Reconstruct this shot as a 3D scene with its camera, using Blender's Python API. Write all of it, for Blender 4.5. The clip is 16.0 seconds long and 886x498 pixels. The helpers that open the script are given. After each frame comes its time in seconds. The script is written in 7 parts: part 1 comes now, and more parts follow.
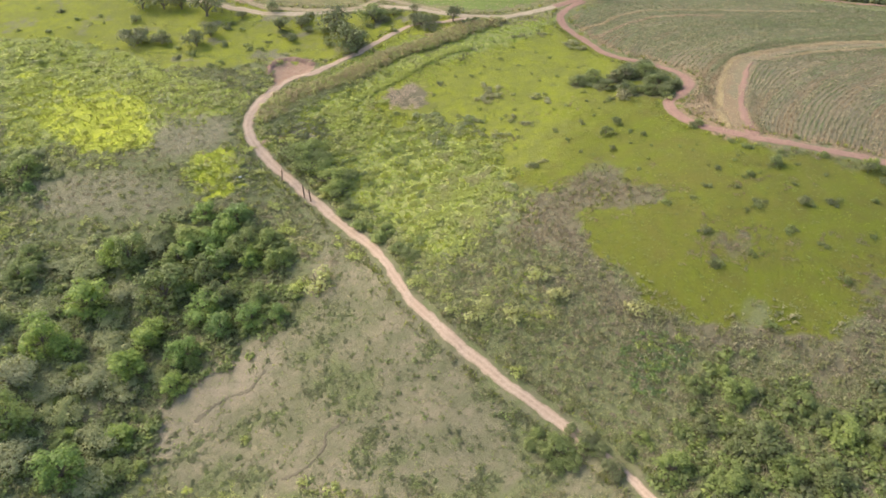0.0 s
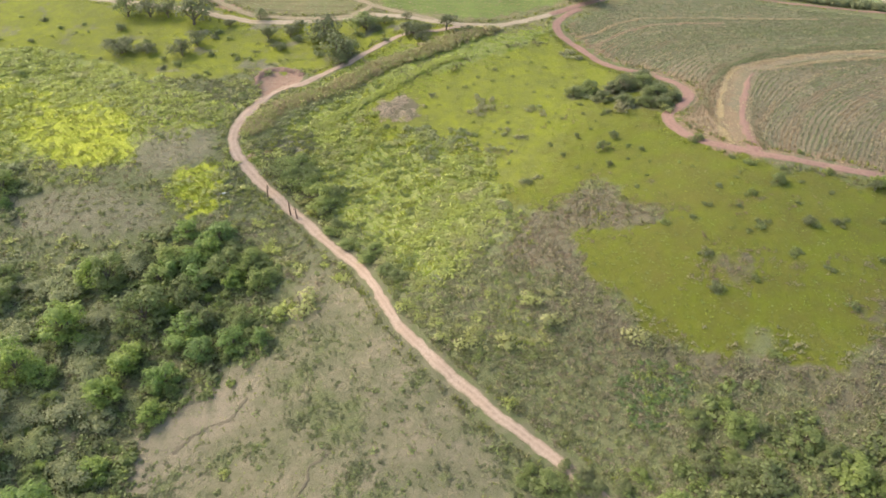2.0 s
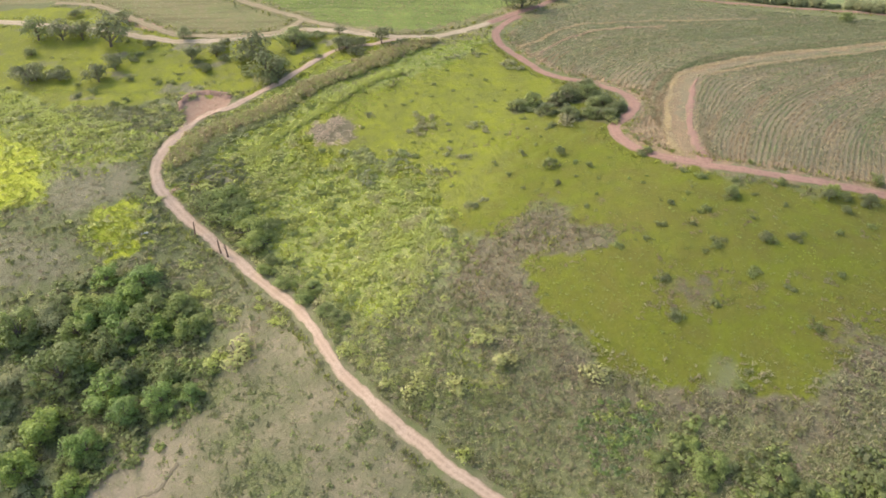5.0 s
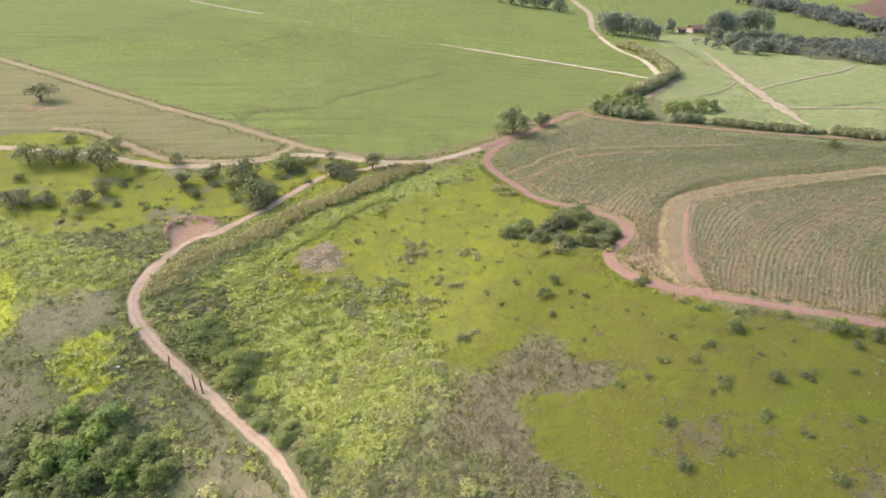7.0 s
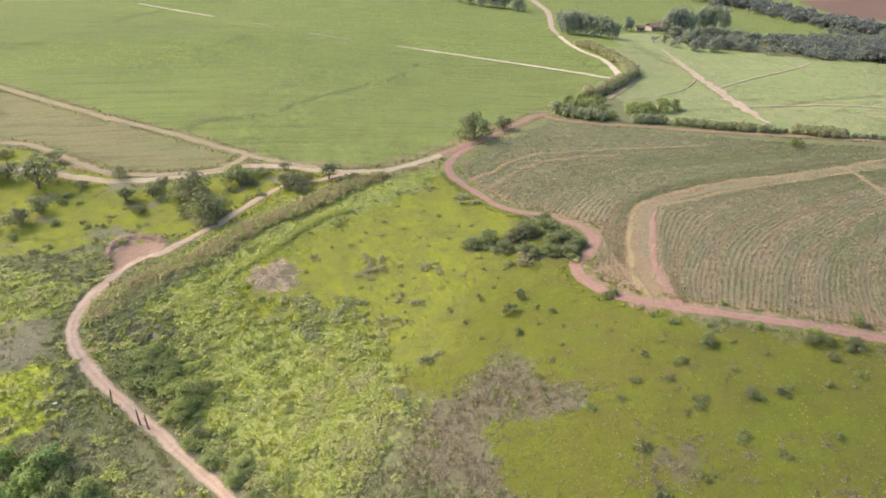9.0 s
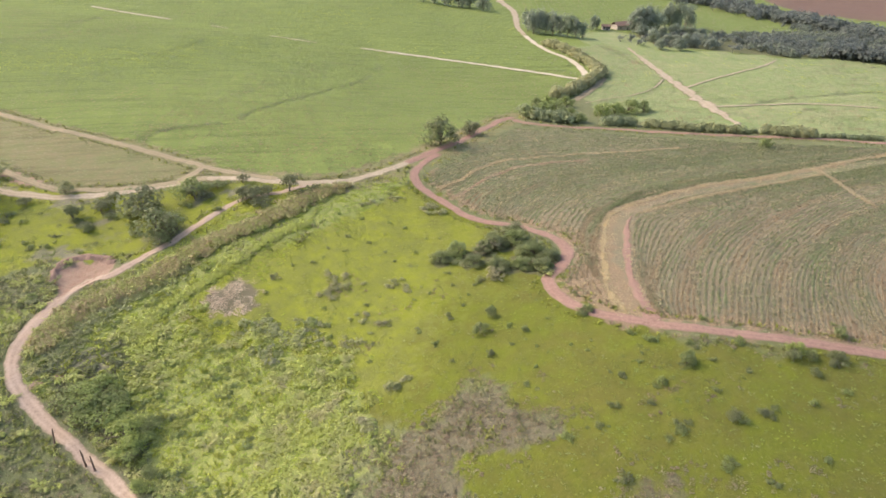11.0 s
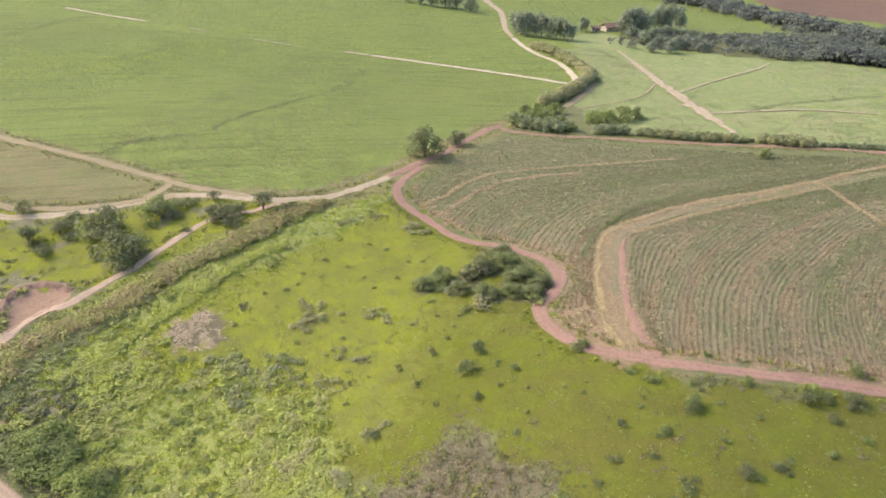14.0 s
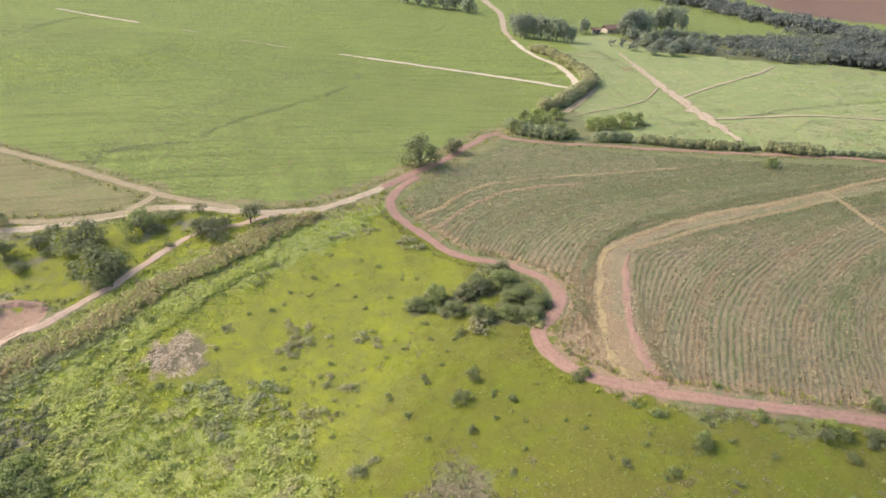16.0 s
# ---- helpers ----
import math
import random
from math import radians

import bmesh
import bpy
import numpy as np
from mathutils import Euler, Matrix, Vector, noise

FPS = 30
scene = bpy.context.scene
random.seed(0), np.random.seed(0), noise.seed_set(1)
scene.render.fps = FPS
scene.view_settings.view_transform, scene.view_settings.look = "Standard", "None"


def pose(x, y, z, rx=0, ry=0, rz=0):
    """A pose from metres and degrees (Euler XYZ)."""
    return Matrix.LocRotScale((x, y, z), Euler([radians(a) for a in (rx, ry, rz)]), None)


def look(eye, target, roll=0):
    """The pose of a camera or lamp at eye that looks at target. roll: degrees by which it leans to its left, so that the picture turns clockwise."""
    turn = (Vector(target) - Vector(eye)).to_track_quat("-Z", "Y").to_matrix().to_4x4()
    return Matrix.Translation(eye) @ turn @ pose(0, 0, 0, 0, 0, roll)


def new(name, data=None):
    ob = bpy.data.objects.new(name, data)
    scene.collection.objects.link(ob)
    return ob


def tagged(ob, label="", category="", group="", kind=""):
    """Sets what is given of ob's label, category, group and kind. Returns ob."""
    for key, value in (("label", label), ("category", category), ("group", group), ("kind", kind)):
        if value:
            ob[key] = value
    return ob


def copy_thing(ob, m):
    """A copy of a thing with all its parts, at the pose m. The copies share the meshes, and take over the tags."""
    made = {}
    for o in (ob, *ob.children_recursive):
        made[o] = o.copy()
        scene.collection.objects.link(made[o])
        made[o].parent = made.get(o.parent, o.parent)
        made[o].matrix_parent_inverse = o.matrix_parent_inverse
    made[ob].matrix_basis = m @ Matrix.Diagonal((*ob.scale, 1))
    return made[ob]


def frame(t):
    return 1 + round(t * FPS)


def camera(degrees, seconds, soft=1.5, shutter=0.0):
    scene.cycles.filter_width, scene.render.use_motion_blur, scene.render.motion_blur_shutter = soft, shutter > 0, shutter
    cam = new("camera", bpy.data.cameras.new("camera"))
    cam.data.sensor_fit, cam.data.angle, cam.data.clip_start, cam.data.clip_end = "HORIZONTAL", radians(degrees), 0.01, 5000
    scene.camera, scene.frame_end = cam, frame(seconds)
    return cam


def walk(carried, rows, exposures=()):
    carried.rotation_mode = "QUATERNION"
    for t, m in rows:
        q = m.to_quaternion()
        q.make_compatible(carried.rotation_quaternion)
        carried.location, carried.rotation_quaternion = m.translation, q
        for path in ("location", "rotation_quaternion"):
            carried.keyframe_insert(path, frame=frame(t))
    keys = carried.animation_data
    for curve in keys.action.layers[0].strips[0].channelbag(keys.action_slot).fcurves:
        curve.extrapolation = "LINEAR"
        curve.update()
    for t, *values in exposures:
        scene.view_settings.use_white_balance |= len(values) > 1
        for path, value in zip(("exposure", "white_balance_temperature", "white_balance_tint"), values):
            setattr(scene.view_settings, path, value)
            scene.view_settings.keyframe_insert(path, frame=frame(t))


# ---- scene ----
cam = camera(63.61, 16.0, soft=1.7)
ROWS = [
    (0, 0.00, 0.00, 79.00, 53.997, -1.203, 0.000),
    (0.5, 0.44, 1.66, 78.92, 54.055, -1.209, -0.048),
    (1, 0.87, 3.34, 78.84, 54.101, -1.229, -0.062),
    (1.5, 1.30, 5.04, 78.77, 54.129, -1.226, -0.090),
    (2, 1.73, 6.76, 78.70, 54.169, -1.212, -0.098),
    (2.5, 2.16, 8.50, 78.64, 54.172, -1.177, -0.100),
    (3, 2.59, 10.26, 78.58, 54.190, -1.161, -0.124),
    (3.2, 2.76, 10.97, 78.55, 54.190, -1.161, -0.124),
    (5.3, 4.56, 18.56, 78.36, 54.333, -0.822, -5.071),
    (5.5, 4.74, 19.29, 78.34, 54.333, -0.822, -5.071),
    (5.6, 4.83, 19.66, 78.33, 55.367, -0.841, -5.081),
    (5.7, 4.92, 20.03, 78.33, 58.108, -0.892, -5.107),
    (5.8, 5.00, 20.40, 78.32, 60.445, -0.935, -5.129),
    (5.9, 5.09, 20.77, 78.31, 62.782, -0.978, -5.152),
    (6, 5.18, 21.14, 78.31, 63.321, -0.988, -5.157),
    (6.5, 5.63, 23.01, 78.28, 63.324, -0.989, -5.148),
    (7, 6.08, 24.88, 78.25, 63.310, -1.010, -5.126),
    (7.4, 6.44, 26.39, 78.23, 63.310, -1.010, -5.126),
    (7.5, 6.53, 26.77, 78.23, 63.309, -1.003, -5.375),
    (7.6, 6.63, 27.14, 78.22, 63.300, -0.957, -7.057),
    (7.7, 6.72, 27.52, 78.22, 63.294, -0.928, -8.148),
    (8, 7.00, 28.66, 78.21, 63.294, -0.925, -8.241),
    (8.5, 7.47, 30.56, 78.19, 63.269, -0.919, -8.244),
    (8.7, 7.67, 31.33, 78.19, 63.269, -0.919, -8.244),
    (10.8, 9.78, 39.41, 78.17, 63.214, -0.874, -10.288),
    (11, 10.00, 40.19, 78.17, 63.198, -0.861, -10.899),
    (11.5, 10.54, 42.13, 78.18, 63.171, -0.879, -10.904),
    (12, 11.09, 44.07, 78.19, 63.148, -0.899, -10.903),
    (12.1, 11.21, 44.46, 78.19, 63.148, -0.899, -10.990),
    (12.2, 11.32, 44.85, 78.20, 63.150, -0.899, -11.296),
    (12.3, 11.43, 45.24, 78.20, 63.151, -0.899, -11.646),
    (12.5, 11.66, 46.02, 78.20, 63.152, -0.899, -11.777),
    (13, 12.25, 47.97, 78.22, 63.120, -0.897, -11.851),
    (13.5, 12.85, 49.92, 78.24, 63.101, -0.967, -11.828),
    (14, 13.47, 51.86, 78.27, 63.090, -0.989, -11.822),
    (14.5, 14.10, 53.81, 78.29, 63.066, -1.035, -11.831),
    (15, 14.76, 55.76, 78.32, 63.049, -1.055, -11.827),
    (15.5, 15.44, 57.70, 78.36, 63.042, -1.084, -11.820),
    (16, 16.13, 59.64, 78.39, 63.024, -1.076, -11.832),
]
walk(cam, [(t, pose(x, y, z, rx, ry, rz)) for t, x, y, z, rx, ry, rz in ROWS], [(0.0, 1.26, 6900, 9), (3.2, 1.26, 6900, 9), (5.5, 1.28, 6900, 10.5), (6.0, 1.30, 6900, 12.5), (11.0, 1.30, 6900, 13.5), (16.0, 1.30, 6900, 12)])


# ---- world, sun, exposure ----
SUN_AZ, SUN_EL = radians(-62), radians(40)      # clockwise from +y, above the horizon
world = bpy.data.worlds.new("world")
scene.world = world
world.use_nodes = True
wn = world.node_tree.nodes
sky = wn.new("ShaderNodeTexSky")
sky.sky_type = "NISHITA"
sky.sun_disc = False
sky.sun_elevation, sky.sun_rotation = SUN_EL, SUN_AZ
sky.air_density, sky.dust_density = 1.0, 2.5
wn["Background"].inputs["Strength"].default_value = 0.15
world.node_tree.links.new(sky.outputs["Color"], wn["Background"].inputs["Color"])
sun = new("sun", bpy.data.lights.new("sun", "SUN"))
sun.data.energy, sun.data.angle, sun.data.color = 1.5, radians(24), (1.0, 0.92, 0.80)
sun.matrix_world = look((0, 0, 0), (-math.sin(SUN_AZ) * math.cos(SUN_EL), -math.cos(SUN_AZ) * math.cos(SUN_EL), -math.sin(SUN_EL)))

# ---- plan of the land ----
PATH = [(44.7, 44.8), (37.1, 55.8), (32.1, 63.1), (30.3, 66.2), (27.9, 69.2), (25.8, 71.8), (23.1, 74.6), (20.6, 76.7), (17.3, 79.7), (12.9, 83.5), (9.2, 87.3), (3.4, 93.3), (-2.3, 100.4), (-5, 104.7), (-8.1, 110.7), (-11.4, 117.8), (-14, 121.7), (-18.1, 126.7), (-22.4, 131.6), (-26.1, 136.2), (-29.7, 139.7), (-33.6, 143.8), (-36.3, 146.4), (-39.9, 150.3), (-43.2, 154.1), (-45.5, 157.7), (-46.9, 161.6), (-47.2, 166.4), (-46.1, 172), (-44.4, 178.1), (-42, 183.6), (-38.8, 187.7), (-34.6, 188.7), (-27.7, 194.5), (-23.1, 197.6), (-19.7, 201.5), (-16.0, 204.9), (-13.0, 208.9), (-9.9, 212.6), (-5.8, 214.9), (-0.2, 216.6), (4.1, 217.8), (10.0, 221.7)]
FARM_ROAD = [(-240.6, 284.2), (-151.7, 257.6), (-113.6, 246.2), (-88.2, 238.6), (-75.5, 234.8), (-68.1, 231.4), (-60.9, 228.5), (-52.3, 226), (-44.1, 225.2), (-34.6, 226), (-25.1, 227.5), (-18.6, 228.6), (-11.9, 227.8), (-5.3, 225.9), (1.4, 223.6), (7.9, 222.1), (14.5, 222.1), (21.2, 223.9), (28.2, 227.6), (37.7, 234.5), (48.1, 243.4), (57.4, 252.5), (68.4, 266.4), (77.6, 278.3), (84.9, 285.2)]
HEDGE_ROAD = [(83.3, 280.3), (84.9, 275.9), (91.4, 272.2), (101.9, 268.8), (115.9, 264.7), (127.3, 259.9), (138.7, 255.4), (151.6, 250.6), (167.8, 245.1), (180.7, 240.9), (193.1, 234.6), (213.7, 227.9), (246, 219.1)]
VTRACK = [(-115.8, 537.2), (-92.8, 516.1), (-61.6, 490.9), (-32.6, 464.9), (-6, 446.1), (19, 428.9), (40.5, 418), (53.5, 410.5), (78.7, 395.9), (102.7, 381.2), (124.8, 364.9), (135.8, 354.8), (141.7, 360.9), (145.1, 374), (147.3, 392.8), (145.9, 405.4), (142.9, 418.7), (142, 440.2), (143.9, 468.2), (148.3, 497.4), (157.4, 532.5), (167.4, 573.9), (171.9, 613.4), (175.6, 653)]
VTRACK_EAST = [(118.6, 312.7), (130.8, 328.8), (142.4, 344.9), (148.8, 357.1), (151.9, 371.3)]
EAST_TRACK = [(193.8, 429.5), (190, 407.1), (185, 380.7), (180.5, 357.1), (177.1, 337.6), (174.2, 320.4), (170.7, 303.4), (167.7, 288.4), (164.7, 274.5), (161.8, 263.2)]
EAST_BRANCH = [(168.4, 295.5), (179.6, 294.4), (191.9, 295), (208.5, 294.2), (220.7, 290.6), (236.7, 283.4)]
EAST_SPUR = [(177.6, 331.2), (198, 345.8), (221.8, 361.2), (246, 377.1), (266.4, 394.9)]
LEFT_TRACK = [(-156.9, 356.2), (-138.4, 339.5), (-121.6, 325), (-105.4, 309.7), (-90.9, 296.6), (-77.4, 284.6), (-65, 273.7), (-53.8, 265.5), (-43.1, 257.3), (-32.8, 248.7), (-25, 242.2), (-19.4, 237.4), (-21.4, 232.3), (-25.2, 229.1)]
LEFT_TRACK_JOIN = [(-19.4, 237.4), (-12.2, 232.2), (-5.4, 228.6), (1.3, 225.3)]
LOW_TRACK = [(-98.8, 258.6), (-87.1, 255.4), (-79.6, 250.7), (-71.4, 243.2), (-62.6, 235.4), (-54.9, 230.5), (-46.3, 228.2), (-34.9, 227.5), (-25.2, 228.3), (-17, 228.8)]
RED_ROAD = [(48.2, 240.6), (42.2, 233.3), (38.9, 226.6), (38.7, 220.3), (41.2, 214), (44.9, 207), (48.1, 199.5), (52.3, 194.4), (56.8, 191.5), (60.6, 186.9), (63.4, 181.8), (64.6, 176.3), (63.7, 170.4), (60.2, 165.6), (56.9, 162.8), (56, 159), (56.1, 154.2), (57.5, 149.5), (60.3, 145.1), (63.9, 142), (67.5, 139.2), (71.2, 136.9), (75.9, 134.8), (81.4, 132.4), (86.9, 130.2), (93.5, 128.1), (100.5, 125.6), (110.8, 121.9), (121.8, 117.5)]
RED_SPUR = [(68.5, 139.2), (69.4, 144.6), (70.6, 150.8), (72, 156.6), (74.2, 162.8), (78, 171.8), (81.9, 180.5), (85.4, 185.6)]
STRAW = [(65.1, 143), (65.1, 149.7), (67.3, 158.2), (71.1, 168.8), (75.9, 179.6), (81.1, 188), (88.3, 192.3), (99, 196.6), (113.9, 201.6), (132.8, 205.8), (149.4, 210), (166.1, 215.2), (183.2, 220.2), (220.5, 230.9), (293.2, 252.9)]
STRAW2 = [(87.9, 187.1), (100.8, 191.6), (118.8, 196.8), (138.3, 201.8), (152.2, 205.7)]
CROSS = [(153.1, 210.3), (152.2, 202.5), (150.6, 194.4), (147.8, 180.3)]
TERRACE = [(40.3, 217.1), (47.1, 222.3), (57.8, 229.2), (68.8, 234.4), (82.6, 236), (97.6, 234.8), (116.4, 236.8), (136.1, 238.9), (153, 241.3)]
MEADOW = [(36.9, 221.7), (8.8, 194), (-12.6, 179.8), (-19.2, 168.7), (-7.2, 159.3), (3.9, 155.1), (14, 142.7), (15.5, 128.3), (21.1, 126.2), (27.1, 128.5), (36.5, 136.1), (43, 118.5), (41.4, 116.1), (27, 119.7), (26.6, 112.5), (31.5, 100.6), (36.8, 91.7), (42.6, 88.6), (52.7, 86.4), (60.5, 83.3), (61.8, 79.6), (73.9, 89), (94.7, 94.3), (113.3, 122.1), (91.7, 127.8), (73.7, 131.8), (65.9, 139.7), (57.4, 152.4), (56.8, 165.1), (50.4, 194.7), (40.3, 213.7)]
LUSH = [(-40.8, 168), (-30.3, 179.1), (-17.5, 185), (-5.3, 188.4), (-8.9, 177.3), (-12.3, 169.9), (-3.2, 164.2), (9.3, 161.4), (14.6, 149), (17.2, 131.9), (11.9, 122.6), (6.9, 116.1), (0.5, 110.1), (-5.4, 117.9), (-12.1, 128.1), (-19.5, 136.9), (-21.8, 146), (-29, 156.1), (-38.5, 157.8)]
DRY = [(-30.6, 104.2), (-47, 96.1), (-53.4, 85.3), (-48.9, 77.4), (-40.4, 71.5), (30.6, 63.4), (25.3, 71.4), (19.8, 77.1), (8.3, 87.4), (-2.8, 99.7), (-8.5, 108.6), (-14.9, 117.6), (-25.2, 124.4), (-27, 111.2)]
BARE_L = [(-35.8, 101.7), (-45.6, 94.8), (-52.4, 85.4), (-48.4, 77.4), (-44, 80.7), (-37.5, 87.9), (-30.6, 91.1), (-28.5, 98.7)]
YELLOW_A = [(-128.8, 205), (-106, 210.2), (-90.2, 196.1), (-70.5, 169.1), (-68.3, 153.6), (-81.4, 154.6), (-96.4, 160.2), (-107.7, 156.5)]
YELLOW_B = [(-58, 150.6), (-50.7, 154.6), (-46.2, 148.5), (-43.8, 138.6), (-51.4, 137.9), (-56.4, 143.3)]
PASTURE = [(-152.8, 247.9), (-112.7, 254.3), (-97.5, 255.1), (-85.8, 251.4), (-70.2, 238.9), (-54.5, 228.7), (-34.4, 224.2), (-11.7, 224.8), (11.1, 221.5), (1.5, 209.6), (-10.3, 202.3), (-21.5, 196.2), (-32.6, 193.5), (-47.3, 196.6), (-59.6, 191.1), (-78.3, 190.7), (-86.8, 191.5), (-123.3, 191.2)]
GREY_A = [(-70.1, 167.8), (-50.3, 165.9), (-47.6, 156), (-56.2, 148.9), (-68.4, 148.9), (-69.8, 154.2)]
GREY_B = [(-102.4, 150.1), (-77.2, 150.3), (-57.7, 143.3), (-56.1, 136), (-65.8, 132.6), (-86.1, 134.7), (-98.4, 139.7)]
LUSH_B = [(-72.8, 169.5), (-54.5, 172.1), (-50.9, 168.4), (-61.6, 160.3), (-68.8, 160.8)]
QUARRY = [(-45.6, 187), (-46.3, 192.4), (-43, 196.3), (-37.2, 195.6), (-33.1, 192.3), (-38.3, 186.6), (-41.8, 184.3), (-43.6, 180.5)]
DUMP = [(-13.6, 174.7), (-10.2, 178.2), (-6.1, 179.4), (-2.1, 175.1), (-1.9, 170.6), (-4.4, 168.4), (-10.5, 169.5)]
SOIL_SPOT = [(-119.6, 279), (-115.7, 288.2), (-104.3, 283.7), (-100, 277), (-110, 273.8)]
GREY_C = [(48.8, 108.6), (54.8, 108.5), (58.7, 104.5), (56.2, 99.4), (50.3, 98.9), (47.5, 103.1)]
GREY_D = [(68.5, 96.2), (77.6, 97.6), (77.9, 91.3), (72.9, 86.7), (67.3, 90.3)]
STRAW_ZONE = [(59.8, 163), (67.1, 161.9), (72.8, 160.1), (70.2, 146.8), (70, 136.3), (77.3, 132.1), (105.7, 128.3), (103.4, 125.2), (76.2, 129.9), (67.3, 134.1), (61.1, 140.3), (58.1, 150.8)]
EAST_CURVE = [(121.4, 308), (136.3, 315.9), (148.4, 321.2), (162.6, 332.3), (177.7, 351.8)]
EAST_LINE = [(176.9, 294), (192, 298.7), (211, 304.4), (235.8, 309.5), (264.7, 314.9)]
VERGE = [(-44.8, 162.2), (-42.6, 173.2), (-38.4, 179.1), (-33.6, 190.4), (-26.8, 196.2), (-19.3, 201), (-11.3, 206.7), (-1.5, 211.2), (11.7, 215.8), (29.4, 225.9), (42.9, 235.3), (49.9, 238.6), (38, 223.5), (16.3, 198.8), (-0.4, 181.5), (-12.8, 172.2), (-22.6, 169.9), (-31, 163.4), (-37.7, 154.6), (-41.6, 150.8)]
GREY_E = [(-33.6, 141.9), (-28.1, 138.7), (-20.8, 129.3), (-14.5, 117.2), (-23.4, 119.7), (-29.2, 131.3)]
SCARP_B = [(-31.3, 95.2), (-33.9, 91.8), (-37.1, 91.3), (-39.5, 89.9), (-42.1, 87.4), (-43, 86.5)]
GREYSCRUB_A = [(15.2, 124), (27.1, 128.5), (36.5, 136.1), (43, 118.5), (41.4, 116.1), (27, 119.7), (26.6, 112.5), (29.9, 102.8), (20.5, 109.4), (13.6, 116.6)]
LEFT_FIELD = [(-297.2, 489.2), (-245.4, 430.8), (-154.5, 350.7), (-104, 305.5), (-64.2, 270.5), (-19.1, 234.6), (-5.3, 226.4), (14.5, 222.5), (37.8, 235), (84.9, 289.1), (135.9, 333), (144.2, 369.7), (102.9, 388.2), (53.7, 417.5), (17.7, 441.1), (-47.6, 465.2), (-123.6, 514.3), (-261.2, 593.5)]
WEDGE = [(-200.8, 387.2), (-150.8, 342.3), (-103.2, 303), (-63.8, 268.6), (-20.2, 236.6), (-25.3, 229.9), (-46.6, 229.7), (-55.2, 231.6), (-67.9, 242.8), (-81.5, 254.2), (-99.2, 259.6), (-114.4, 258.3), (-135.4, 258.9)]
RIGHT_FIELD = [(42.8, 227.9), (53.3, 237.9), (80.7, 269.6), (100.5, 265.1), (125.1, 253.9), (156.2, 240), (190.2, 228.1), (242.2, 212.2), (127, 117.5), (102.3, 127.7), (87.8, 131.5), (68.2, 140.6), (58.7, 151.2), (58.1, 159.6), (64.8, 168.7), (66.2, 180.6), (59.3, 191.1), (48.8, 202.3), (41.7, 216.9)]
EAST_FIELD = [(124.4, 321.6), (150.1, 360.2), (160.5, 407.8), (148.7, 436), (195.5, 440), (245.7, 420), (282, 399), (340, 397), (427.1, 386), (256.1, 227.2), (201.3, 243.8), (163.5, 253.4), (132.1, 269.4), (122.3, 299)]
NORTH_FIELD = [(-157, 573.1), (-148, 543.7), (-60.8, 485.5), (19, 427.5), (53.4, 409.2), (135.8, 354.8), (145.2, 383.2), (142.9, 418.7), (143.9, 468.2), (174, 604.8), (173, 652.3)]
HILL_FIELD = [(188.7, 656.8), (169.8, 560.8), (161.9, 521.5), (190.6, 503.9), (221.2, 502.7), (231.6, 491.2), (267.2, 498.4), (286.1, 488.5), (365.8, 517), (386.2, 595.6), (394.5, 679.7), (370.6, 710.2), (350.5, 768.2), (252.3, 743.8)]
PLOUGHED = [(465.1, 716.9), (625.2, 831.7), (866.5, 881.5), (494.8, 501.5), (510.3, 591), (475.7, 629.7), (462.6, 676.3)]
FOREST = [(189, 445.7), (227.3, 490.5), (267.2, 498.4), (282.9, 483.3), (361.2, 510.7), (430.3, 500.3), (340.2, 399.6), (280.6, 400.4), (243.4, 423.1), (204.7, 434.7)]
FOREST_B = [(370.6, 710.2), (394.5, 679.7), (386.2, 595.6), (371.3, 518.3), (420, 488.8), (466.5, 541.1), (462.6, 591.3), (443.7, 640.3), (440.4, 706.8), (443.3, 721.7)]
YARD = [(182.6, 476.8), (211.5, 496.1), (220.7, 481.6), (218.0, 444.4), (205.5, 422.5), (185.0, 434.0), (169.4, 442.1)]
HEDGEROW = [(17.7, 221.2), (9.3, 212.8), (1.5, 204.3), (-5.7, 198.5), (-12.8, 194.9), (-19.3, 189.1), (-25.7, 184.6), (-30.7, 182), (-37.7, 176.8), (-41.5, 171.2), (-43.6, 164.9)]
HEDGEROW_B = [(9, 199.2), (1.6, 194.6), (-3.9, 189.5), (-9.2, 183.7), (-16.9, 178.1), (-21.7, 173.8), (-26.1, 168.5)]
HEDGE_A = [(90, 289.5), (92.6, 281.7), (98.5, 278.5), (102.6, 276)]
HEDGE_C = [(115.2, 271.4), (123.8, 269)]
HEDGE_D = [(128.8, 266.9), (138.3, 261.9), (147.9, 257.5), (154.9, 254.2)]
HEDGE_F = [(181, 243.5), (188.4, 241), (194.5, 238.5), (201, 235.5)]
HEDGE_G = [(155.5, 254), (162, 252.5)]
HEDGE_E = [(163.6, 252), (169.5, 247.5), (177.6, 244.7)]
HEDGE_V = [(111.1, 317.6), (120.7, 324.7), (132.2, 338.6), (143.2, 353.2), (149.7, 362.5), (152.8, 380.5), (153.5, 401.4), (151.1, 424.4), (147, 435.9)]
SCARP = [(-13.5, 82.6), (-15.8, 81.4), (-18.1, 80), (-17.9, 78), (-19.5, 75.8), (-21.7, 74.1), (-24.9, 73.1)]
LEFT_TERRACE = [(-41.3, 263.4), (-30.8, 271.3), (-15.8, 277.3), (-5.3, 293), (12.7, 315.9), (27.6, 335.1), (37.6, 351.1), (47.4, 378.9)]
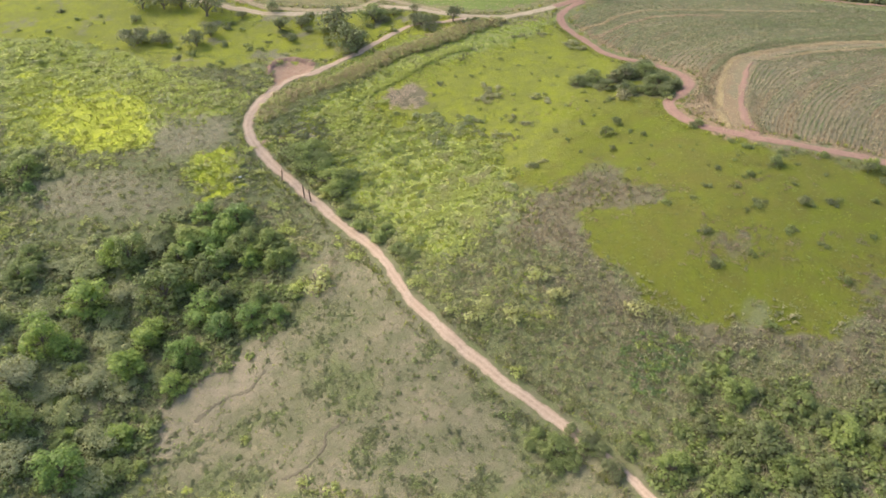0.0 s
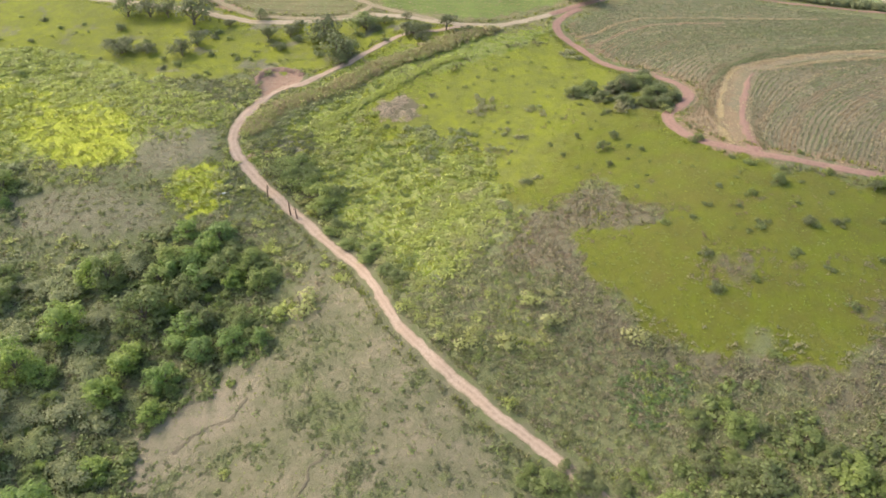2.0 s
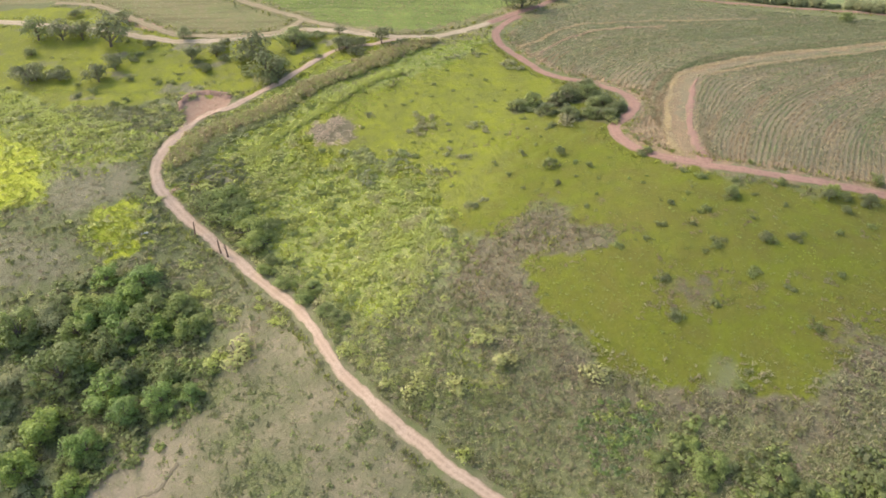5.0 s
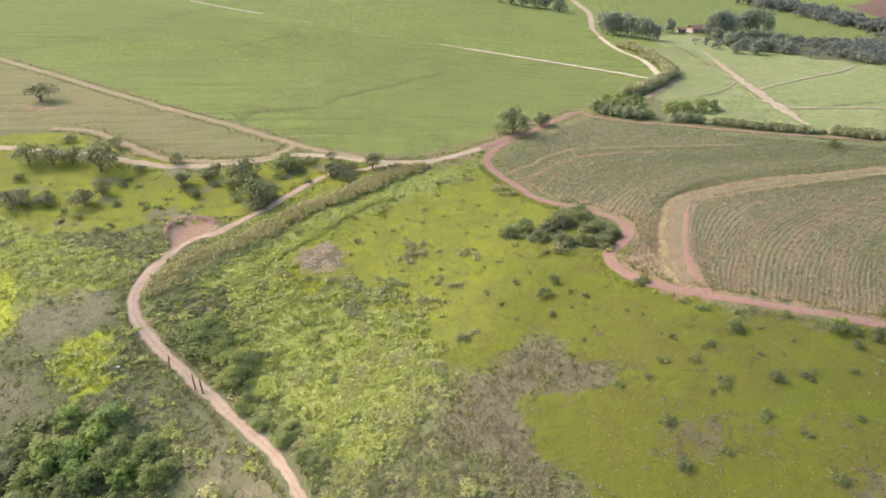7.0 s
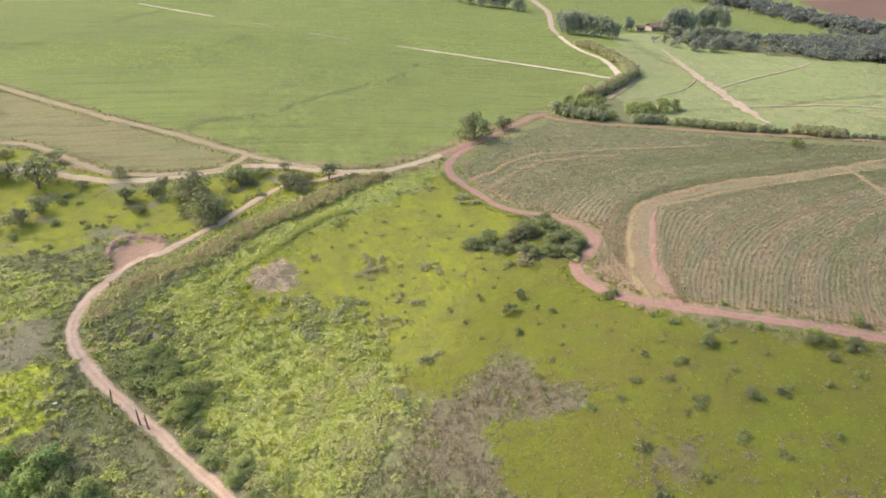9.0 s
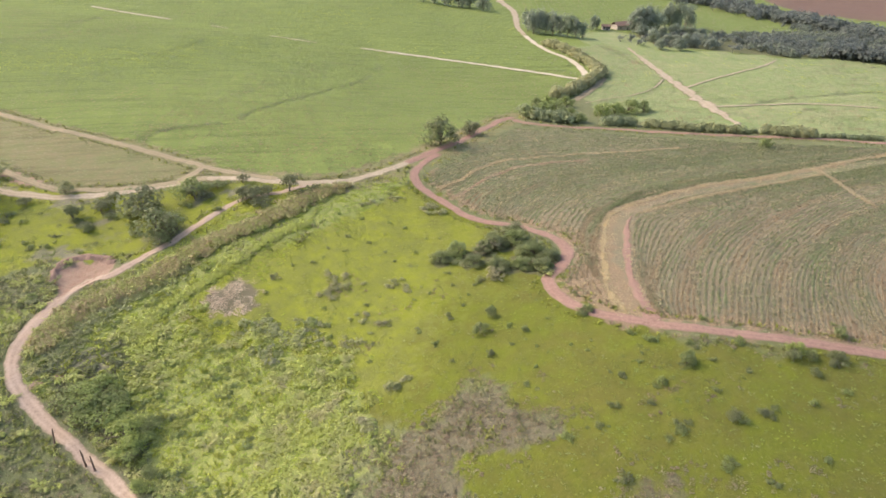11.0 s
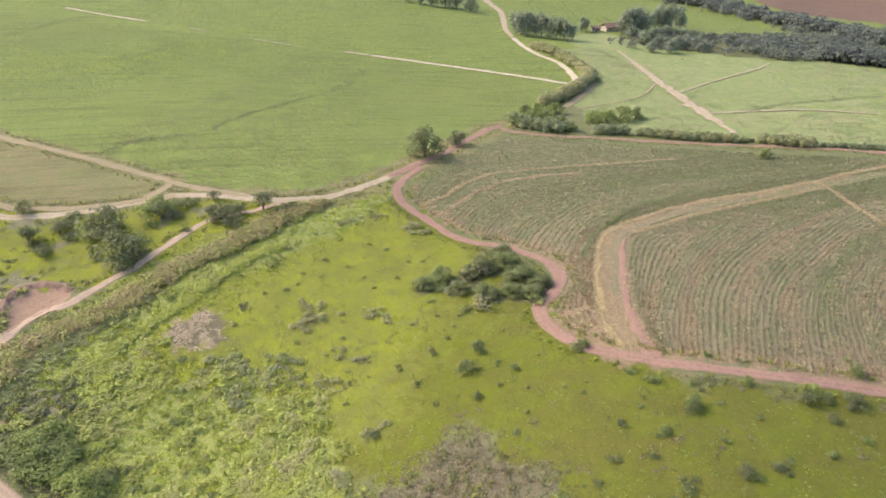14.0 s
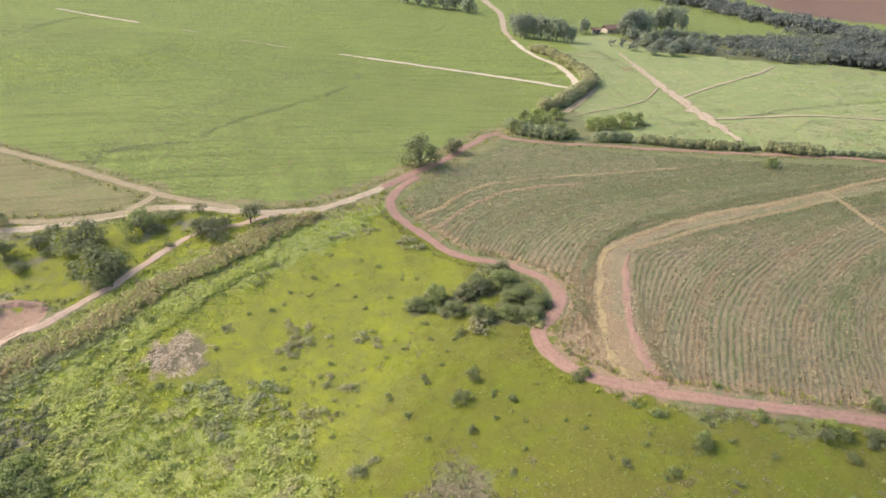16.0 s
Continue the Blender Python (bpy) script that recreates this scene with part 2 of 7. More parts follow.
LEFT_TERRACE_B = [(-88.7, 361.7), (-76.2, 375.8), (-58.4, 394.6), (-47, 411.2), (-37.6, 435.2)]
RIDGE_A = [(69.4, 142.2), (71, 149.5), (72.7, 157.7), (76.5, 169.1), (80.5, 178.3), (84.8, 185.7), (90.3, 188.7), (100.7, 192.7), (118.4, 197.8), (137.4, 202.6), (157.2, 206.6), (172.3, 210.2), (262.5, 231)]
RIDGE_B = [(70.9, 139.4), (73.1, 148.2), (79.3, 157.8), (90.3, 171.2), (102.5, 182.6), (121.9, 193.6), (144.1, 200.6), (167.6, 204.9), (248.3, 219.7)]
RIDGE_C = [(75.2, 134.8), (82.5, 148.5), (90.7, 160.7), (102, 171.2), (116.3, 180.9), (134.6, 190.5), (163.2, 200), (235.7, 209.6)]
RIDGE_D = [(81.3, 133), (91.2, 148.8), (97.9, 157.4), (107.9, 166.8), (123.9, 178.2), (142, 189.3), (158.8, 195), (227.2, 202.8)]
RIDGE_E = [(89.7, 131.2), (100, 146.7), (108, 155.9), (118.4, 164), (132.2, 172.9), (144.9, 179.2), (186.3, 191.7), (219.4, 196.6)]
RIDGE_F = [(98.4, 128.9), (108.2, 144.8), (116.1, 154.7), (125, 161.8), (135.5, 168.4), (166, 180.1), (207.9, 187.3)]
RIDGE_H = [(125.9, 119.3), (129.3, 131.9), (133.9, 140.7), (141.4, 146.7), (157.6, 154.2), (172.9, 158.9)]
RIDGE_G = [(108, 125.8), (114.9, 140.5), (122.2, 150), (130.8, 156.8), (142.8, 164), (171.1, 173), (197.8, 179.2)]
RIM_A = [(65.1, 144.4), (65.2, 151.3), (67.2, 160.9), (74.2, 178.8), (77.8, 186.3), (82.4, 191.5), (89.9, 194.7), (104.1, 199.1), (122.9, 204.9), (148.2, 210.4), (177.8, 216.4), (270.3, 237.2)]
RIM_B = [(65.6, 171.8), (70.6, 182), (76.4, 190.8), (82.8, 196.6), (91.8, 200.8), (108.1, 206.4), (136.9, 213.7), (184.2, 223.6), (276.8, 242.4)]
RIM_C = [(61.8, 188), (67.7, 195.8), (76.4, 203.6), (87.1, 209.9), (114.1, 217.3), (142.7, 222.2), (189.2, 229.2), (280.2, 245.1)]
RIM_D = [(50.9, 203), (55.7, 210.4), (63.7, 216.8), (75, 221.8), (89.5, 223.9), (121, 229.9), (160.2, 233.9), (191.6, 231.9), (258.8, 228.1)]
RIM_E = [(43.5, 217.1), (51.4, 222.1), (58.7, 228.3), (68.2, 232.9), (86.6, 234.9), (125.9, 238.8), (163, 237.7), (193.1, 233.6), (255.2, 225.2)]
RIM_F = [(42.8, 227.9), (47.9, 235.4), (58.1, 242.6), (73.3, 249.5), (95.8, 252.9), (130.4, 246.9), (164.7, 240), (193.6, 234.1), (251, 221.9)]
RIM_G = [(51.5, 241.9), (71.2, 261.3), (83.2, 270.8), (100.5, 265.1), (133.8, 253.1), (166, 241.7), (194.1, 234.7), (248.3, 219.7)]
BROWN_LINE = [(48.4, 211), (54.2, 217.5), (62.1, 223), (74.3, 228), (91.4, 228.7)]
PALE_BAND = [(43.4, 216.5), (51.4, 222.1), (58.7, 228.3), (68.2, 232.9), (86.6, 234.9), (106.7, 236.3), (125.6, 238.3)]
TREES_PASTURE = [(-95.1, 231.7, 9.6), (-87.9, 230.9, 8.5), (-82.1, 230.2, 7.5), (-72.4, 224.5, 12.6), (-52.7, 227.8, 5), (-88.9, 246.4, 4.4), (-73.1, 240.4, 4.8), (-94.2, 222.4, 3.7), (-89.5, 208.5, 8.7), (-81.7, 207.1, 5.8), (-70.9, 205.1, 7), (-68.1, 211.2, 5.9), (-47.9, 214.2, 5.7), (-43.1, 207.7, 3.2), (-31, 212.3, 11.4), (-20.2, 219.5, 9.1), (-41.6, 219.8, 4.7), (-26, 201.5, 10), (-4.8, 213.6, 7.2), (4.6, 217.2, 6.5), (-7.6, 224, 3.4), (-14, 222.3, 4.2), (-2.4, 209.7, 4.7), (11, 217.5, 3.6), (-61.2, 223.4, 3.5)]
TREES_LONE = [(-113.2, 288, 9.9), (50.5, 249.4, 9.9), (62.5, 260.2, 5.2)]
TREES_CLUMP = [(36.7, 176.8, 4.6), (41.2, 179.1, 5.3), (43.5, 173.5, 4.5), (49.9, 180.2, 6), (55, 180.9, 6), (56.4, 173.5, 5.8), (48.2, 169.3, 5), (56.3, 166, 5), (53.2, 168.5, 4.5), (59.3, 169.7, 4.5), (47.1, 178.5, 4.7), (56, 186.4, 4.3)]
BUSH_BIG = [(38.9, 204.3, 6.7), (24.1, 209.8, 4.1), (31.9, 212.2, 3.5), (1.5, 177.9, 2.3), (15.5, 173.3, 5), (11.1, 169.4, 4.4), (13.5, 176.4, 3.4), (26, 169.1, 4.4), (21.4, 156.7, 3.6), (17.7, 160, 3.1), (14.8, 154, 4), (21.4, 139.3, 4.1), (15.6, 131.8, 5.3)]
TREE_ROUND = [(-36, 148.1, 7.4), (-31.5, 144.6, 7.8), (-26.6, 140.4, 7.6), (-23.8, 137.6, 5.7), (-33.1, 150.6, 7.4), (-22.8, 141.7, 4.7), (-29.9, 148.2, 6.1)]
PATCH = [(-42.1, 157.3), (-40.1, 159.8), (-37.5, 159.6), (-37.8, 156.8), (-40.8, 155.2)]
BUSH_MEADOW = [(34.6, 154.3, 1.6), (44.2, 146.9, 1.5), (37.9, 157.8, 1.2), (42.7, 154.4, 2.8), (57.7, 146.1, 2.2), (67.8, 125.8, 2.7), (65.7, 133.6, 4.6), (71.6, 131.4, 2.8), (56.9, 126.4, 1.7), (61.9, 122.6, 3.4), (77.1, 122.8, 1.7), (74.4, 113.5, 3.3), (88.8, 127.3, 3), (82.8, 114.2, 2.3), (87.8, 120.8, 1.9), (60.4, 114, 2.9), (69.3, 113.4, 2.2), (100.5, 133.6, 1.6), (28, 153.7, 1.4), (30.3, 146.9, 1.1), (18.2, 147.6, 1.4), (10.9, 164.9, 1.5), (43.4, 165.7, 3.3), (37.3, 170.9, 2.2), (28.9, 163, 1.1), (38.7, 140.3, 1.3)]
BUSH_MEADOW_B = [(80.6, 131.1, 1.6), (93.5, 123.1, 3), (90.3, 116.2, 2.1), (53.2, 119.8, 1.7), (52.3, 137, 1.3), (51.2, 147.2, 1), (22.3, 188.8, 1.5), (17.7, 191.7, 1.7), (28.2, 198.6, 1.6), (25.4, 183.7, 1.2), (11.5, 183.5, 1.4), (9.2, 181.9, 1.6), (16.1, 184.9, 1.2), (22.1, 201.7, 1.6), (31.7, 195.6, 1.8), (35.9, 189.6, 1.2), (32.3, 182.6, 1.7), (38.9, 189, 1.2), (27.1, 178.9, 1.4), (37.4, 165.8, 1.3), (39.6, 161.1, 1), (56, 137, 0.9), (72.9, 126.5, 1.5), (69.5, 119.2, 1.9), (62.3, 130.4, 1.1), (46.8, 139.5, 1.1)]
BUSH_NEAR = [(60.2, 112.7, 3.5), (70.1, 112.5, 2.1), (74.8, 113.5, 2.7), (49.1, 99.7, 4.2), (54.9, 86.6, 4.1), (69.5, 94.2, 3.2), (49.4, 107, 3.8), (63.5, 105.6, 3.4), (49.4, 116.9, 2.8), (58.1, 119.3, 2.1), (44.5, 116.2, 2.3), (56.8, 125.8, 1.7), (42.2, 130, 2), (77.8, 104.4, 2.4), (55.6, 100.7, 2.8), (68.5, 101.4, 2.5)]
BUSH_YELLOW = [(22.5, 98.4, 4.1), (8, 96.7, 4.6), (14.4, 95.5, 4.1), (35.1, 92.6, 4.5), (-3, 106.9, 3.8), (-23.8, 113.2, 7), (3.4, 97.7, 3.1), (14.4, 85.5, 2.9), (-32.5, 81.6, 2.1), (-56.3, 73.3, 3.3), (-50.2, 75.6, 2.7), (-27.3, 113.4, 4.7), (9.5, 98.7, 3.1), (19.9, 102.6, 4.2)]
TREES_GULLY = [(-60.5, 126.8, 8), (-53.8, 125, 7.2), (-47.8, 125.8, 7.8), (-41.4, 125.3, 7.6), (-36.1, 123.2, 6.2), (-54.8, 113.2, 8.8), (-48.1, 110.1, 7.4), (-41.2, 105.2, 7.1), (-37.1, 108.3, 5.9), (-41.6, 113.1, 7.3), (-48.3, 116.6, 6.9), (-35.4, 111.9, 5.4), (-63.4, 123, 6.6), (-70.1, 124.8, 7.5), (-76, 123.7, 7.6), (-81.7, 122.3, 7), (-87.7, 125.4, 6.4), (-88.6, 118.7, 7), (-78.7, 111.5, 8), (-71.5, 110.5, 9.1), (-64.3, 109.4, 8.3), (-55.8, 104.1, 8), (-49.1, 100, 7.1)]
TREES_GULLY_B = [(-57.6, 98.8, 7.3), (-65.3, 102.4, 8.1), (-71.4, 101.6, 7.6), (-77.2, 100.4, 7.6), (-77, 91.3, 7.4), (-70.4, 91.6, 7.9), (-64, 92.9, 8.4), (-57.3, 91.1, 7.1), (-51.8, 93.9, 6.5), (-71, 82.1, 8.2), (-66.6, 84.5, 8.2), (-59.6, 83.4, 8.1), (-54.2, 81.7, 6.8), (-68, 73.3, 7.9), (-62.1, 73.5, 7.8), (-55.9, 73.4, 6.6), (-53.6, 77.1, 5.5), (-84.7, 105.4, 6.6), (-34.1, 118.5, 4.9), (-30.8, 105.5, 4), (-63.6, 115, 6.5), (-100.4, 148.3, 7.1), (-104.5, 151.8, 6.5), (-95.6, 146.4, 4.7)]
POSTS = [(-35.6, 143.4, 0.4), (-29.7, 138.5, 0.4), (-28.1, 137.4, 0.4)]
FAR_TREES = [(150.0, 481.5, 8), (151.2, 473.6, 8.5), (155.2, 474.0, 9), (158.7, 472.4, 8), (162.1, 468.8, 9), (166.3, 467.3, 8), (170.0, 463.7, 8.5), (173.4, 460.2, 7.5), (178.2, 460.6, 6), (198.0, 494.0, 6), (202.4, 497.0, 5), (224.4, 491.3, 9), (226.3, 487.0, 10.5), (231.5, 487.9, 11), (237.5, 491.2, 10), (245.0, 497.5, 8), (258.7, 513.0, 9), (263.0, 511.4, 10.5), (269.3, 512.9, 11), (276.9, 517.5, 10), (283.2, 521.8, 8), (119.4, 593.4, 10.9), (129.2, 590, 13), (136.8, 586.1, 13), (143.6, 570.8, 10.5), (112.9, 603.7, 9.7), (106.1, 614.4, 9.9)]
HEDGE_TREES = [(90.1, 283.3, 6.9), (96.1, 286.2, 8), (101.8, 287.7, 8.1), (98.6, 300.1, 6.3), (104, 300, 7.4), (103, 279.8, 6.9), (106.6, 275.8, 5.4), (119.2, 286.6, 7.2), (125.1, 287.7, 7.3), (131.3, 289.6, 8.5), (138.7, 291.2, 6.5), (111.3, 302.3, 6.5)]
PATH_TREES = [(19.9, 72.7, 6.6), (24.3, 72.3, 4.2), (17, 75.3, 2.8), (27.8, 67.9, 4.6), (16, 73.7, 3.3), (22.2, 70.2, 4.2)]
PASTURE_BUSH = [(-62.1, 205.5, 3.6), (-43.6, 208.9, 2.9), (-38.7, 213.8, 3.2), (-51.3, 203, 1.9), (-50.2, 207.1, 1.6), (-56.6, 205.2, 1.9), (-55.1, 202, 1.9), (-63.8, 191.6, 2.5), (-56.4, 189.9, 1.8), (-61.5, 194.3, 2.2), (-70.8, 199.2, 2.9), (-74.2, 197.7, 2.9), (-43.1, 199.4, 1.8), (-65, 216, 4.1), (-33.5, 208.3, 3.1), (-23.2, 207, 4.6), (-24.4, 199, 3.3), (-64.2, 218.2, 3.4), (-28.7, 216, 4), (-21, 214.1, 3.2)]
DRY_CLUMPS = [(-13.1, 86.4, 7.7), (-17.8, 90.8, 6.3), (-21.7, 97.5, 5.4), (-26.1, 105.3, 4.5), (-18, 103.2, 4.9), (-28.1, 85.4, 3.7), (16.4, 75.3, 6.6), (12.7, 78.5, 4.3), (9.1, 83.5, 3.4), (-9.7, 78.6, 3.4), (-5.7, 74.3, 3.9), (-11.3, 74.6, 3.9), (7.8, 68.4, 3.7), (18.3, 69.8, 4.6), (-33.5, 83.9, 4.3), (-43.3, 81.8, 5.5), (-1.5, 92.1, 4.1), (-20.7, 88.8, 3.1), (3.4, 76, 2.4), (-1.9, 70.2, 2.8), (-29.5, 74.3, 5.1), (-36.4, 74.7, 5.3)]
WEED_PATCH = [(53.3, 105.8, 9.1), (59.2, 103.1, 5.5), (76.1, 94.4, 10.4), (51.2, 99.2, 6.1), (60.1, 120.3, 6), (46.9, 120.1, 4.9), (39.7, 146.5, 4.5), (13.9, 170.3, 7.6), (23.1, 161, 5.5), (16, 153.9, 5.3), (89.5, 113.4, 6.5), (45, 102.3, 4.4), (63.4, 96.6, 5.4), (73.1, 103, 4.8), (69.9, 117.9, 4.1), (45.2, 131.6, 3.1), (33.8, 165.2, 5)]
PASTURE_LINE_A = [(-82.9, 218.6), (-74.3, 218.6), (-62.8, 219.3), (-56.2, 220.9), (-48.8, 221.5), (-39.9, 221)]
PASTURE_LINE_B = [(-85.1, 202.5), (-76.6, 200.7), (-64.4, 197.9), (-56.2, 198.8), (-47.9, 200), (-39.4, 201.4), (-31.9, 203.2)]
PALE_CLUMPS = [(4.4, 148.7, 6.3), (10.8, 143.2, 6.6), (4.2, 136, 6.4), (2.1, 127.7, 6.6), (8.9, 124.9, 6), (-0.8, 126.1, 4.6), (5.7, 115.7, 5.7), (11.1, 130, 5.1), (-6, 159.8, 5.5), (-18.2, 166.1, 5.7), (-21.5, 163.3, 5), (-1.3, 162, 5.5), (12.5, 172.1, 5.1), (4.6, 158.6, 5.4), (-8.5, 149.4, 3.5), (16.4, 151.7, 5.8), (10.2, 109.6, 4.5), (17.9, 144, 4.4), (-15.7, 171, 4.5), (-26.7, 162.4, 4.4), (-10, 137.8, 3.8), (-14.8, 125.9, 4.2), (-6.7, 119.3, 4.4)]
PALE_CLUMPS_WEST = [(-106.5, 207.9, 7.8), (-93.1, 204.7, 7.5), (-115.7, 207.4, 7.9), (-84.1, 190, 6.2), (-108.2, 166.6, 6.9), (-107.1, 175.9, 7.9), (-121.1, 194.7, 6.7), (-96.9, 198.6, 6.5), (-75.8, 181.6, 5), (-95.9, 166.5, 5), (-116.3, 198.4, 6.7)]
PATH_SHRUBS = [(-19.7, 132.1, 3.9), (-15.7, 127.3, 4.2), (-11.4, 122.2, 4.2), (-7.3, 117.3, 4.1), (-18.5, 134.3, 3.5), (-10.2, 124.2, 3.8), (-4.5, 114.6, 4.2)]
TREES_WEST = [(-43.6, 132.3, 6.9), (-37.6, 126.3, 6.7), (-47.2, 128.1, 6.9), (-35.1, 134.8, 4.6), (-51.4, 133.4, 5.9), (-43.2, 138.6, 4.2), (-30.1, 123.6, 4.3), (-37.8, 131.4, 5.1), (-47.7, 141.2, 3.6), (-55.3, 144.2, 4.5)]
BOARD = [(-45.8, 144.1, 1.2)]
ROADSIDE = [(87.4, 125.9, 2.8), (68.6, 127, 2.4), (46.5, 144.9, 1.4), (153, 233.9, 4.2), (77.1, 138, 1.2), (79.5, 129.8, 1.4), (99.3, 129.9, 2.5), (89.5, 124.5, 2.1), (59, 146.4, 2.1)]
PALE_WEST = [(-131.4, 210.8), (-111.7, 211.7), (-89, 202.3), (-74, 188.5), (-56.6, 181.1), (-48.4, 177.7), (-50.9, 168.6), (-64.1, 170), (-80.1, 178), (-84.4, 172.4), (-98.2, 180.5), (-101.4, 173.1), (-116, 175.7)]
YELLOW_CORE = [(-113, 178), (-119, 194), (-108, 193), (-100, 184), (-89, 182), (-76, 173), (-72, 165), (-69.4, 153.8), (-84.4, 154.9), (-95.7, 162.2)]
YELLOW_D = [(13.1, 104.3), (19.0, 103.7), (18.5, 95.5), (13.3, 96.3)]
LOW_LUSH = [(-8.4, 124.4), (6.2, 119.1), (20.4, 103.9), (22.4, 92.0), (12.0, 91.0), (0.0, 105.4)]
PALE_ZONE = [(0.4, 145.6), (4.5, 152.6), (10.9, 153.6), (15.9, 147.2), (14.8, 131.7), (10.9, 120.9), (7.5, 120.0), (-3.6, 124.4), (-2.2, 133.5)]
PALE_STREAK = [(-34.3, 161.7), (-29.3, 172.0), (-19.6, 166.8), (-14.7, 160.8), (-18.0, 152.4), (-26.2, 155.1)]
BUSH_ROW = [(-7.3, 163.6), (-0.8, 166.3), (10.2, 160.5), (8.9, 155.3), (-0.7, 154.2)]
EDGE_ROW = [(60.5, 147), (58.6, 152), (58.4, 158), (61.5, 163.5), (65.4, 169.5), (66.4, 176)]
EDGE_ROW_B = [(64.6, 143.5), (64.3, 149), (65.2, 156), (66.4, 161), (68.2, 167), (70.2, 173)]
OLIVE_PATCH = [(-40.8, 160.2), (-37.1, 167.7), (-28.2, 165.9), (-24.1, 158.9), (-29.8, 153.8), (-37.1, 153.6)]
GULLY_EDGE = [(-59.5, 128.7, 6.5), (-52.5, 128.5, 7), (-45.7, 129.2, 6), (-39.4, 128.7, 5.5), (-34.4, 125.8, 4.5), (-54.7, 123.0, 7), (-46.0, 122.8, 7), (-38.6, 121.4, 6), (-48.9, 126.1, 5.5), (-31.0, 121.2, 4)]
PATH_BUSHES = [(24.7, 73.1, 3.6), (26.3, 71.2, 3.0), (22.3, 75.2, 2.2), (17.7, 72.6, 3.4), (19.6, 69.7, 3.0), (30.2, 70.6, 2.8)]
ORCHARD = [(223.8, 473.3, 8.5), (228.5, 469.6, 7), (237.9, 475.3, 7), (248.2, 481.4, 8.5), (256.1, 482.8, 7), (260.5, 479.0, 7), (219.9, 448.3, 8.5), (224.8, 444.8, 7), (229.5, 441.4, 7), (234.2, 437.9, 8.5), (238.1, 434.4, 7), (212.4, 426.0, 7), (223.0, 422.8, 8.5), (248.8, 443.0, 7), (247.2, 431.2, 7), (260.0, 465.3, 8.5)]
TREE_LINE = [(368.6, 702.1), (387.9, 681.5), (401.0, 647.3), (405.5, 611.2), (411.7, 581.4), (420.4, 558.0), (421.6, 521.7), (408.8, 469.6)]
WOOD_EDGE = [(315.1, 406.5), (322.6, 399.7), (329.8, 393.0), (342.7, 386.6)]
LEFT_TERRACE_C = [(-121.6, 448.3), (-109.0, 481.3), (-93.1, 515.9)]
HILL_LINE = [(180.0, 565.0), (203.8, 586.1), (229.6, 606.0)]
EAST_LINE_B = [(160.3, 422.6), (172.6, 416.4), (186.2, 410.0)]
TAN_BLOTCH = [(179.5, 321.0), (198.0, 341.2), (215.3, 341.3), (217.1, 320.5), (193.4, 299.2), (174.9, 297.8)]
GREEN_SE = [(31.4, 85.9), (39, 88.4), (42, 85.3), (38.2, 78.6), (32.7, 78.8)]
WEDGE_SOIL = [(-84, 254), (-74.4, 247.4), (-66.9, 241.6), (-57.8, 233.6), (-61.6, 232.2), (-72, 239.3)]
SE_CROWNS = [(35.8, 66, 5.5), (47.9, 67.8, 7), (46.8, 76.1, 5.5), (41.5, 78, 4), (59, 67.3, 5), (63.6, 64.3, 6), (54.7, 72.7, 4.5), (43, 63.6, 5.5), (55.3, 61.1, 5.5), (50.3, 63.1, 5), (41.8, 71.8, 4), (66.3, 69.3, 5)]
PASTURE_MORE = [(-41.7, 216.3, 6.3), (-34.4, 212.7, 5.4), (-29.3, 210.5, 6.8), (-23.8, 203.5, 7), (-19.3, 217.6, 7.8), (-25.1, 198.1, 6), (-31.7, 204.3, 3.5), (-0.9, 216, 4.6), (-40.2, 223.2, 3.9), (-15.5, 217.3, 3.4), (-44.4, 209.9, 4.3), (-7.2, 214.7, 6.7), (8.4, 214.9, 4.2), (-48.1, 215.5, 5.4), (-32.4, 221.6, 4.2), (-93.5, 212.2, 4.6), (-88.3, 208.3, 4.9), (-82.9, 211.1, 4.9), (-71.2, 206.8, 5.1), (-46.9, 213.1, 3.3)]
PASTURE_DOTS = [(-120.4, 228.7, 3.4), (-113.1, 223.6, 2.3), (-106.8, 225.7, 1.9), (-104, 221.4, 1.4), (-95.8, 224.8, 2.8), (-75.6, 203.4, 2.5), (-68.9, 212.6, 3.4), (-54.6, 202.9, 1.8), (-62.8, 192, 1.5), (-60.4, 193.6, 1.5), (-43.1, 208.6, 2.1), (-118.4, 215.3, 2.4), (-113.7, 218.5, 1.4), (-128.2, 230.7, 1.7), (-127.8, 215.4, 1.7), (-52.5, 202.9, 1.2), (-71.5, 200.3, 1.8), (-104.1, 208.5, 1.5), (-94.7, 205.7, 1.7), (-59.6, 214.6, 2.3), (-50.7, 202.2, 1.5), (-15, 195.4, 1.9), (-13.1, 210.2, 2.7)]
SHRUBS_WEST = [(-83.3, 189, 4.2), (-96.7, 192.7, 2.5), (-81.4, 178.7, 2), (-78, 177.8, 1.6), (-114.2, 196.8, 4.9), (-108.3, 201.9, 3.8), (-65, 177.3, 2.6), (-69.4, 177.2, 2.3), (-56.1, 183.1, 2.3), (-48.5, 182.5, 4.2), (-50.8, 179.3, 3.2), (-63.7, 161.9, 2.4), (-49.8, 158, 1.7), (-100.5, 155.9, 6.3), (-102.8, 153.1, 4.7), (-98, 156.7, 3.8)]
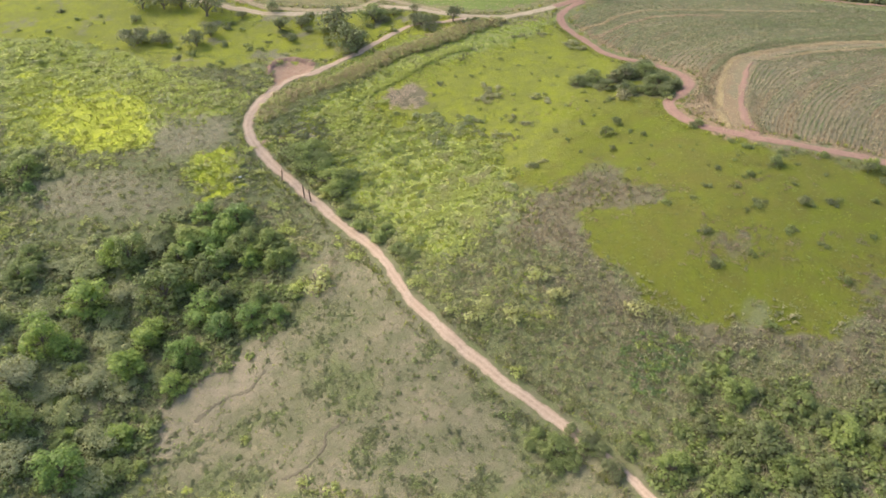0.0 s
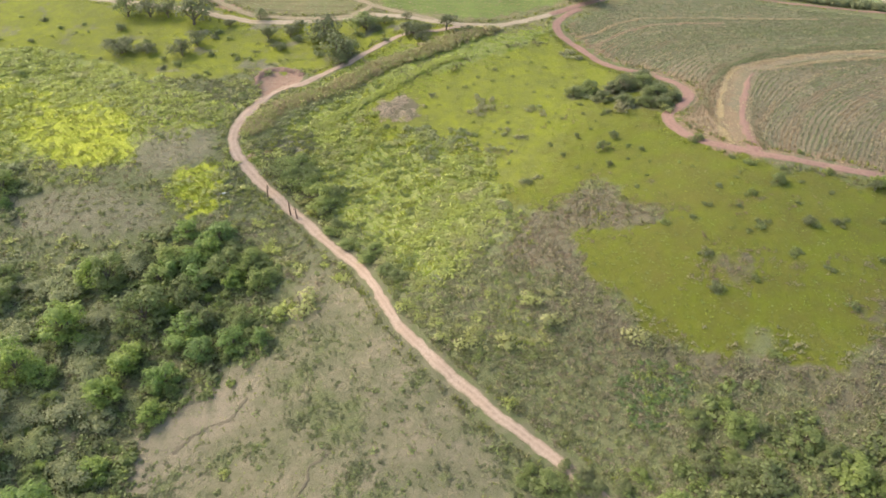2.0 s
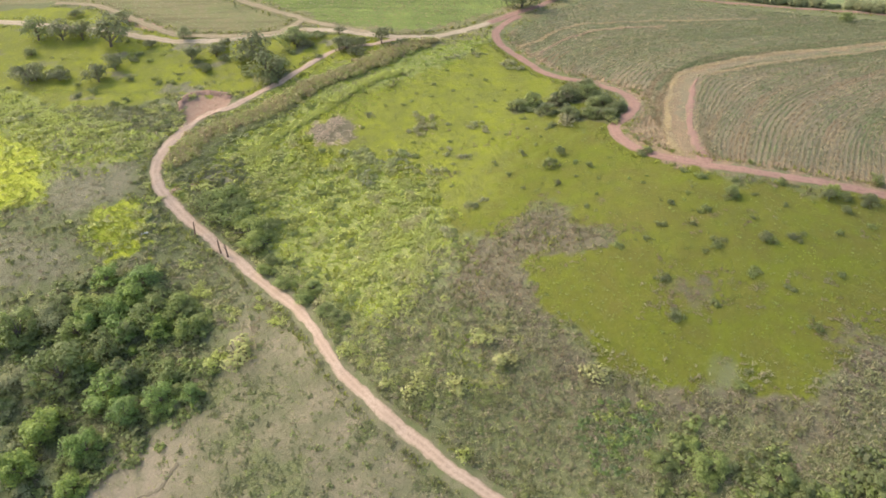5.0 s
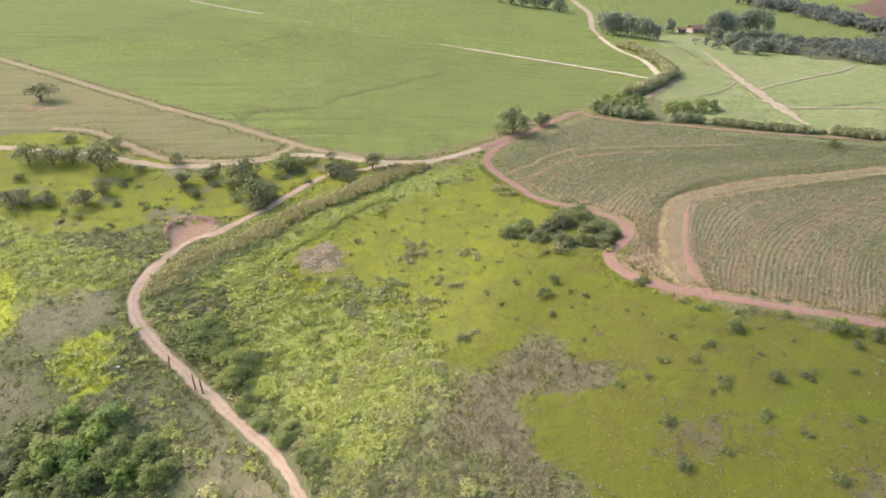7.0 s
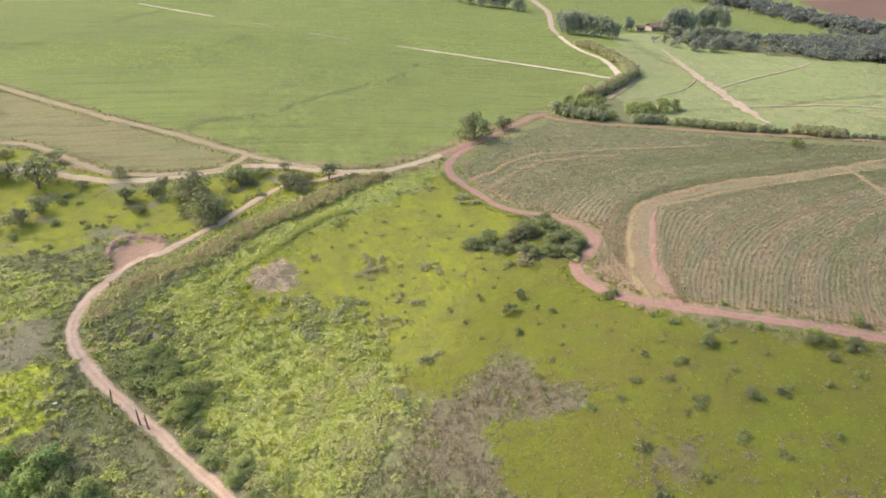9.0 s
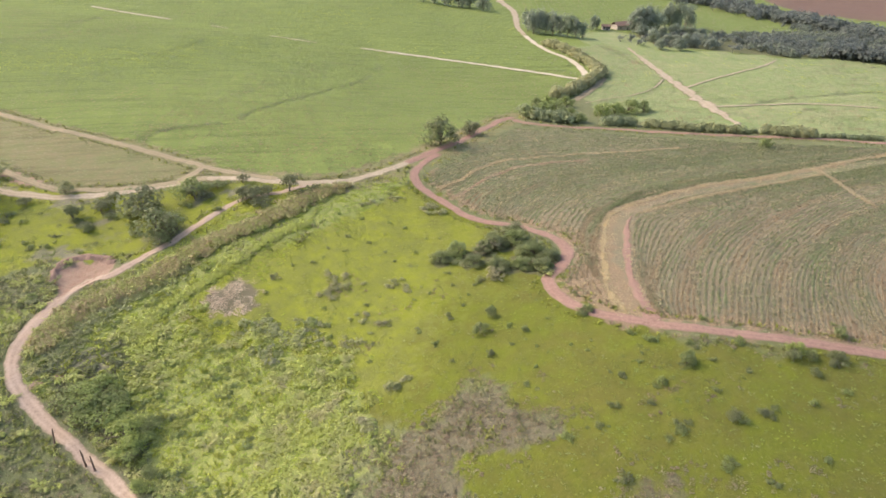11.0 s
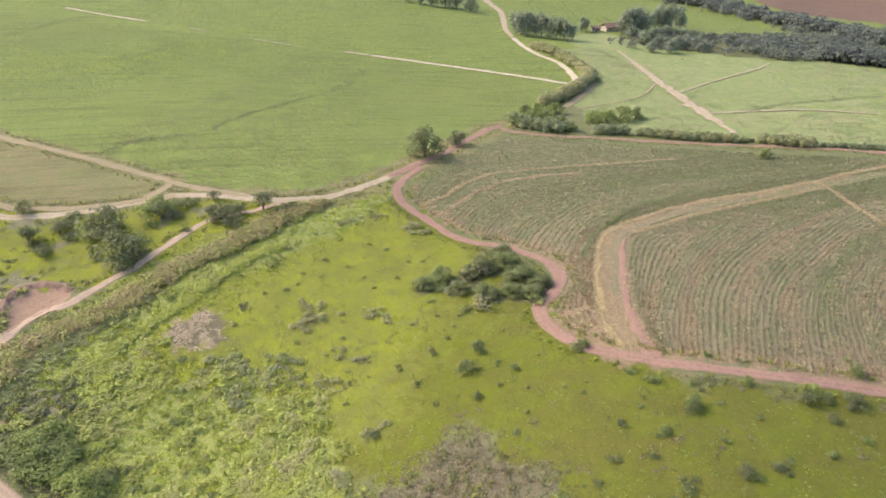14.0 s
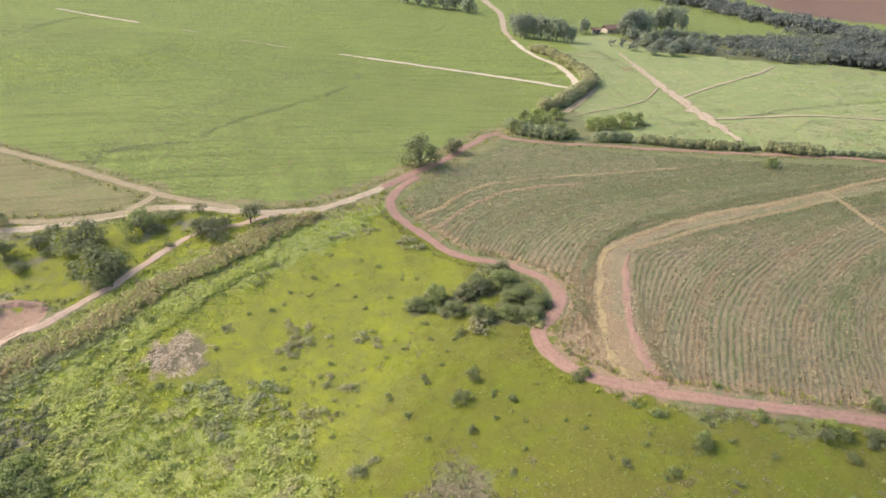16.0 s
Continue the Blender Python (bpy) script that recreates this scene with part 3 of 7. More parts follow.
MEADOW_DOTS = [(10.6, 198.3, 1.4), (16.4, 204, 1.2), (22.4, 208.3, 1.5), (30.4, 214.6, 1.3), (0.3, 178.3, 1.5), (5.1, 181.3, 1.2), (12.8, 187.1, 1.2), (-0.8, 173, 1.1), (19.5, 164, 1.2), (32.3, 164.6, 1), (34.6, 155.4, 1.6), (28, 152.4, 1.3), (30.4, 147.7, 1.5), (19.3, 152.2, 1.1), (21.8, 138.5, 2.4), (32.3, 141.7, 1.1), (44.3, 147.9, 1.2), (42.9, 155.1, 1), (41.6, 164.3, 1.2), (43, 141.6, 1.1), (45.2, 133.8, 1.1), (52.4, 120, 1.4), (56.9, 126.3, 1.2), (54.4, 134.5, 1), (60.8, 128.7, 1.2)]
MEADOW_TREES = [(41.9, 152.3, 2.2), (39, 140.5, 1.4), (68.1, 126.3, 2.2), (86.1, 124.1, 2.4), (93.9, 123.6, 2.3), (38.8, 147.5, 2.6)]
HOUSE = [(224.1, 503.1, 7.7), (209.1, 498.1, 3)]


# ---- shape of the land ----
HILLS = [(x, y, 24.0) for y in range(65, 200, 26) for x in range(-95, 100, 26)]
HILLS += [(x, y, 80.0) for y in (60, 150, 240, 320) for x in (-110, -30, 50, 130, 210)]
HILLS += [(x, y, 180.0) for y in (450, 650) for x in (-200, 150, 500)]
HEIGHTS = [1.22, -3.18, -6.63, -3.18, -6.38, -4.91, 1.11, 0.78, 2.48, -0.91, -4.84, 1.99, 1.29, 2.43, 1.26, -1.04, -5.11, -4.74, -2.76, -0.04, 0.83, 1.91, 2.89, 1.37, -3.73, 2.74, 1.87, -3.21, -1.65, -1.68, 1.35, 0.5, -1.22, 4.21, -1.94, -0.64, 2.18, 0.63, 0.72, 0.37, -2.6, 1.13, -3.3, 1.76, -0.19, -2.9, -1.32, 0.67, -5.56, -6.69, -2.19, 1.4, 1.19, -3.71, -0.66, 2.5, 3.59, 3.35, 0.82, 4.39, 2.34, -0.87, 2.54, 1.02, 0.73, -0.8, -2.78, 0.59, 6.98, 1.65, -4.42, 5.18, -2.59, -16.53]


def smooth(a, b, v):
    k = np.clip((v - a) / (b - a), 0, 1)
    return k * k * (3 - 2 * k)


def inside(poly, x, y):
    """Signed distance to a polygon's edge, positive inside."""
    x, y = np.asarray(x, float), np.asarray(y, float)
    p = np.array(poly, float)[:, :2]
    best, odd = np.full(x.shape, 1e9), np.zeros(x.shape, bool)
    for (ax, ay), (bx, by) in zip(p, np.roll(p, -1, 0)):
        dx, dy = bx - ax, by - ay
        k = np.clip(((x - ax) * dx + (y - ay) * dy) / (dx * dx + dy * dy + 1e-9), 0, 1)
        best = np.minimum(best, (x - ax - k * dx) ** 2 + (y - ay - k * dy) ** 2)
        cross = (ay > y) != (by > y)
        odd ^= cross & (x < ax + (y - ay) * dx / (dy if dy else 1e-9))
    return np.sqrt(best) * np.where(odd, 1, -1)


def off_line(points, x, y):
    """Distance to an open line."""
    x, y = np.asarray(x, float), np.asarray(y, float)
    p = np.array(points, float)[:, :2]
    best = np.full(x.shape, 1e9)
    for (ax, ay), (bx, by) in zip(p[:-1], p[1:]):
        dx, dy = bx - ax, by - ay
        k = np.clip(((x - ax) * dx + (y - ay) * dy) / (dx * dx + dy * dy + 1e-9), 0, 1)
        best = np.minimum(best, (x - ax - k * dx) ** 2 + (y - ay - k * dy) ** 2)
    return np.sqrt(best)


def wobble(x, y, size, seed):
    """Smooth noise of about -1 to 1 out of a few waves."""
    r = np.random.RandomState(seed)
    total = 0
    for _ in range(7):
        a, k, ph = r.uniform(0, 2 * np.pi), r.uniform(0.6, 1.7) * 2 * np.pi / size, r.uniform(0, 7)
        total = total + np.sin(k * (x * np.cos(a) + y * np.sin(a)) + ph)
    return total / 3.2


def curve(points, step=1.0):
    """A smooth line through the points, at even steps."""
    p = np.array(points, float)[:, :2]
    p = np.vstack([2 * p[0] - p[1], p, 2 * p[-1] - p[-2]])
    out = []
    for a, b, c, d in zip(p[:-3], p[1:-2], p[2:-1], p[3:]):
        n = max(2, int(np.hypot(*(c - b)) / step * 2))
        t = np.linspace(0, 1, n, endpoint=False)[:, None]
        out.append(0.5 * (2 * b + (c - a) * t + (2 * a - 5 * b + 4 * c - d) * t**2 + (3 * b - a - 3 * c + d) * t**3))
    out = np.vstack(out + [p[-2:-1]])
    s = np.r_[0, np.cumsum(np.hypot(*np.diff(out, axis=0).T))]
    q = np.arange(0, s[-1], step)
    return np.stack([np.interp(q, s, out[:, 0]), np.interp(q, s, out[:, 1])], 1)


PATH_LINE = curve(PATH, 2.0)


def ground_z(x, y):
    x, y = np.asarray(x, float), np.asarray(y, float)
    z = np.zeros(x.shape)
    for (cx, cy, s), h in zip(HILLS, HEIGHTS):
        z += h * np.exp(-((x - cx) ** 2 + (y - cy) ** 2) / (2 * s * s))
    near = smooth(330, 270, y) * smooth(-160, -120, x) * smooth(230, 190, x)
    z += near * (0.16 * wobble(x, y, 17, 3) + 0.07 * wobble(x, y, 7, 4))
    dig = inside(QUARRY, x, y)
    z -= 0.6 * smooth(-0.4, 1.6, dig) * near
    z += 0.3 * smooth(-3.5, -0.6, dig) * smooth(1.0, -0.4, dig) * smooth(188, 193, y)
    return z


def gz(x, y):
    return float(ground_z(np.array([x]), np.array([y]))[0])


# ---- materials ----
def nodes_of(name, rough=0.9, spec=0.2):
    m = bpy.data.materials.new(name)
    m.use_nodes = True
    nt = m.node_tree
    b = nt.nodes["Principled BSDF"]
    b.inputs["Roughness"].default_value = rough
    b.inputs["Specular IOR Level"].default_value = spec
    return m, nt, b


def put(nt, kind, **values):
    n = nt.nodes.new(kind)
    for key, v in values.items():
        n.inputs[key.replace("_", " ")].default_value = v
    return n


def noise_tex(nt, scale, detail=4.0, rough=0.6, distort=0.0):
    co = nt.nodes.new("ShaderNodeNewGeometry")
    n = put(nt, "ShaderNodeTexNoise", Scale=scale, Detail=detail, Roughness=rough, Distortion=distort)
    nt.links.new(co.outputs["Position"], n.inputs["Vector"])
    return n.outputs["Fac"]


def spread(nt, value, lo, hi):
    n = put(nt, "ShaderNodeMapRange", From_Min=lo, From_Max=hi)
    nt.links.new(value, n.inputs["Value"])
    return n.outputs["Result"]


def mixed(nt, fac, a, b, kind="MIX"):
    n = nt.nodes.new("ShaderNodeMix")
    n.data_type, n.blend_type = "RGBA", kind
    for sock, v in ((n.inputs[0], fac), (n.inputs[6], a), (n.inputs[7], b)):
        if isinstance(v, (int, float)):
            sock.default_value = v
        elif isinstance(v, tuple):
            sock.default_value = (*v, 1)
        else:
            nt.links.new(v, sock)
    return n.outputs[2]


def sums(nt, kind, a, b):
    n = nt.nodes.new("ShaderNodeMath")
    n.operation = kind
    for sock, v in zip(n.inputs, (a, b)):
        if isinstance(v, (int, float)):
            sock.default_value = v
        else:
            nt.links.new(v, sock)
    return n.outputs[0]


def bump(nt, b, height, strength, distance):
    n = put(nt, "ShaderNodeBump", Strength=strength, Distance=distance)
    nt.links.new(height, n.inputs["Height"])
    nt.links.new(n.outputs["Normal"], b.inputs["Normal"])


def soil_material(name, a, b, c, scale=0.5, edge=None):
    """Trodden earth in three tones, with grit and faint wheel marks along it."""
    m, nt, bs = nodes_of(name, 0.95, 0.1)
    n1, n2 = noise_tex(nt, scale * 0.3), noise_tex(nt, scale * 4, 6)
    col = mixed(nt, spread(nt, n1, 0.35, 0.65), a, b)
    col = mixed(nt, spread(nt, n2, 0.42, 0.68), col, c)
    col = mixed(nt, sums(nt, "MULTIPLY", spread(nt, noise_tex(nt, 1.1, 5, 0.7, 0.8), 0.5, 0.66), 0.55), col, tuple(0.66 * v for v in b))
    at = nt.nodes.new("ShaderNodeAttribute")
    at.attribute_name = "across"
    rut = sums(nt, "ABSOLUTE", sums(nt, "SUBTRACT", sums(nt, "ABSOLUTE", at.outputs["Fac"], 0), 0.42), 0)
    col = mixed(nt, sums(nt, "MULTIPLY", spread(nt, rut, 0.25, 0.05), 0.28), col, tuple(min(1, v * 1.25) for v in a))
    if edge:
        worn = sums(nt, "ADD", sums(nt, "ABSOLUTE", at.outputs["Fac"], 0), sums(nt, "MULTIPLY", sums(nt, "SUBTRACT", noise_tex(nt, 1.6, 5), 0.5), 0.9))
        col = mixed(nt, sums(nt, "MULTIPLY", spread(nt, worn, 0.72, 0.98), 0.8), col, edge)
    nt.links.new(col, bs.inputs["Base Color"])
    bump(nt, bs, n2, 0.5, 0.06)
    return m


def leaf_material(name, tones, lucent=0.5, rough=0.55, attr="tint", vary=0.45):
    """Foliage: tones run with each plant's own tint; every leaf varies a little."""
    m, nt, bs = nodes_of(name, rough, 0.25)
    geo = nt.nodes.new("ShaderNodeNewGeometry")
    at = nt.nodes.new("ShaderNodeAttribute")
    at.attribute_name = attr
    info = nt.nodes.new("ShaderNodeObjectInfo")
    isl = sums(nt, "MULTIPLY", sums(nt, "SUBTRACT", geo.outputs["Random Per Island"], 0.5), 0.22)
    patch = sums(nt, "MULTIPLY", sums(nt, "SUBTRACT", noise_tex(nt, 0.12, 3), 0.5), 0.35)
    v = sums(nt, "ADD", sums(nt, "ADD", at.outputs["Fac"], isl), patch)
    v = sums(nt, "ADD", v, sums(nt, "MULTIPLY", sums(nt, "SUBTRACT", info.outputs["Random"], 0.5), 0.5))
    ramp = nt.nodes.new("ShaderNodeValToRGB")
    el = ramp.color_ramp.elements
    while len(el) < len(tones):
        el.new(0.5)
    for e, (p, c) in zip(el, tones):
        e.position, e.color = p, (*c, 1)
    nt.links.new(v, ramp.inputs["Fac"])
    hsv = put(nt, "ShaderNodeHueSaturation")
    nt.links.new(ramp.outputs["Color"], hsv.inputs["Color"])
    nt.links.new(spread(nt, geo.outputs["Random Per Island"], -0.6, 1.6), hsv.inputs["Value"])
    hsv.inputs["Value"].default_value = 1
    rng = nt.nodes[-1]
    rng.inputs["To Min"].default_value, rng.inputs["To Max"].default_value = 1 - vary, 1 + vary
    nt.links.new(hsv.outputs["Color"], bs.inputs["Base Color"])
    tr = nt.nodes.new("ShaderNodeBsdfTranslucent")
    nt.links.new(hsv.outputs["Color"], tr.inputs["Color"])
    mx = nt.nodes.new("ShaderNodeMixShader")
    mx.inputs[0].default_value = lucent
    nt.links.new(bs.outputs[0], mx.inputs[1])
    nt.links.new(tr.outputs[0], mx.inputs[2])
    nt.links.new(mx.outputs[0], nt.nodes["Material Output"].inputs["Surface"])
    return m


def plain_material(name, a, b, scale=2.0, rough=0.8):
    m, nt, bs = nodes_of(name, rough, 0.25)
    n = noise_tex(nt, scale, 5)
    nt.links.new(mixed(nt, spread(nt, n, 0.3, 0.7), a, b), bs.inputs["Base Color"])
    bump(nt, bs, n, 0.4, 0.03)
    return m


def ground_material():
    m, nt, bs = nodes_of("land", 0.95, 0.1)
    big = sums(nt, "ADD", sums(nt, "MULTIPLY", noise_tex(nt, 0.19, 4), 0.5), sums(nt, "ADD", sums(nt, "MULTIPLY", noise_tex(nt, 0.06, 4), 0.25), sums(nt, "MULTIPLY", noise_tex(nt, 0.02, 3), 0.25)))
    mid, fine = noise_tex(nt, 0.45, 5, 0.65), noise_tex(nt, 3.0, 6, 0.7)
    cover = []
    for name in ("cover_a", "cover_b", "cover_c", "cover_d"):
        at = nt.nodes.new("ShaderNodeAttribute")
        at.attribute_name = name
        sp = nt.nodes.new("ShaderNodeSeparateColor")
        nt.links.new(at.outputs["Color"], sp.inputs["Color"])
        cover += [sp.outputs[0], sp.outputs[1], sp.outputs[2], at.outputs["Alpha"]]

    def two(a, b, c):
        col = mixed(nt, spread(nt, big, 0.42, 0.59), a, b)
        return mixed(nt, sums(nt, "MULTIPLY", spread(nt, mid, 0.42, 0.72), 0.7), col, c)

    col = two((0.148, 0.157, 0.074), (0.132, 0.145, 0.064), (0.165, 0.152, 0.085))          # floor of the scrub
    tones = [
        ((0.126, 0.146, 0.016), (0.122, 0.118, 0.024), (0.100, 0.108, 0.022)),    # meadow
        ((0.24, 0.265, 0.068), (0.195, 0.222, 0.07), (0.245, 0.25, 0.098)),    # lush
        ((0.235, 0.197, 0.13), (0.135, 0.132, 0.074), (0.115, 0.125, 0.062)),    # dry slope
        ((0.26, 0.215, 0.15), (0.22, 0.19, 0.125), (0.17, 0.16, 0.09)),          # bare slope
        ((0.40, 0.42, 0.045), (0.33, 0.36, 0.05), (0.27, 0.29, 0.06)),         # yellow grass, its tone raised to paint a sunlit patch
        ((0.225, 0.245, 0.026), (0.16, 0.172, 0.034), (0.155, 0.157, 0.048)),        # pasture
        ((0.225, 0.198, 0.13), (0.18, 0.168, 0.10), (0.15, 0.152, 0.078)),    # grey dry growth
    ]
    tones += [
        ((0.165, 0.208, 0.057), (0.19, 0.232, 0.062), (0.148, 0.186, 0.054)),    # green cane
        ((0.225, 0.174, 0.112), (0.195, 0.163, 0.104), (0.165, 0.157, 0.09)),       # young cane soil
        ((0.212, 0.192, 0.092), (0.168, 0.182, 0.073), (0.262, 0.2, 0.118)),       # wedge field
        ((0.10, 0.108, 0.05), (0.112, 0.115, 0.055), (0.15, 0.135, 0.08)),         # floor under trees, darkened to paint the shade there
        ((0.175, 0.11, 0.085), (0.155, 0.095, 0.075), (0.14, 0.09, 0.07)),      # ploughed earth
        ((0.33, 0.215, 0.155), (0.28, 0.175, 0.125), (0.36, 0.26, 0.19)),       # red earth
        ((0.27, 0.19, 0.118), (0.235, 0.165, 0.105), (0.195, 0.155, 0.092)),         # straw at the field's edge
        ((0.205, 0.25, 0.098), (0.275, 0.278, 0.138), (0.172, 0.22, 0.084)),       # pale cane
        ((0.145, 0.122, 0.082), (0.13, 0.115, 0.072), (0.125, 0.12, 0.064)),        # twiggy ground
    ]
    geo = nt.nodes.new("ShaderNodeNewGeometry")
    turn = nt.nodes.new("ShaderNodeMapping")
    turn.inputs["Rotation"].default_value = (0, 0, radians(32))
    turn.inputs["Scale"].default_value = (0.022, 0.42, 1.0)
    nt.links.new(geo.outputs["Position"], turn.inputs["Vector"])
    lines = put(nt, "ShaderNodeTexNoise", Scale=1.0, Detail=5.0, Roughness=0.65)
    nt.links.new(turn.outputs["Vector"], lines.inputs["Vector"])
    streak = sums(nt, "MULTIPLY", spread(nt, lines.outputs["Fac"], 0.47, 0.66), 0.9)
    rag = sums(nt, "MULTIPLY", sums(nt, "SUBTRACT", mid, 0.5), 0.55)
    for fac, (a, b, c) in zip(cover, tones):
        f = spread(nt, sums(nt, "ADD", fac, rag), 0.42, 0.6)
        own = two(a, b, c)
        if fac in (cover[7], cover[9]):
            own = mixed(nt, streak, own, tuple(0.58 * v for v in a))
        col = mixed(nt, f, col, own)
    weeds, dead = noise_tex(nt, 1.1, 6, 0.75, 0.6), noise_tex(nt, 1.7, 5, 0.75)
    col = mixed(nt, sums(nt, "MULTIPLY", spread(nt, weeds, 0.52, 0.66), 0.48), col, mixed(nt, 0.5, col, (0.03, 0.045, 0.01)))
    col = mixed(nt, sums(nt, "MULTIPLY", spread(nt, dead, 0.53, 0.68), 0.34), col, mixed(nt, 0.35, col, (0.42, 0.38, 0.24)))
    col = mixed(nt, sums(nt, "MULTIPLY", spread(nt, fine, 0.42, 0.75), 0.22), col, (0.08, 0.085, 0.035))
    nt.links.new(col, bs.inputs["Base Color"])
    bump(nt, bs, sums(nt, "ADD", fine, mid), 0.7, 0.25)
    return m


LAND = ground_material()
PATH_SOIL = soil_material("path_soil", (0.41, 0.31, 0.235), (0.36, 0.26, 0.19), (0.30, 0.22, 0.16), 0.6, (0.2, 0.17, 0.10))
PALE_SOIL = soil_material("pale_soil", (0.40, 0.325, 0.235), (0.33, 0.26, 0.18), (0.27, 0.22, 0.145), 0.4, (0.2, 0.19, 0.09))
# pale soil lightened to paint full sun on the far valley road
SUNLIT_SOIL = soil_material("sunlit_road_soil", (0.52, 0.45, 0.34), (0.45, 0.38, 0.28), (0.38, 0.32, 0.23), 0.4, (0.28, 0.25, 0.14))
RED_SOIL = soil_material("red_soil", (0.262, 0.158, 0.124), (0.222, 0.132, 0.10), (0.295, 0.192, 0.148), 0.5, (0.22, 0.165, 0.105))
STRAW_SOIL = soil_material("straw_soil", (0.33, 0.25, 0.125), (0.28, 0.21, 0.115), (0.24, 0.19, 0.105), 0.8, (0.24, 0.185, 0.105))
DIM_SOIL = soil_material("dim_soil", (0.31, 0.245, 0.16), (0.26, 0.205, 0.13), (0.21, 0.18, 0.10), 0.5, (0.18, 0.17, 0.085))
SHADED_EARTH = plain_material("shaded_earth", (0.10, 0.085, 0.055), (0.14, 0.12, 0.075), 0.8)
# bank earth darkened to paint the shade on its face
SHADED_BANK = plain_material("shaded_bank", (0.185, 0.11, 0.08), (0.26, 0.17, 0.125), 1.2)
FURROW = plain_material("furrow_soil", (0.10, 0.06, 0.05), (0.12, 0.075, 0.06), 0.2)
BANK_SOIL = plain_material("bank_soil", (0.24, 0.155, 0.115), (0.31, 0.215, 0.16), 0.9)
PALE_STALK = plain_material("pale_stalk", (0.30, 0.21, 0.135), (0.66, 0.55, 0.40), 1.2)
BARK = plain_material("bark", (0.13, 0.10, 0.075), (0.20, 0.165, 0.13), 6.0, 0.9)
WOOD = plain_material("weathered_wood", (0.12, 0.075, 0.055), (0.19, 0.125, 0.095), 5.0, 0.9)
PLASTER = plain_material("plaster", (0.42, 0.36, 0.30), (0.33, 0.28, 0.23), 0.8, 0.85)
CLAY = plain_material("clay_roof", (0.23, 0.15, 0.115), (0.17, 0.11, 0.085), 1.2, 0.85)
DARK = plain_material("dark_opening", (0.03, 0.03, 0.035), (0.05, 0.045, 0.04), 2.0, 0.5)
WHITE = plain_material("white_board", (0.7, 0.68, 0.63), (0.55, 0.53, 0.48), 2.0, 0.7)
TREE_LEAF = leaf_material("tree_leaf", [(0.0, (0.175, 0.22, 0.135)), (0.35, (0.21, 0.285, 0.115)), (0.7, (0.26, 0.36, 0.105)), (1.0, (0.36, 0.43, 0.11))], 0.55, vary=0.45)
MUTED_LEAF = leaf_material("muted_leaf", [(0.0, (0.205, 0.215, 0.115)), (0.35, (0.24, 0.275, 0.112)), (0.7, (0.285, 0.34, 0.115)), (1.0, (0.35, 0.40, 0.12))], 0.55, vary=0.35)
OLIVE_LEAF = leaf_material("olive_leaf", [(0.0, (0.35, 0.355, 0.215)), (0.5, (0.38, 0.40, 0.20)), (1.0, (0.41, 0.45, 0.18))], 0.55, vary=0.3)
GREY_LEAF = leaf_material("grey_leaf", [(0.0, (0.39, 0.355, 0.225)), (0.5, (0.375, 0.38, 0.195)), (1.0, (0.36, 0.40, 0.15))], 0.5, vary=0.35)
# leaf of the far wood, greyed and lightened to paint in distance haze
WOOD_LEAF = leaf_material("hazed_wood_leaf", [(0.0, (0.165, 0.18, 0.155)), (0.4, (0.205, 0.225, 0.175)), (0.75, (0.255, 0.28, 0.18)), (1.0, (0.36, 0.385, 0.20))], 0.55, vary=0.3)
SCRUB_LEAF = leaf_material("scrub_leaf", [(0.0, (0.30, 0.245, 0.17)), (0.2, (0.275, 0.27, 0.15)), (0.45, (0.25, 0.27, 0.105)), (0.7, (0.315, 0.34, 0.105)), (1.0, (0.44, 0.45, 0.105))], vary=0.3)
PALE_LEAF = leaf_material("pale_leaf", [(0.0, (0.48, 0.44, 0.245)), (0.35, (0.48, 0.475, 0.21)), (0.7, (0.47, 0.51, 0.165)), (1.0, (0.51, 0.55, 0.15))], 0.55, vary=0.3)
TWIG_LEAF = leaf_material("twig_leaf", [(0.0, (0.27, 0.205, 0.14)), (0.5, (0.30, 0.245, 0.155)), (1.0, (0.30, 0.275, 0.155))], vary=0.35)
GRASS_LEAF = leaf_material("grass_leaf", [(0.0, (0.33, 0.285, 0.175)), (0.35, (0.255, 0.262, 0.115)), (0.65, (0.215, 0.235, 0.05)), (1.0, (0.36, 0.38, 0.065))], 0.5)
CANE_LEAF = leaf_material("cane_leaf", [(0.0, (0.33, 0.245, 0.145)), (0.3, (0.27, 0.25, 0.145)), (0.6, (0.22, 0.255, 0.12)), (0.85, (0.25, 0.31, 0.09)), (1.0, (0.38, 0.42, 0.085))], 0.5, vary=0.3)
STRAW_LEAF = leaf_material("straw_leaf", [(0.0, (0.38, 0.29, 0.175)), (0.5, (0.44, 0.36, 0.21)), (1.0, (0.48, 0.41, 0.23))], 0.4, vary=0.3)
REED_LEAF = leaf_material("reed_leaf", [(0.0, (0.43, 0.335, 0.19)), (0.3, (0.44, 0.385, 0.19)), (0.65, (0.40, 0.415, 0.15)), (1.0, (0.37, 0.42, 0.12))], 0.5, vary=0.3)
LUSH_LEAF = leaf_material("lush_leaf", [(0.0, (0.235, 0.29, 0.085)), (0.4, (0.295, 0.37, 0.08)), (0.75, (0.365, 0.44, 0.072)), (1.0, (0.445, 0.495, 0.08))], 0.55, vary=0.3)
# leaf of the far trees, distance haze mixed into its grey-green
FAR_LEAF = leaf_material("hazed_far_leaf", [(0.0, (0.27, 0.30, 0.225)), (0.4, (0.31, 0.345, 0.23)), (0.75, (0.35, 0.39, 0.22)), (1.0, (0.41, 0.43, 0.20))], 0.55, vary=0.25)
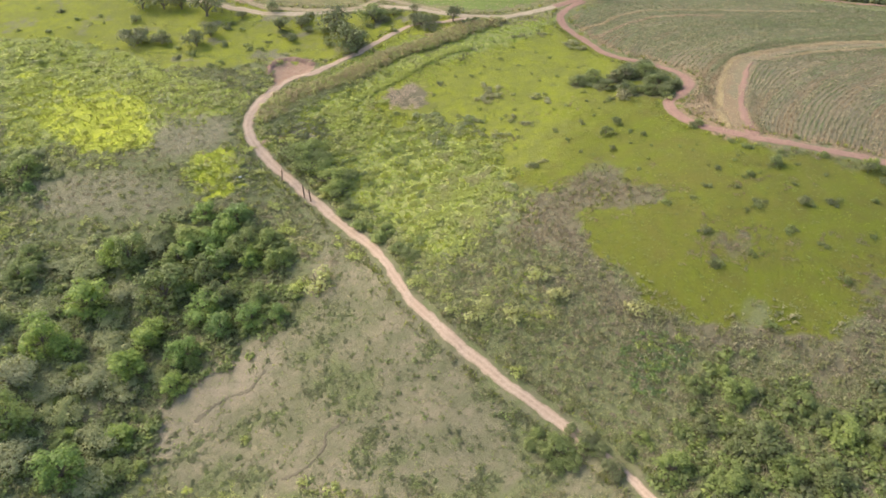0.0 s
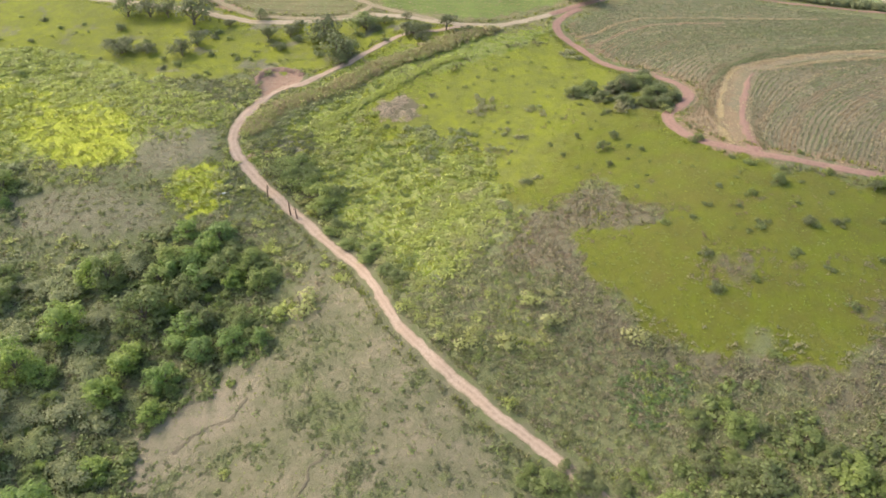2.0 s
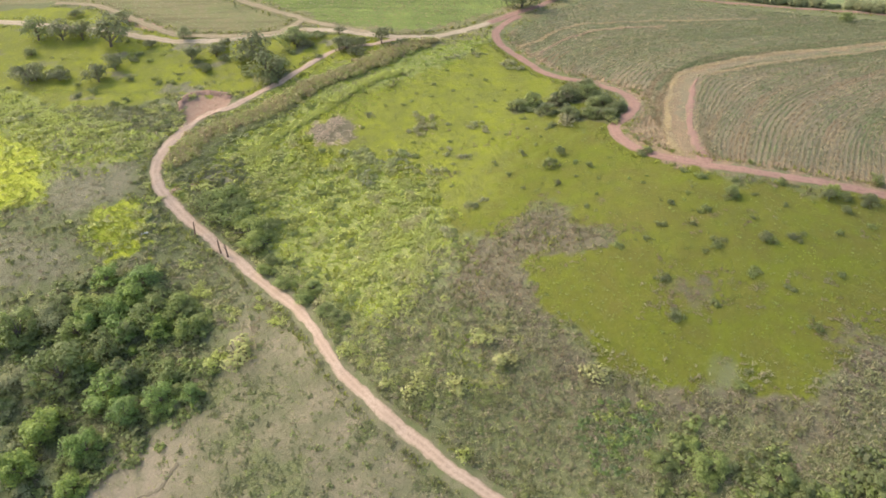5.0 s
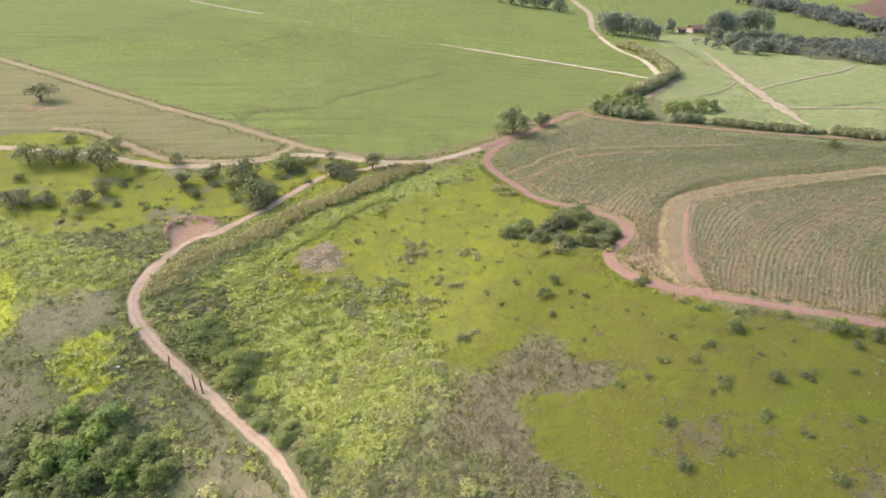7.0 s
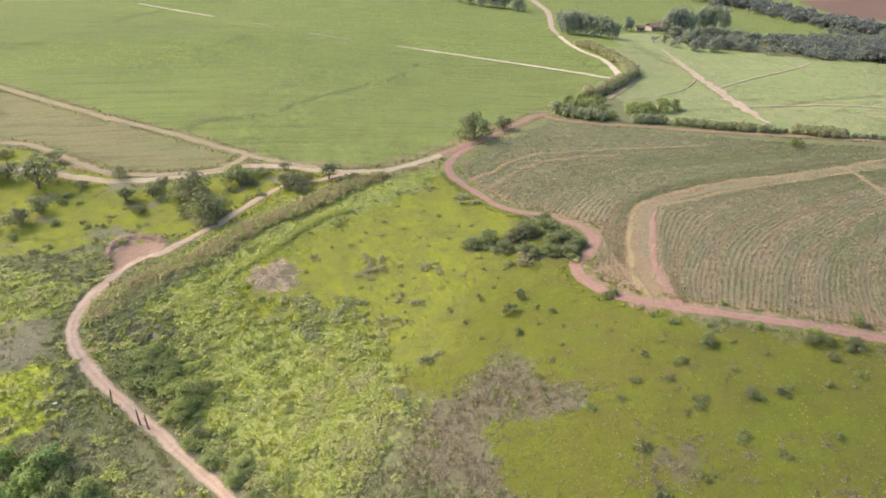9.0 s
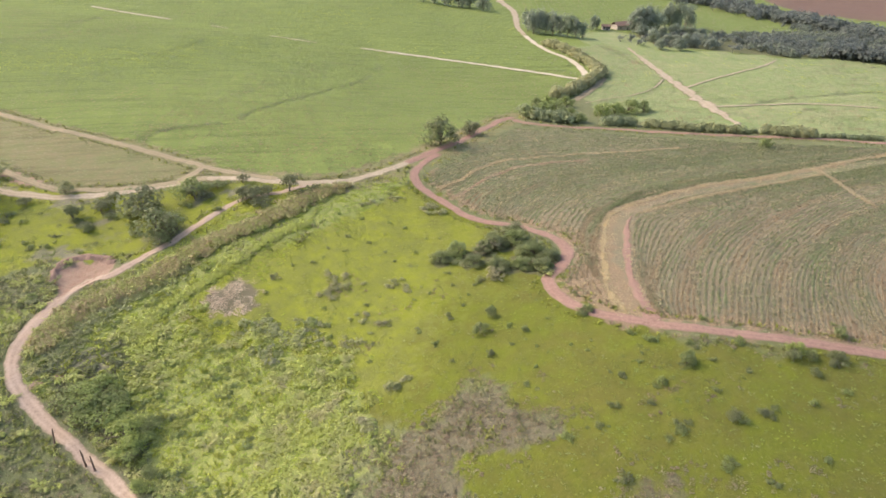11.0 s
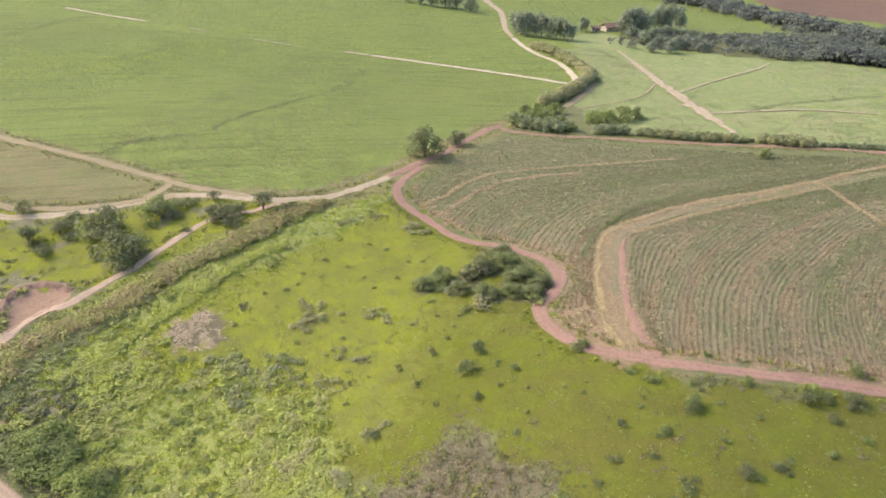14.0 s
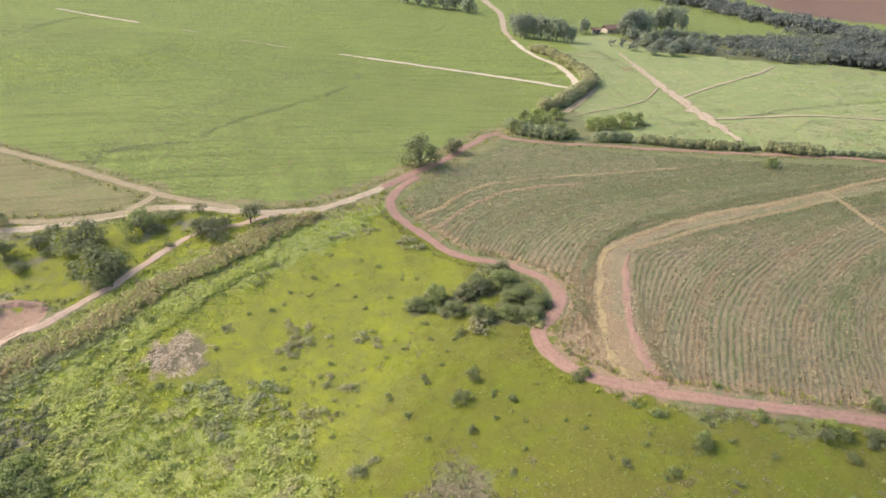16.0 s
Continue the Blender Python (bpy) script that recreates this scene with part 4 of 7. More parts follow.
HEDGE_LEAF = leaf_material("hedge_leaf", [(0.0, (0.28, 0.32, 0.18)), (0.5, (0.35, 0.365, 0.19)), (1.0, (0.46, 0.42, 0.22))], 0.55, vary=0.2)


# ---- mesh building ----
def mesh_of(name, verts, quads, material, tint=None, smooth_shade=False):
    me = bpy.data.meshes.new(name)
    v, f = np.asarray(verts, np.float32), np.asarray(quads, np.int32)
    me.vertices.add(len(v))
    me.vertices.foreach_set("co", v.ravel())
    me.loops.add(f.size)
    me.loops.foreach_set("vertex_index", f.ravel())
    me.polygons.add(len(f))
    me.polygons.foreach_set("loop_start", np.arange(0, f.size, f.shape[1], dtype=np.int32))
    if smooth_shade:
        me.polygons.foreach_set("use_smooth", np.ones(len(f), bool))
    if tint is not None:
        me.attributes.new("tint", "FLOAT", "POINT").data.foreach_set("value", np.asarray(tint, np.float32))
    me.update(calc_edges=True)
    me.materials.append(material)
    return me


def part(name, me, parent, label="", m=None):
    ob = new(name, me)
    ob.parent = parent
    if m is not None:
        ob.matrix_basis = m
    return tagged(ob, label) if label else ob


def grid_quads(rows, cols):
    i = np.arange((rows - 1) * (cols - 1))
    a = i // (cols - 1) * cols + i % (cols - 1)
    return np.stack([a, a + 1, a + cols + 1, a + cols], 1)


def ribbon(name, points, width, material, lift, label, category="track", ragged=0.24, step=1.2, crown=0.0, widths=None):
    """A strip of worn earth that lies on the land, with uneven edges."""
    line = curve(points, step)
    d = np.gradient(line, axis=0)
    d /= np.hypot(d[:, 0], d[:, 1])[:, None] + 1e-9
    nrm = np.stack([d[:, 1], -d[:, 0]], 1)
    s = np.arange(len(line)) * step
    if widths:
        width = np.interp(s / s[-1], *zip(*widths))
    r = np.random.RandomState(len(line))
    wl = width / 2 * (1 + ragged * (0.6 * wobble(s, 0 * s, 14, 11 + len(line)) + 0.8 * r.uniform(-1, 1, len(s))))
    wr = width / 2 * (1 + ragged * (0.6 * wobble(s, 0 * s, 13, 23 + len(line)) + 0.8 * r.uniform(-1, 1, len(s))))
    across = np.array([-1, -0.8, -0.42, 0, 0.42, 0.8, 1])
    half = np.where(across[None] < 0, wl[:, None], wr[:, None])
    xy = line[:, None] + nrm[:, None] * (half * across[None])[..., None]
    z = ground_z(xy[..., 0], xy[..., 1])
    prof = np.array([-0.05, 0.0, -0.02, 0.03, -0.02, 0.0, -0.05])
    v = np.dstack([xy, z + lift + prof[None] + crown * (1 - across**2)[None]]).reshape(-1, 3)
    me = mesh_of(name, v, grid_quads(len(line), 7), material, smooth_shade=True)
    me.attributes.new("across", "FLOAT", "POINT").data.foreach_set("value", np.tile(across, len(line)).astype(np.float32))
    return tagged(new(name, me), label, category, kind="structure")


def leaves(r, lumps, n, size, flat=0.0, spill=0.15, three=False):
    """n leaf clumps on lumps (x, y, z, radius, height factor): verts and quads."""
    lumps = np.array(lumps, float)
    w = lumps[:, 3] ** 2
    k = r.choice(len(lumps), n, p=w / w.sum())
    d = r.normal(size=(n, 3))
    d[:, 2] = np.abs(d[:, 2]) * np.where(r.rand(n) < 0.8, 1, -0.7)
    d /= np.linalg.norm(d, axis=1)[:, None]
    rad = lumps[k, 3] * (1 - spill + 2 * spill * r.rand(n))
    c = lumps[k, :3] + d * rad[:, None] * np.stack([np.ones(n), np.ones(n), lumps[k, 4]], 1)
    nm = d + r.normal(size=(n, 3)) * 0.3 + np.array([0, 0, flat])
    nm /= np.linalg.norm(nm, axis=1)[:, None]
    u = np.cross(nm, r.normal(size=(n, 3)))
    u /= np.linalg.norm(u, axis=1)[:, None] + 1e-9
    q = np.cross(nm, u)
    s = (size * r.uniform(0.6, 1.35, n))[:, None]
    a = r.uniform(0.55, 0.95, n)[:, None]
    tip = nm * s * r.uniform(-0.3, 0.1, n)[:, None]
    if three:
        v = np.stack([c - u * s + tip, c + u * s * 0.7 - q * s * a, c + u * s * 0.7 + q * s * a], 1).reshape(-1, 3)
        return v, np.arange(3 * n).reshape(n, 3)
    v = np.stack([c - u * s, c - q * s * a + tip, c + u * s, c + q * s * a + tip], 1).reshape(-1, 3)
    return v, np.arange(4 * n).reshape(n, 4)


def blades(r, n, height, width, reach, droop=0.35):
    """A tuft of n bent blades, two quads each."""
    a = r.uniform(0, 2 * np.pi, n)
    out = np.stack([np.cos(a), np.sin(a), 0 * a], 1)
    side = np.stack([-np.sin(a), np.cos(a), 0 * a], 1) * width / 2
    h = height * r.uniform(0.65, 1.15, n)[:, None]
    b = out * reach * r.uniform(0, 0.35, n)[:, None]
    mid = b + out * reach * r.uniform(0.25, 0.6, n)[:, None] + np.array([0, 0, 1]) * h * 0.8
    tip = mid + out * reach * r.uniform(0.3, 0.8, n)[:, None] + np.array([0, 0, 1]) * h * (0.2 - droop * r.rand(n)[:, None])
    v = np.stack([b - side, b + side, mid - side, mid + side, tip - side * 0.2, tip + side * 0.2], 1).reshape(-1, 3)
    base = np.arange(n)[:, None] * 6
    f = np.concatenate([base + np.array([0, 1, 3, 2]), base + np.array([2, 3, 5, 4])])
    return v, f


def tube(points, radii, sides=7):
    p = np.array(points, float)
    t = np.gradient(p, axis=0)
    t /= np.linalg.norm(t, axis=1)[:, None]
    u = np.cross(t, np.where(np.abs(t[:, 2:3]) > 0.9, [[1.0, 0, 0]], [[0, 0, 1.0]]))
    u /= np.linalg.norm(u, axis=1)[:, None]
    w = np.cross(t, u)
    a = np.linspace(0, 2 * np.pi, sides, endpoint=False)
    ring = u[:, None] * np.cos(a)[None, :, None] + w[:, None] * np.sin(a)[None, :, None]
    v = (p[:, None] + ring * np.array(radii)[:, None, None]).reshape(-1, 3)
    i, j = np.divmod(np.arange((len(p) - 1) * sides), sides)
    f = np.stack([i * sides + j, i * sides + (j + 1) % sides, (i + 1) * sides + (j + 1) % sides, (i + 1) * sides + j], 1)
    return v, f


def merged(pieces):
    vs, fs, n = [], [], 0
    if len({f.shape[1] for v, f in pieces}) > 1:
        pieces = [(v, f if f.shape[1] == 3 else np.vstack([f[:, [0, 1, 2]], f[:, [0, 2, 3]]])) for v, f in pieces]
    for v, f in pieces:
        vs.append(v)
        fs.append(f + n)
        n += len(v)
    return np.vstack(vs), np.vstack(fs)


def scattered(name, templates, x, y, scale, tint, material, label, category, seed, sink=0.05, stretch=None):
    """Many small plants as one object of kind stuff."""
    r = np.random.RandomState(seed)
    x, y, scale, tint = (np.asarray(c, float) for c in (x, y, scale, tint))
    z = ground_z(x, y) - sink
    which, turn = r.randint(len(templates), size=len(x)), r.uniform(0, 2 * np.pi, len(x))
    tall = scale * (r.uniform(0.8, 1.2, len(x)) if stretch is None else stretch)
    vs, fs, ts, n = [], [], [], 0
    for k, (v, f) in enumerate(templates):
        i = np.where(which == k)[0]
        if not len(i):
            continue
        c, s = np.cos(turn[i])[:, None], np.sin(turn[i])[:, None]
        vx = (v[:, 0] * c - v[:, 1] * s) * scale[i, None] + x[i, None]
        vy = (v[:, 0] * s + v[:, 1] * c) * scale[i, None] + y[i, None]
        vz = v[:, 2] * tall[i, None] + z[i, None]
        vs.append(np.dstack([vx, vy, vz]).reshape(-1, 3))
        fs.append((f[None] + n + (np.arange(len(i)) * len(v))[:, None, None]).reshape(-1, f.shape[1]))
        ts.append(np.repeat(tint[i], len(v)))
        n += len(i) * len(v)
    me = mesh_of(name, np.vstack(vs), np.vstack(fs), material, np.concatenate(ts))
    return tagged(new(name, me), label, category, kind="stuff")


# ---- the land ----
def axis(lo, hi, step, far_lo, far_hi, grow=1.07):
    core = list(np.arange(lo, hi + step / 2, step))
    for far, sign, s in ((far_hi, 1, step), (far_lo, -1, step)):
        v, g = (core[-1] if sign > 0 else core[0]), step
        while sign * (far - v) > 0:
            g *= grow
            v += sign * g
            core = core + [v] if sign > 0 else [v] + core
    return np.array(core)


gx, gy = axis(-132, 200, 2.0, -4000, 4000), axis(42, 292, 2.0, -3000, 4500)
GX, GY = np.meshgrid(gx, gy)
WX, WY = GX + 1.3 * wobble(GX, GY, 6, 31), GY + 1.3 * wobble(GX, GY, 6, 32)


def cover(*polys, soft=2.5, rough=0.0):
    best = np.zeros(GX.shape)
    wx, wy = (WX + rough * wobble(GX, GY, 16, 33), WY + rough * wobble(GX, GY, 16, 34)) if rough else (WX, WY)
    for p in polys:
        best = np.maximum(best, np.clip(0.5 + inside(p, wx, wy) / (2 * soft), 0, 1))
    return best


far = smooth(300, 360, GY) + smooth(210, 260, GX) + smooth(-140, -190, GX) * smooth(220, 260, GY)
# mask that darkens the ground colour in the shade of each crown
crown_shade = np.zeros(GX.shape)
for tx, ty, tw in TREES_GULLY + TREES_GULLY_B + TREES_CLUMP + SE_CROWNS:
    crown_shade = np.maximum(crown_shade, smooth(tw * 0.85, tw * 0.35, np.hypot(WX - tx, WY - ty)) * (0.4 if tx < -62 else 1.0))
band = smooth(3.5, 1.5, off_line(PATH_LINE[::2], WX, WY))
mossy = np.zeros(GX.shape)
for tx, ty, tw in DRY_CLUMPS:
    mossy = np.maximum(mossy, np.exp(-((WX - tx) ** 2 + (WY - ty) ** 2) / (0.5 * tw * tw)))
weedy = np.zeros(GX.shape)
for tx, ty, tw in WEED_PATCH:
    weedy = np.maximum(weedy, 0.5 * np.exp(-((WX - tx) ** 2 + 1.6 * (WY - ty) ** 2) / (0.14 * tw * tw)))
rim = inside(MEADOW, WX, WY)
rim = smooth(-10, -2, rim) * smooth(4, -1, rim) * smooth(130, 122, GY) * smooth(10, 16, GX)
meadow = np.maximum(cover(MEADOW, soft=9.0, rough=3.5), cover(MEADOW) * smooth(128, 140, GY))
layers = [
    meadow, cover(LUSH, LUSH_B, VERGE, YELLOW_A, PALE_WEST, soft=3.5, rough=1.5), np.maximum(cover(DRY, soft=4.5, rough=1.5) * (1 - 0.75 * mossy), 0.55 * band), cover(BARE_L, soft=5),
    # meadow's grass mix dulls southeastward, which also paints in cloud shade
    np.maximum(cover(YELLOW_CORE, YELLOW_B), 0.5 * cover(LUSH_B, YELLOW_D)), np.maximum(np.minimum(cover(PASTURE), 1 - cover(PALE_WEST)), meadow * (0.28 + 0.46 * smooth(45, 0, GX) + 0.26 * smooth(125, 185, GY))), np.maximum(0.72 * cover(GREY_A, GREY_B, GREY_E, OLIVE_PATCH, soft=5), np.maximum(0.4 * smooth(-80, -50, GX) * cover(PASTURE), (0.5 + 0.2 * smooth(-95, -55, GX)) * cover(PASTURE) * smooth(0.15, 0.9, wobble(GX, GY, 17, 35) + 0.4 * wobble(GX, GY, 6, 36))) * (1 - cover(PALE_WEST))),
    np.maximum(np.clip(far, 0, 1), cover(LEFT_FIELD, EAST_FIELD, NORTH_FIELD, HILL_FIELD)) * (1 - 0.9 * cover(YARD, soft=5)),
    cover(RIGHT_FIELD) * (1 - 0.5 * smooth(160, 210, GY)), np.maximum(cover(WEDGE), 0.8 * np.maximum(smooth(11, 3, off_line(curve(FARM_ROAD, 3), WX, WY)) * (inside(PASTURE, WX, WY) < -1), smooth(8, 2, off_line(curve(LEFT_TRACK, 3), WX, WY)))), np.maximum.reduce([crown_shade * 0.8, 0.85 * cover(FOREST, soft=12), 0.6 * cover(FOREST_B, soft=16)]), cover(PLOUGHED, soft=6),
    np.maximum(cover(QUARRY, PATCH, soft=1.5), 0.55 * cover(SOIL_SPOT, soft=4.0) + 0.8 * cover(WEDGE_SOIL, soft=2.0)), np.clip(smooth(12, 2, off_line(curve(RED_ROAD, 2), WX, WY)) * cover(RIGHT_FIELD, soft=1.0) + 0.75 * smooth(4.5, 1.5, off_line(curve(STRAW, 2), WX, WY)), 0, 1) * 0.75 + 0.7 * cover(STRAW_ZONE) + 0.62 * cover(TAN_BLOTCH, soft=9) + 0.5 * cover(YARD, soft=6), np.maximum(cover(EAST_FIELD), 0.9 * cover(YARD, soft=4)), np.maximum(0.85 * cover(GREYSCRUB_A, soft=3.5, rough=2.0), np.maximum.reduce([0.9 * cover(DUMP), 0.55 * cover(GREY_C, GREY_D), weedy, 0.62 * rim])),
]
land = mesh_of("ground", np.dstack([GX, GY, ground_z(GX, GY)]).reshape(-1, 3), grid_quads(len(gy), len(gx)), LAND, smooth_shade=True)
for n, name in enumerate(("cover_a", "cover_b", "cover_c", "cover_d")):
    c = np.stack([a.ravel() for a in layers[4 * n:4 * n + 4]], 1).astype(np.float32)
    land.attributes.new(name, "FLOAT_COLOR", "POINT").data.foreach_set("color", c.ravel())
tagged(new("ground", land), "rolling farmland with green meadow, dry scrub slope and fields", "ground", kind="structure")

# ---- tracks ----
ribbon("dirt_path", PATH, 2.9, PATH_SOIL, 0.09, "pale pinkish dirt path winding through the scrub", "path", 0.24, widths=[(0, 1.0), (0.07, 1.1), (0.12, 1.5), (0.2, 1.8), (0.45, 2.0), (0.6, 2.7), (0.72, 3.2), (0.78, 2.1), (1, 1.8)])
ribbon("farm_road", FARM_ROAD[:-4], 2.9, PALE_SOIL, 0.10, "pale sandy farm road between pasture and cane", "road")
ribbon("red_farm_road", FARM_ROAD[-6:], 2.7, RED_SOIL, 0.115, "reddish end of the farm road at the corner", "road")
ribbon("hedge_road", HEDGE_ROAD, 2.8, RED_SOIL, 0.12, "reddish earth road along a clipped hedge", "road", 0.1)
ribbon("valley_road", VTRACK[7:19], 3.4, SUNLIT_SOIL, 0.25, "pale farm road across the far cane field", "road", 0.25, 2.5)
ribbon("upper_valley_road", VTRACK[18:], 5.0, PALE_SOIL, 0.27, "wide pinkish farm road climbing between far fields", "road", 0.3, 2.5, widths=[(0, 3.4), (0.4, 4.5), (1, 7.0)])
for bit, wide in ((VTRACK[:3], 2.4), ([(-38.6, 473.4), (-34, 469.6), (-28.4, 465.2)], 1.5), (VTRACK[4:6], 1.0), (VTRACK[6:9], 2.4)):
    ribbon("valley_track", bit, wide, SUNLIT_SOIL, 0.3, "faint pale track half hidden by cane", "track", 0.6, 2.5)
ribbon("hedge_track", VTRACK_EAST, 3.5, DIM_SOIL, 0.2, "dull earth track behind a hedge", "track", 0.2, 2.5)
ribbon("east_track", EAST_TRACK, 4.0, PALE_SOIL, 0.25, "wide pale track between green fields", "track", 0.6, 1.3, widths=[(0, 1.4), (0.2, 3.4), (0.4, 4.2), (0.62, 5.0), (0.74, 6.6), (0.82, 4.6), (1, 2.6)])
ribbon("east_curve_track", EAST_CURVE, 0.8, PALE_SOIL, 0.3, "faint dull track curving through green field", "track", 0.5, 2.5)
ribbon("east_branch_track", EAST_BRANCH, 1.6, PALE_SOIL, 0.3, "narrow pale track through green field", "track", 0.3, 2.5)
ribbon("east_spur_track", EAST_SPUR, 1.3, PALE_SOIL, 0.3, "narrow dull track through green field", "track", 0.3, 2.5)
ribbon("field_track", LEFT_TRACK, 2.6, DIM_SOIL, 0.13, "dull brown track between two fields", "track", 0.2)
ribbon("field_track_link", LEFT_TRACK_JOIN, 2.4, DIM_SOIL, 0.14, "dull brown track joining the farm road", "track", 0.2)
ribbon("lower_field_track", LOW_TRACK, 2.3, DIM_SOIL, 0.15, "dull brown track along the field edge", "track", 0.25)
ribbon("red_road", RED_ROAD, 2.5, RED_SOIL, 0.11, "reddish earth road bordering the young cane", "road", 0.17, widths=[(0, 2.6), (0.33, 2.3), (0.43, 3.1), (0.56, 3.0), (0.66, 2.5), (1, 2.8)])
ribbon("red_spur", RED_SPUR, 1.5, RED_SOIL, 0.1, "reddish earth spur into the cane field", "track", 0.5, widths=[(0, 2.7), (0.2, 2.1), (0.7, 1.7), (1, 0.6)])
ribbon("straw_strip", STRAW, 1.2, STRAW_SOIL, 0.08, "straw-covered strip curving through young cane", "track", 0.7)
ribbon("terrace_strip", BROWN_LINE, 0.7, RED_SOIL, 0.09, "narrow brown terrace strip across cane rows", "track", 0.4)
ribbon("pale_terrace_strip", PALE_BAND, 0.9, STRAW_SOIL, 0.085, "pale straw strip across the cane rows", "track", 0.4)
# flat strips; their dark earth colour also paints the shadow inside the cracks
ribbon("erosion_crack", SCARP, 0.5, SHADED_EARTH, 0.06, "eroded crack down the dry slope, its shadow coloured into a dark strip", "crack", 1.1, 0.4)
ribbon("erosion_crack", SCARP_B, 0.5, SHADED_EARTH, 0.06, "eroded crack down the dry slope, its shadow coloured into a dark strip", "crack", 1.1, 0.4)
ribbon("inner_straw_strip", STRAW2, 0.8, STRAW_SOIL, 0.085, "straw-covered strip beside the cane rows", "track", 0.3)
ribbon("cross_strip", CROSS, 1.1, STRAW_SOIL, 0.1, "straw-coloured strip crossing the cane rows", "track", 0.3)

# ---- plants: kinds ----
R = np.random.RandomState(5)


def shrub_template(r, n=56, size=0.13, flat=0.5, spill=0.4):
    lumps = [(*r.uniform(-0.36, 0.36, 2), r.uniform(0.05, 0.4), r.uniform(0.14, 0.27), 0.95) for _ in range(r.randint(6, 10))]
    return leaves(r, lumps, n, size, flat, spill, True)


SHRUBS = [shrub_template(R) for _ in range(8)]
FEATHERS = [merged([blades(R, 9, 0.7, 0.12, 0.75, 0.8), shrub_template(R, 28, 0.14)]) for _ in range(6)]
TALLGRASS = [blades(R, 4, 0.9, 0.19, 0.95, 0.9) for _ in range(6)]
TUFTS = [leaves(R, [(0, 0, 0.02, 0.5, 0.3)], 7, 0.24, 1.5, 0.3, True) for _ in range(6)]
WEEDS = [leaves(R, [(0, 0, 0.1, 0.45, 0.7), (0.35, 0.1, 0.05, 0.35, 0.7), (-0.2, 0.3, 0.1, 0.4, 0.6)], 13, 0.2, 0.9, 0.5, True) for _ in range(8)]
CANES = [merged([blades(R, 1, 0.6, 0.1, 0.5, 0.6), leaves(R, [(0, 0, 0.22, 0.32, 0.8)], 8, 0.16, 1.0, 0.4, True)]) for _ in range(6)]
REEDS = [merged([blades(R, 4, 0.9, 0.08, 0.6, 0.6), leaves(R, [(0, 0, 0.4, 0.4, 1.0)], 22, 0.15, 0.9, 0.3, True)]) for _ in range(5)]


def tree_meshes(r, kind):
    """Trunk with limbs, and a crown of lumps, for a tree with a crown one metre across."""
    if kind == "spreading":
        h, base = 0.66, 0.14
        lumps = [(*(r.uniform(0.12, 0.36) * np.array([np.cos(a), np.sin(a)])), r.uniform(0.24, 0.52), r.uniform(0.13, 0.22), 0.85) for a in np.linspace(0, 6.28, 9)[:-1]]
        lumps += [(0, 0, 0.5, 0.22, 0.8)]
        n, leaf = 480, 0.034
    elif kind == "feathery":
        h, base = 0.5, 0.14
        lumps = [(*(d * np.array([np.cos(a), np.sin(a)])), r.uniform(0.26, 0.44) - 0.25 * d, r.uniform(0.1, 0.19), 0.55) for a, d in zip(r.uniform(0, 6.28, 20), np.sqrt(r.rand(20)) * 0.46)]
        n, leaf = 1250, 0.024
    elif kind == "tall":
        h, base = 1.15, 0.2
        lumps = [(*r.uniform(-0.3, 0.3, 2), z, r.uniform(0.2, 0.3), 1.1) for z in np.linspace(0.3, 0.98, 11)]
        n, leaf = 900, 0.048
    else:
        h, base = 0.85, 0.15
        lumps = [(*(r.uniform(0.2, 0.45) * np.array([np.cos(a), np.sin(a)])), r.uniform(0.14, 0.5), r.uniform(0.07, 0.17), 0.95) for a in np.linspace(0, 6.28, 17)[:-1] + r.uniform(-0.3, 0.3, 16)]
        lumps += [(*r.uniform(-0.26, 0.26, 2), r.uniform(0.48, 0.78), r.uniform(0.09, 0.18), 0.95) for _ in range(9)]
        n, leaf = 1150, 0.031
    v, f = leaves(r, lumps, int(n * 1.3), leaf * 1.15, 0.8, 0.42, True)
    wood = [tube([(0, 0, -0.05), (0.01, 0, base * 0.5), (0.0, 0.01, base), (0.02, 0.0, h * 0.8)], [0.042, 0.03, 0.025, 0.008])]
    for lump in lumps[::2]:
        wood.append(tube([(0.005, 0.005, base * 0.8), (lump[0] * 0.5, lump[1] * 0.5, (base + lump[2]) / 2), (lump[0], lump[1], lump[2])], [0.018, 0.012, 0.005], 5))
    return (v, f), merged(wood)


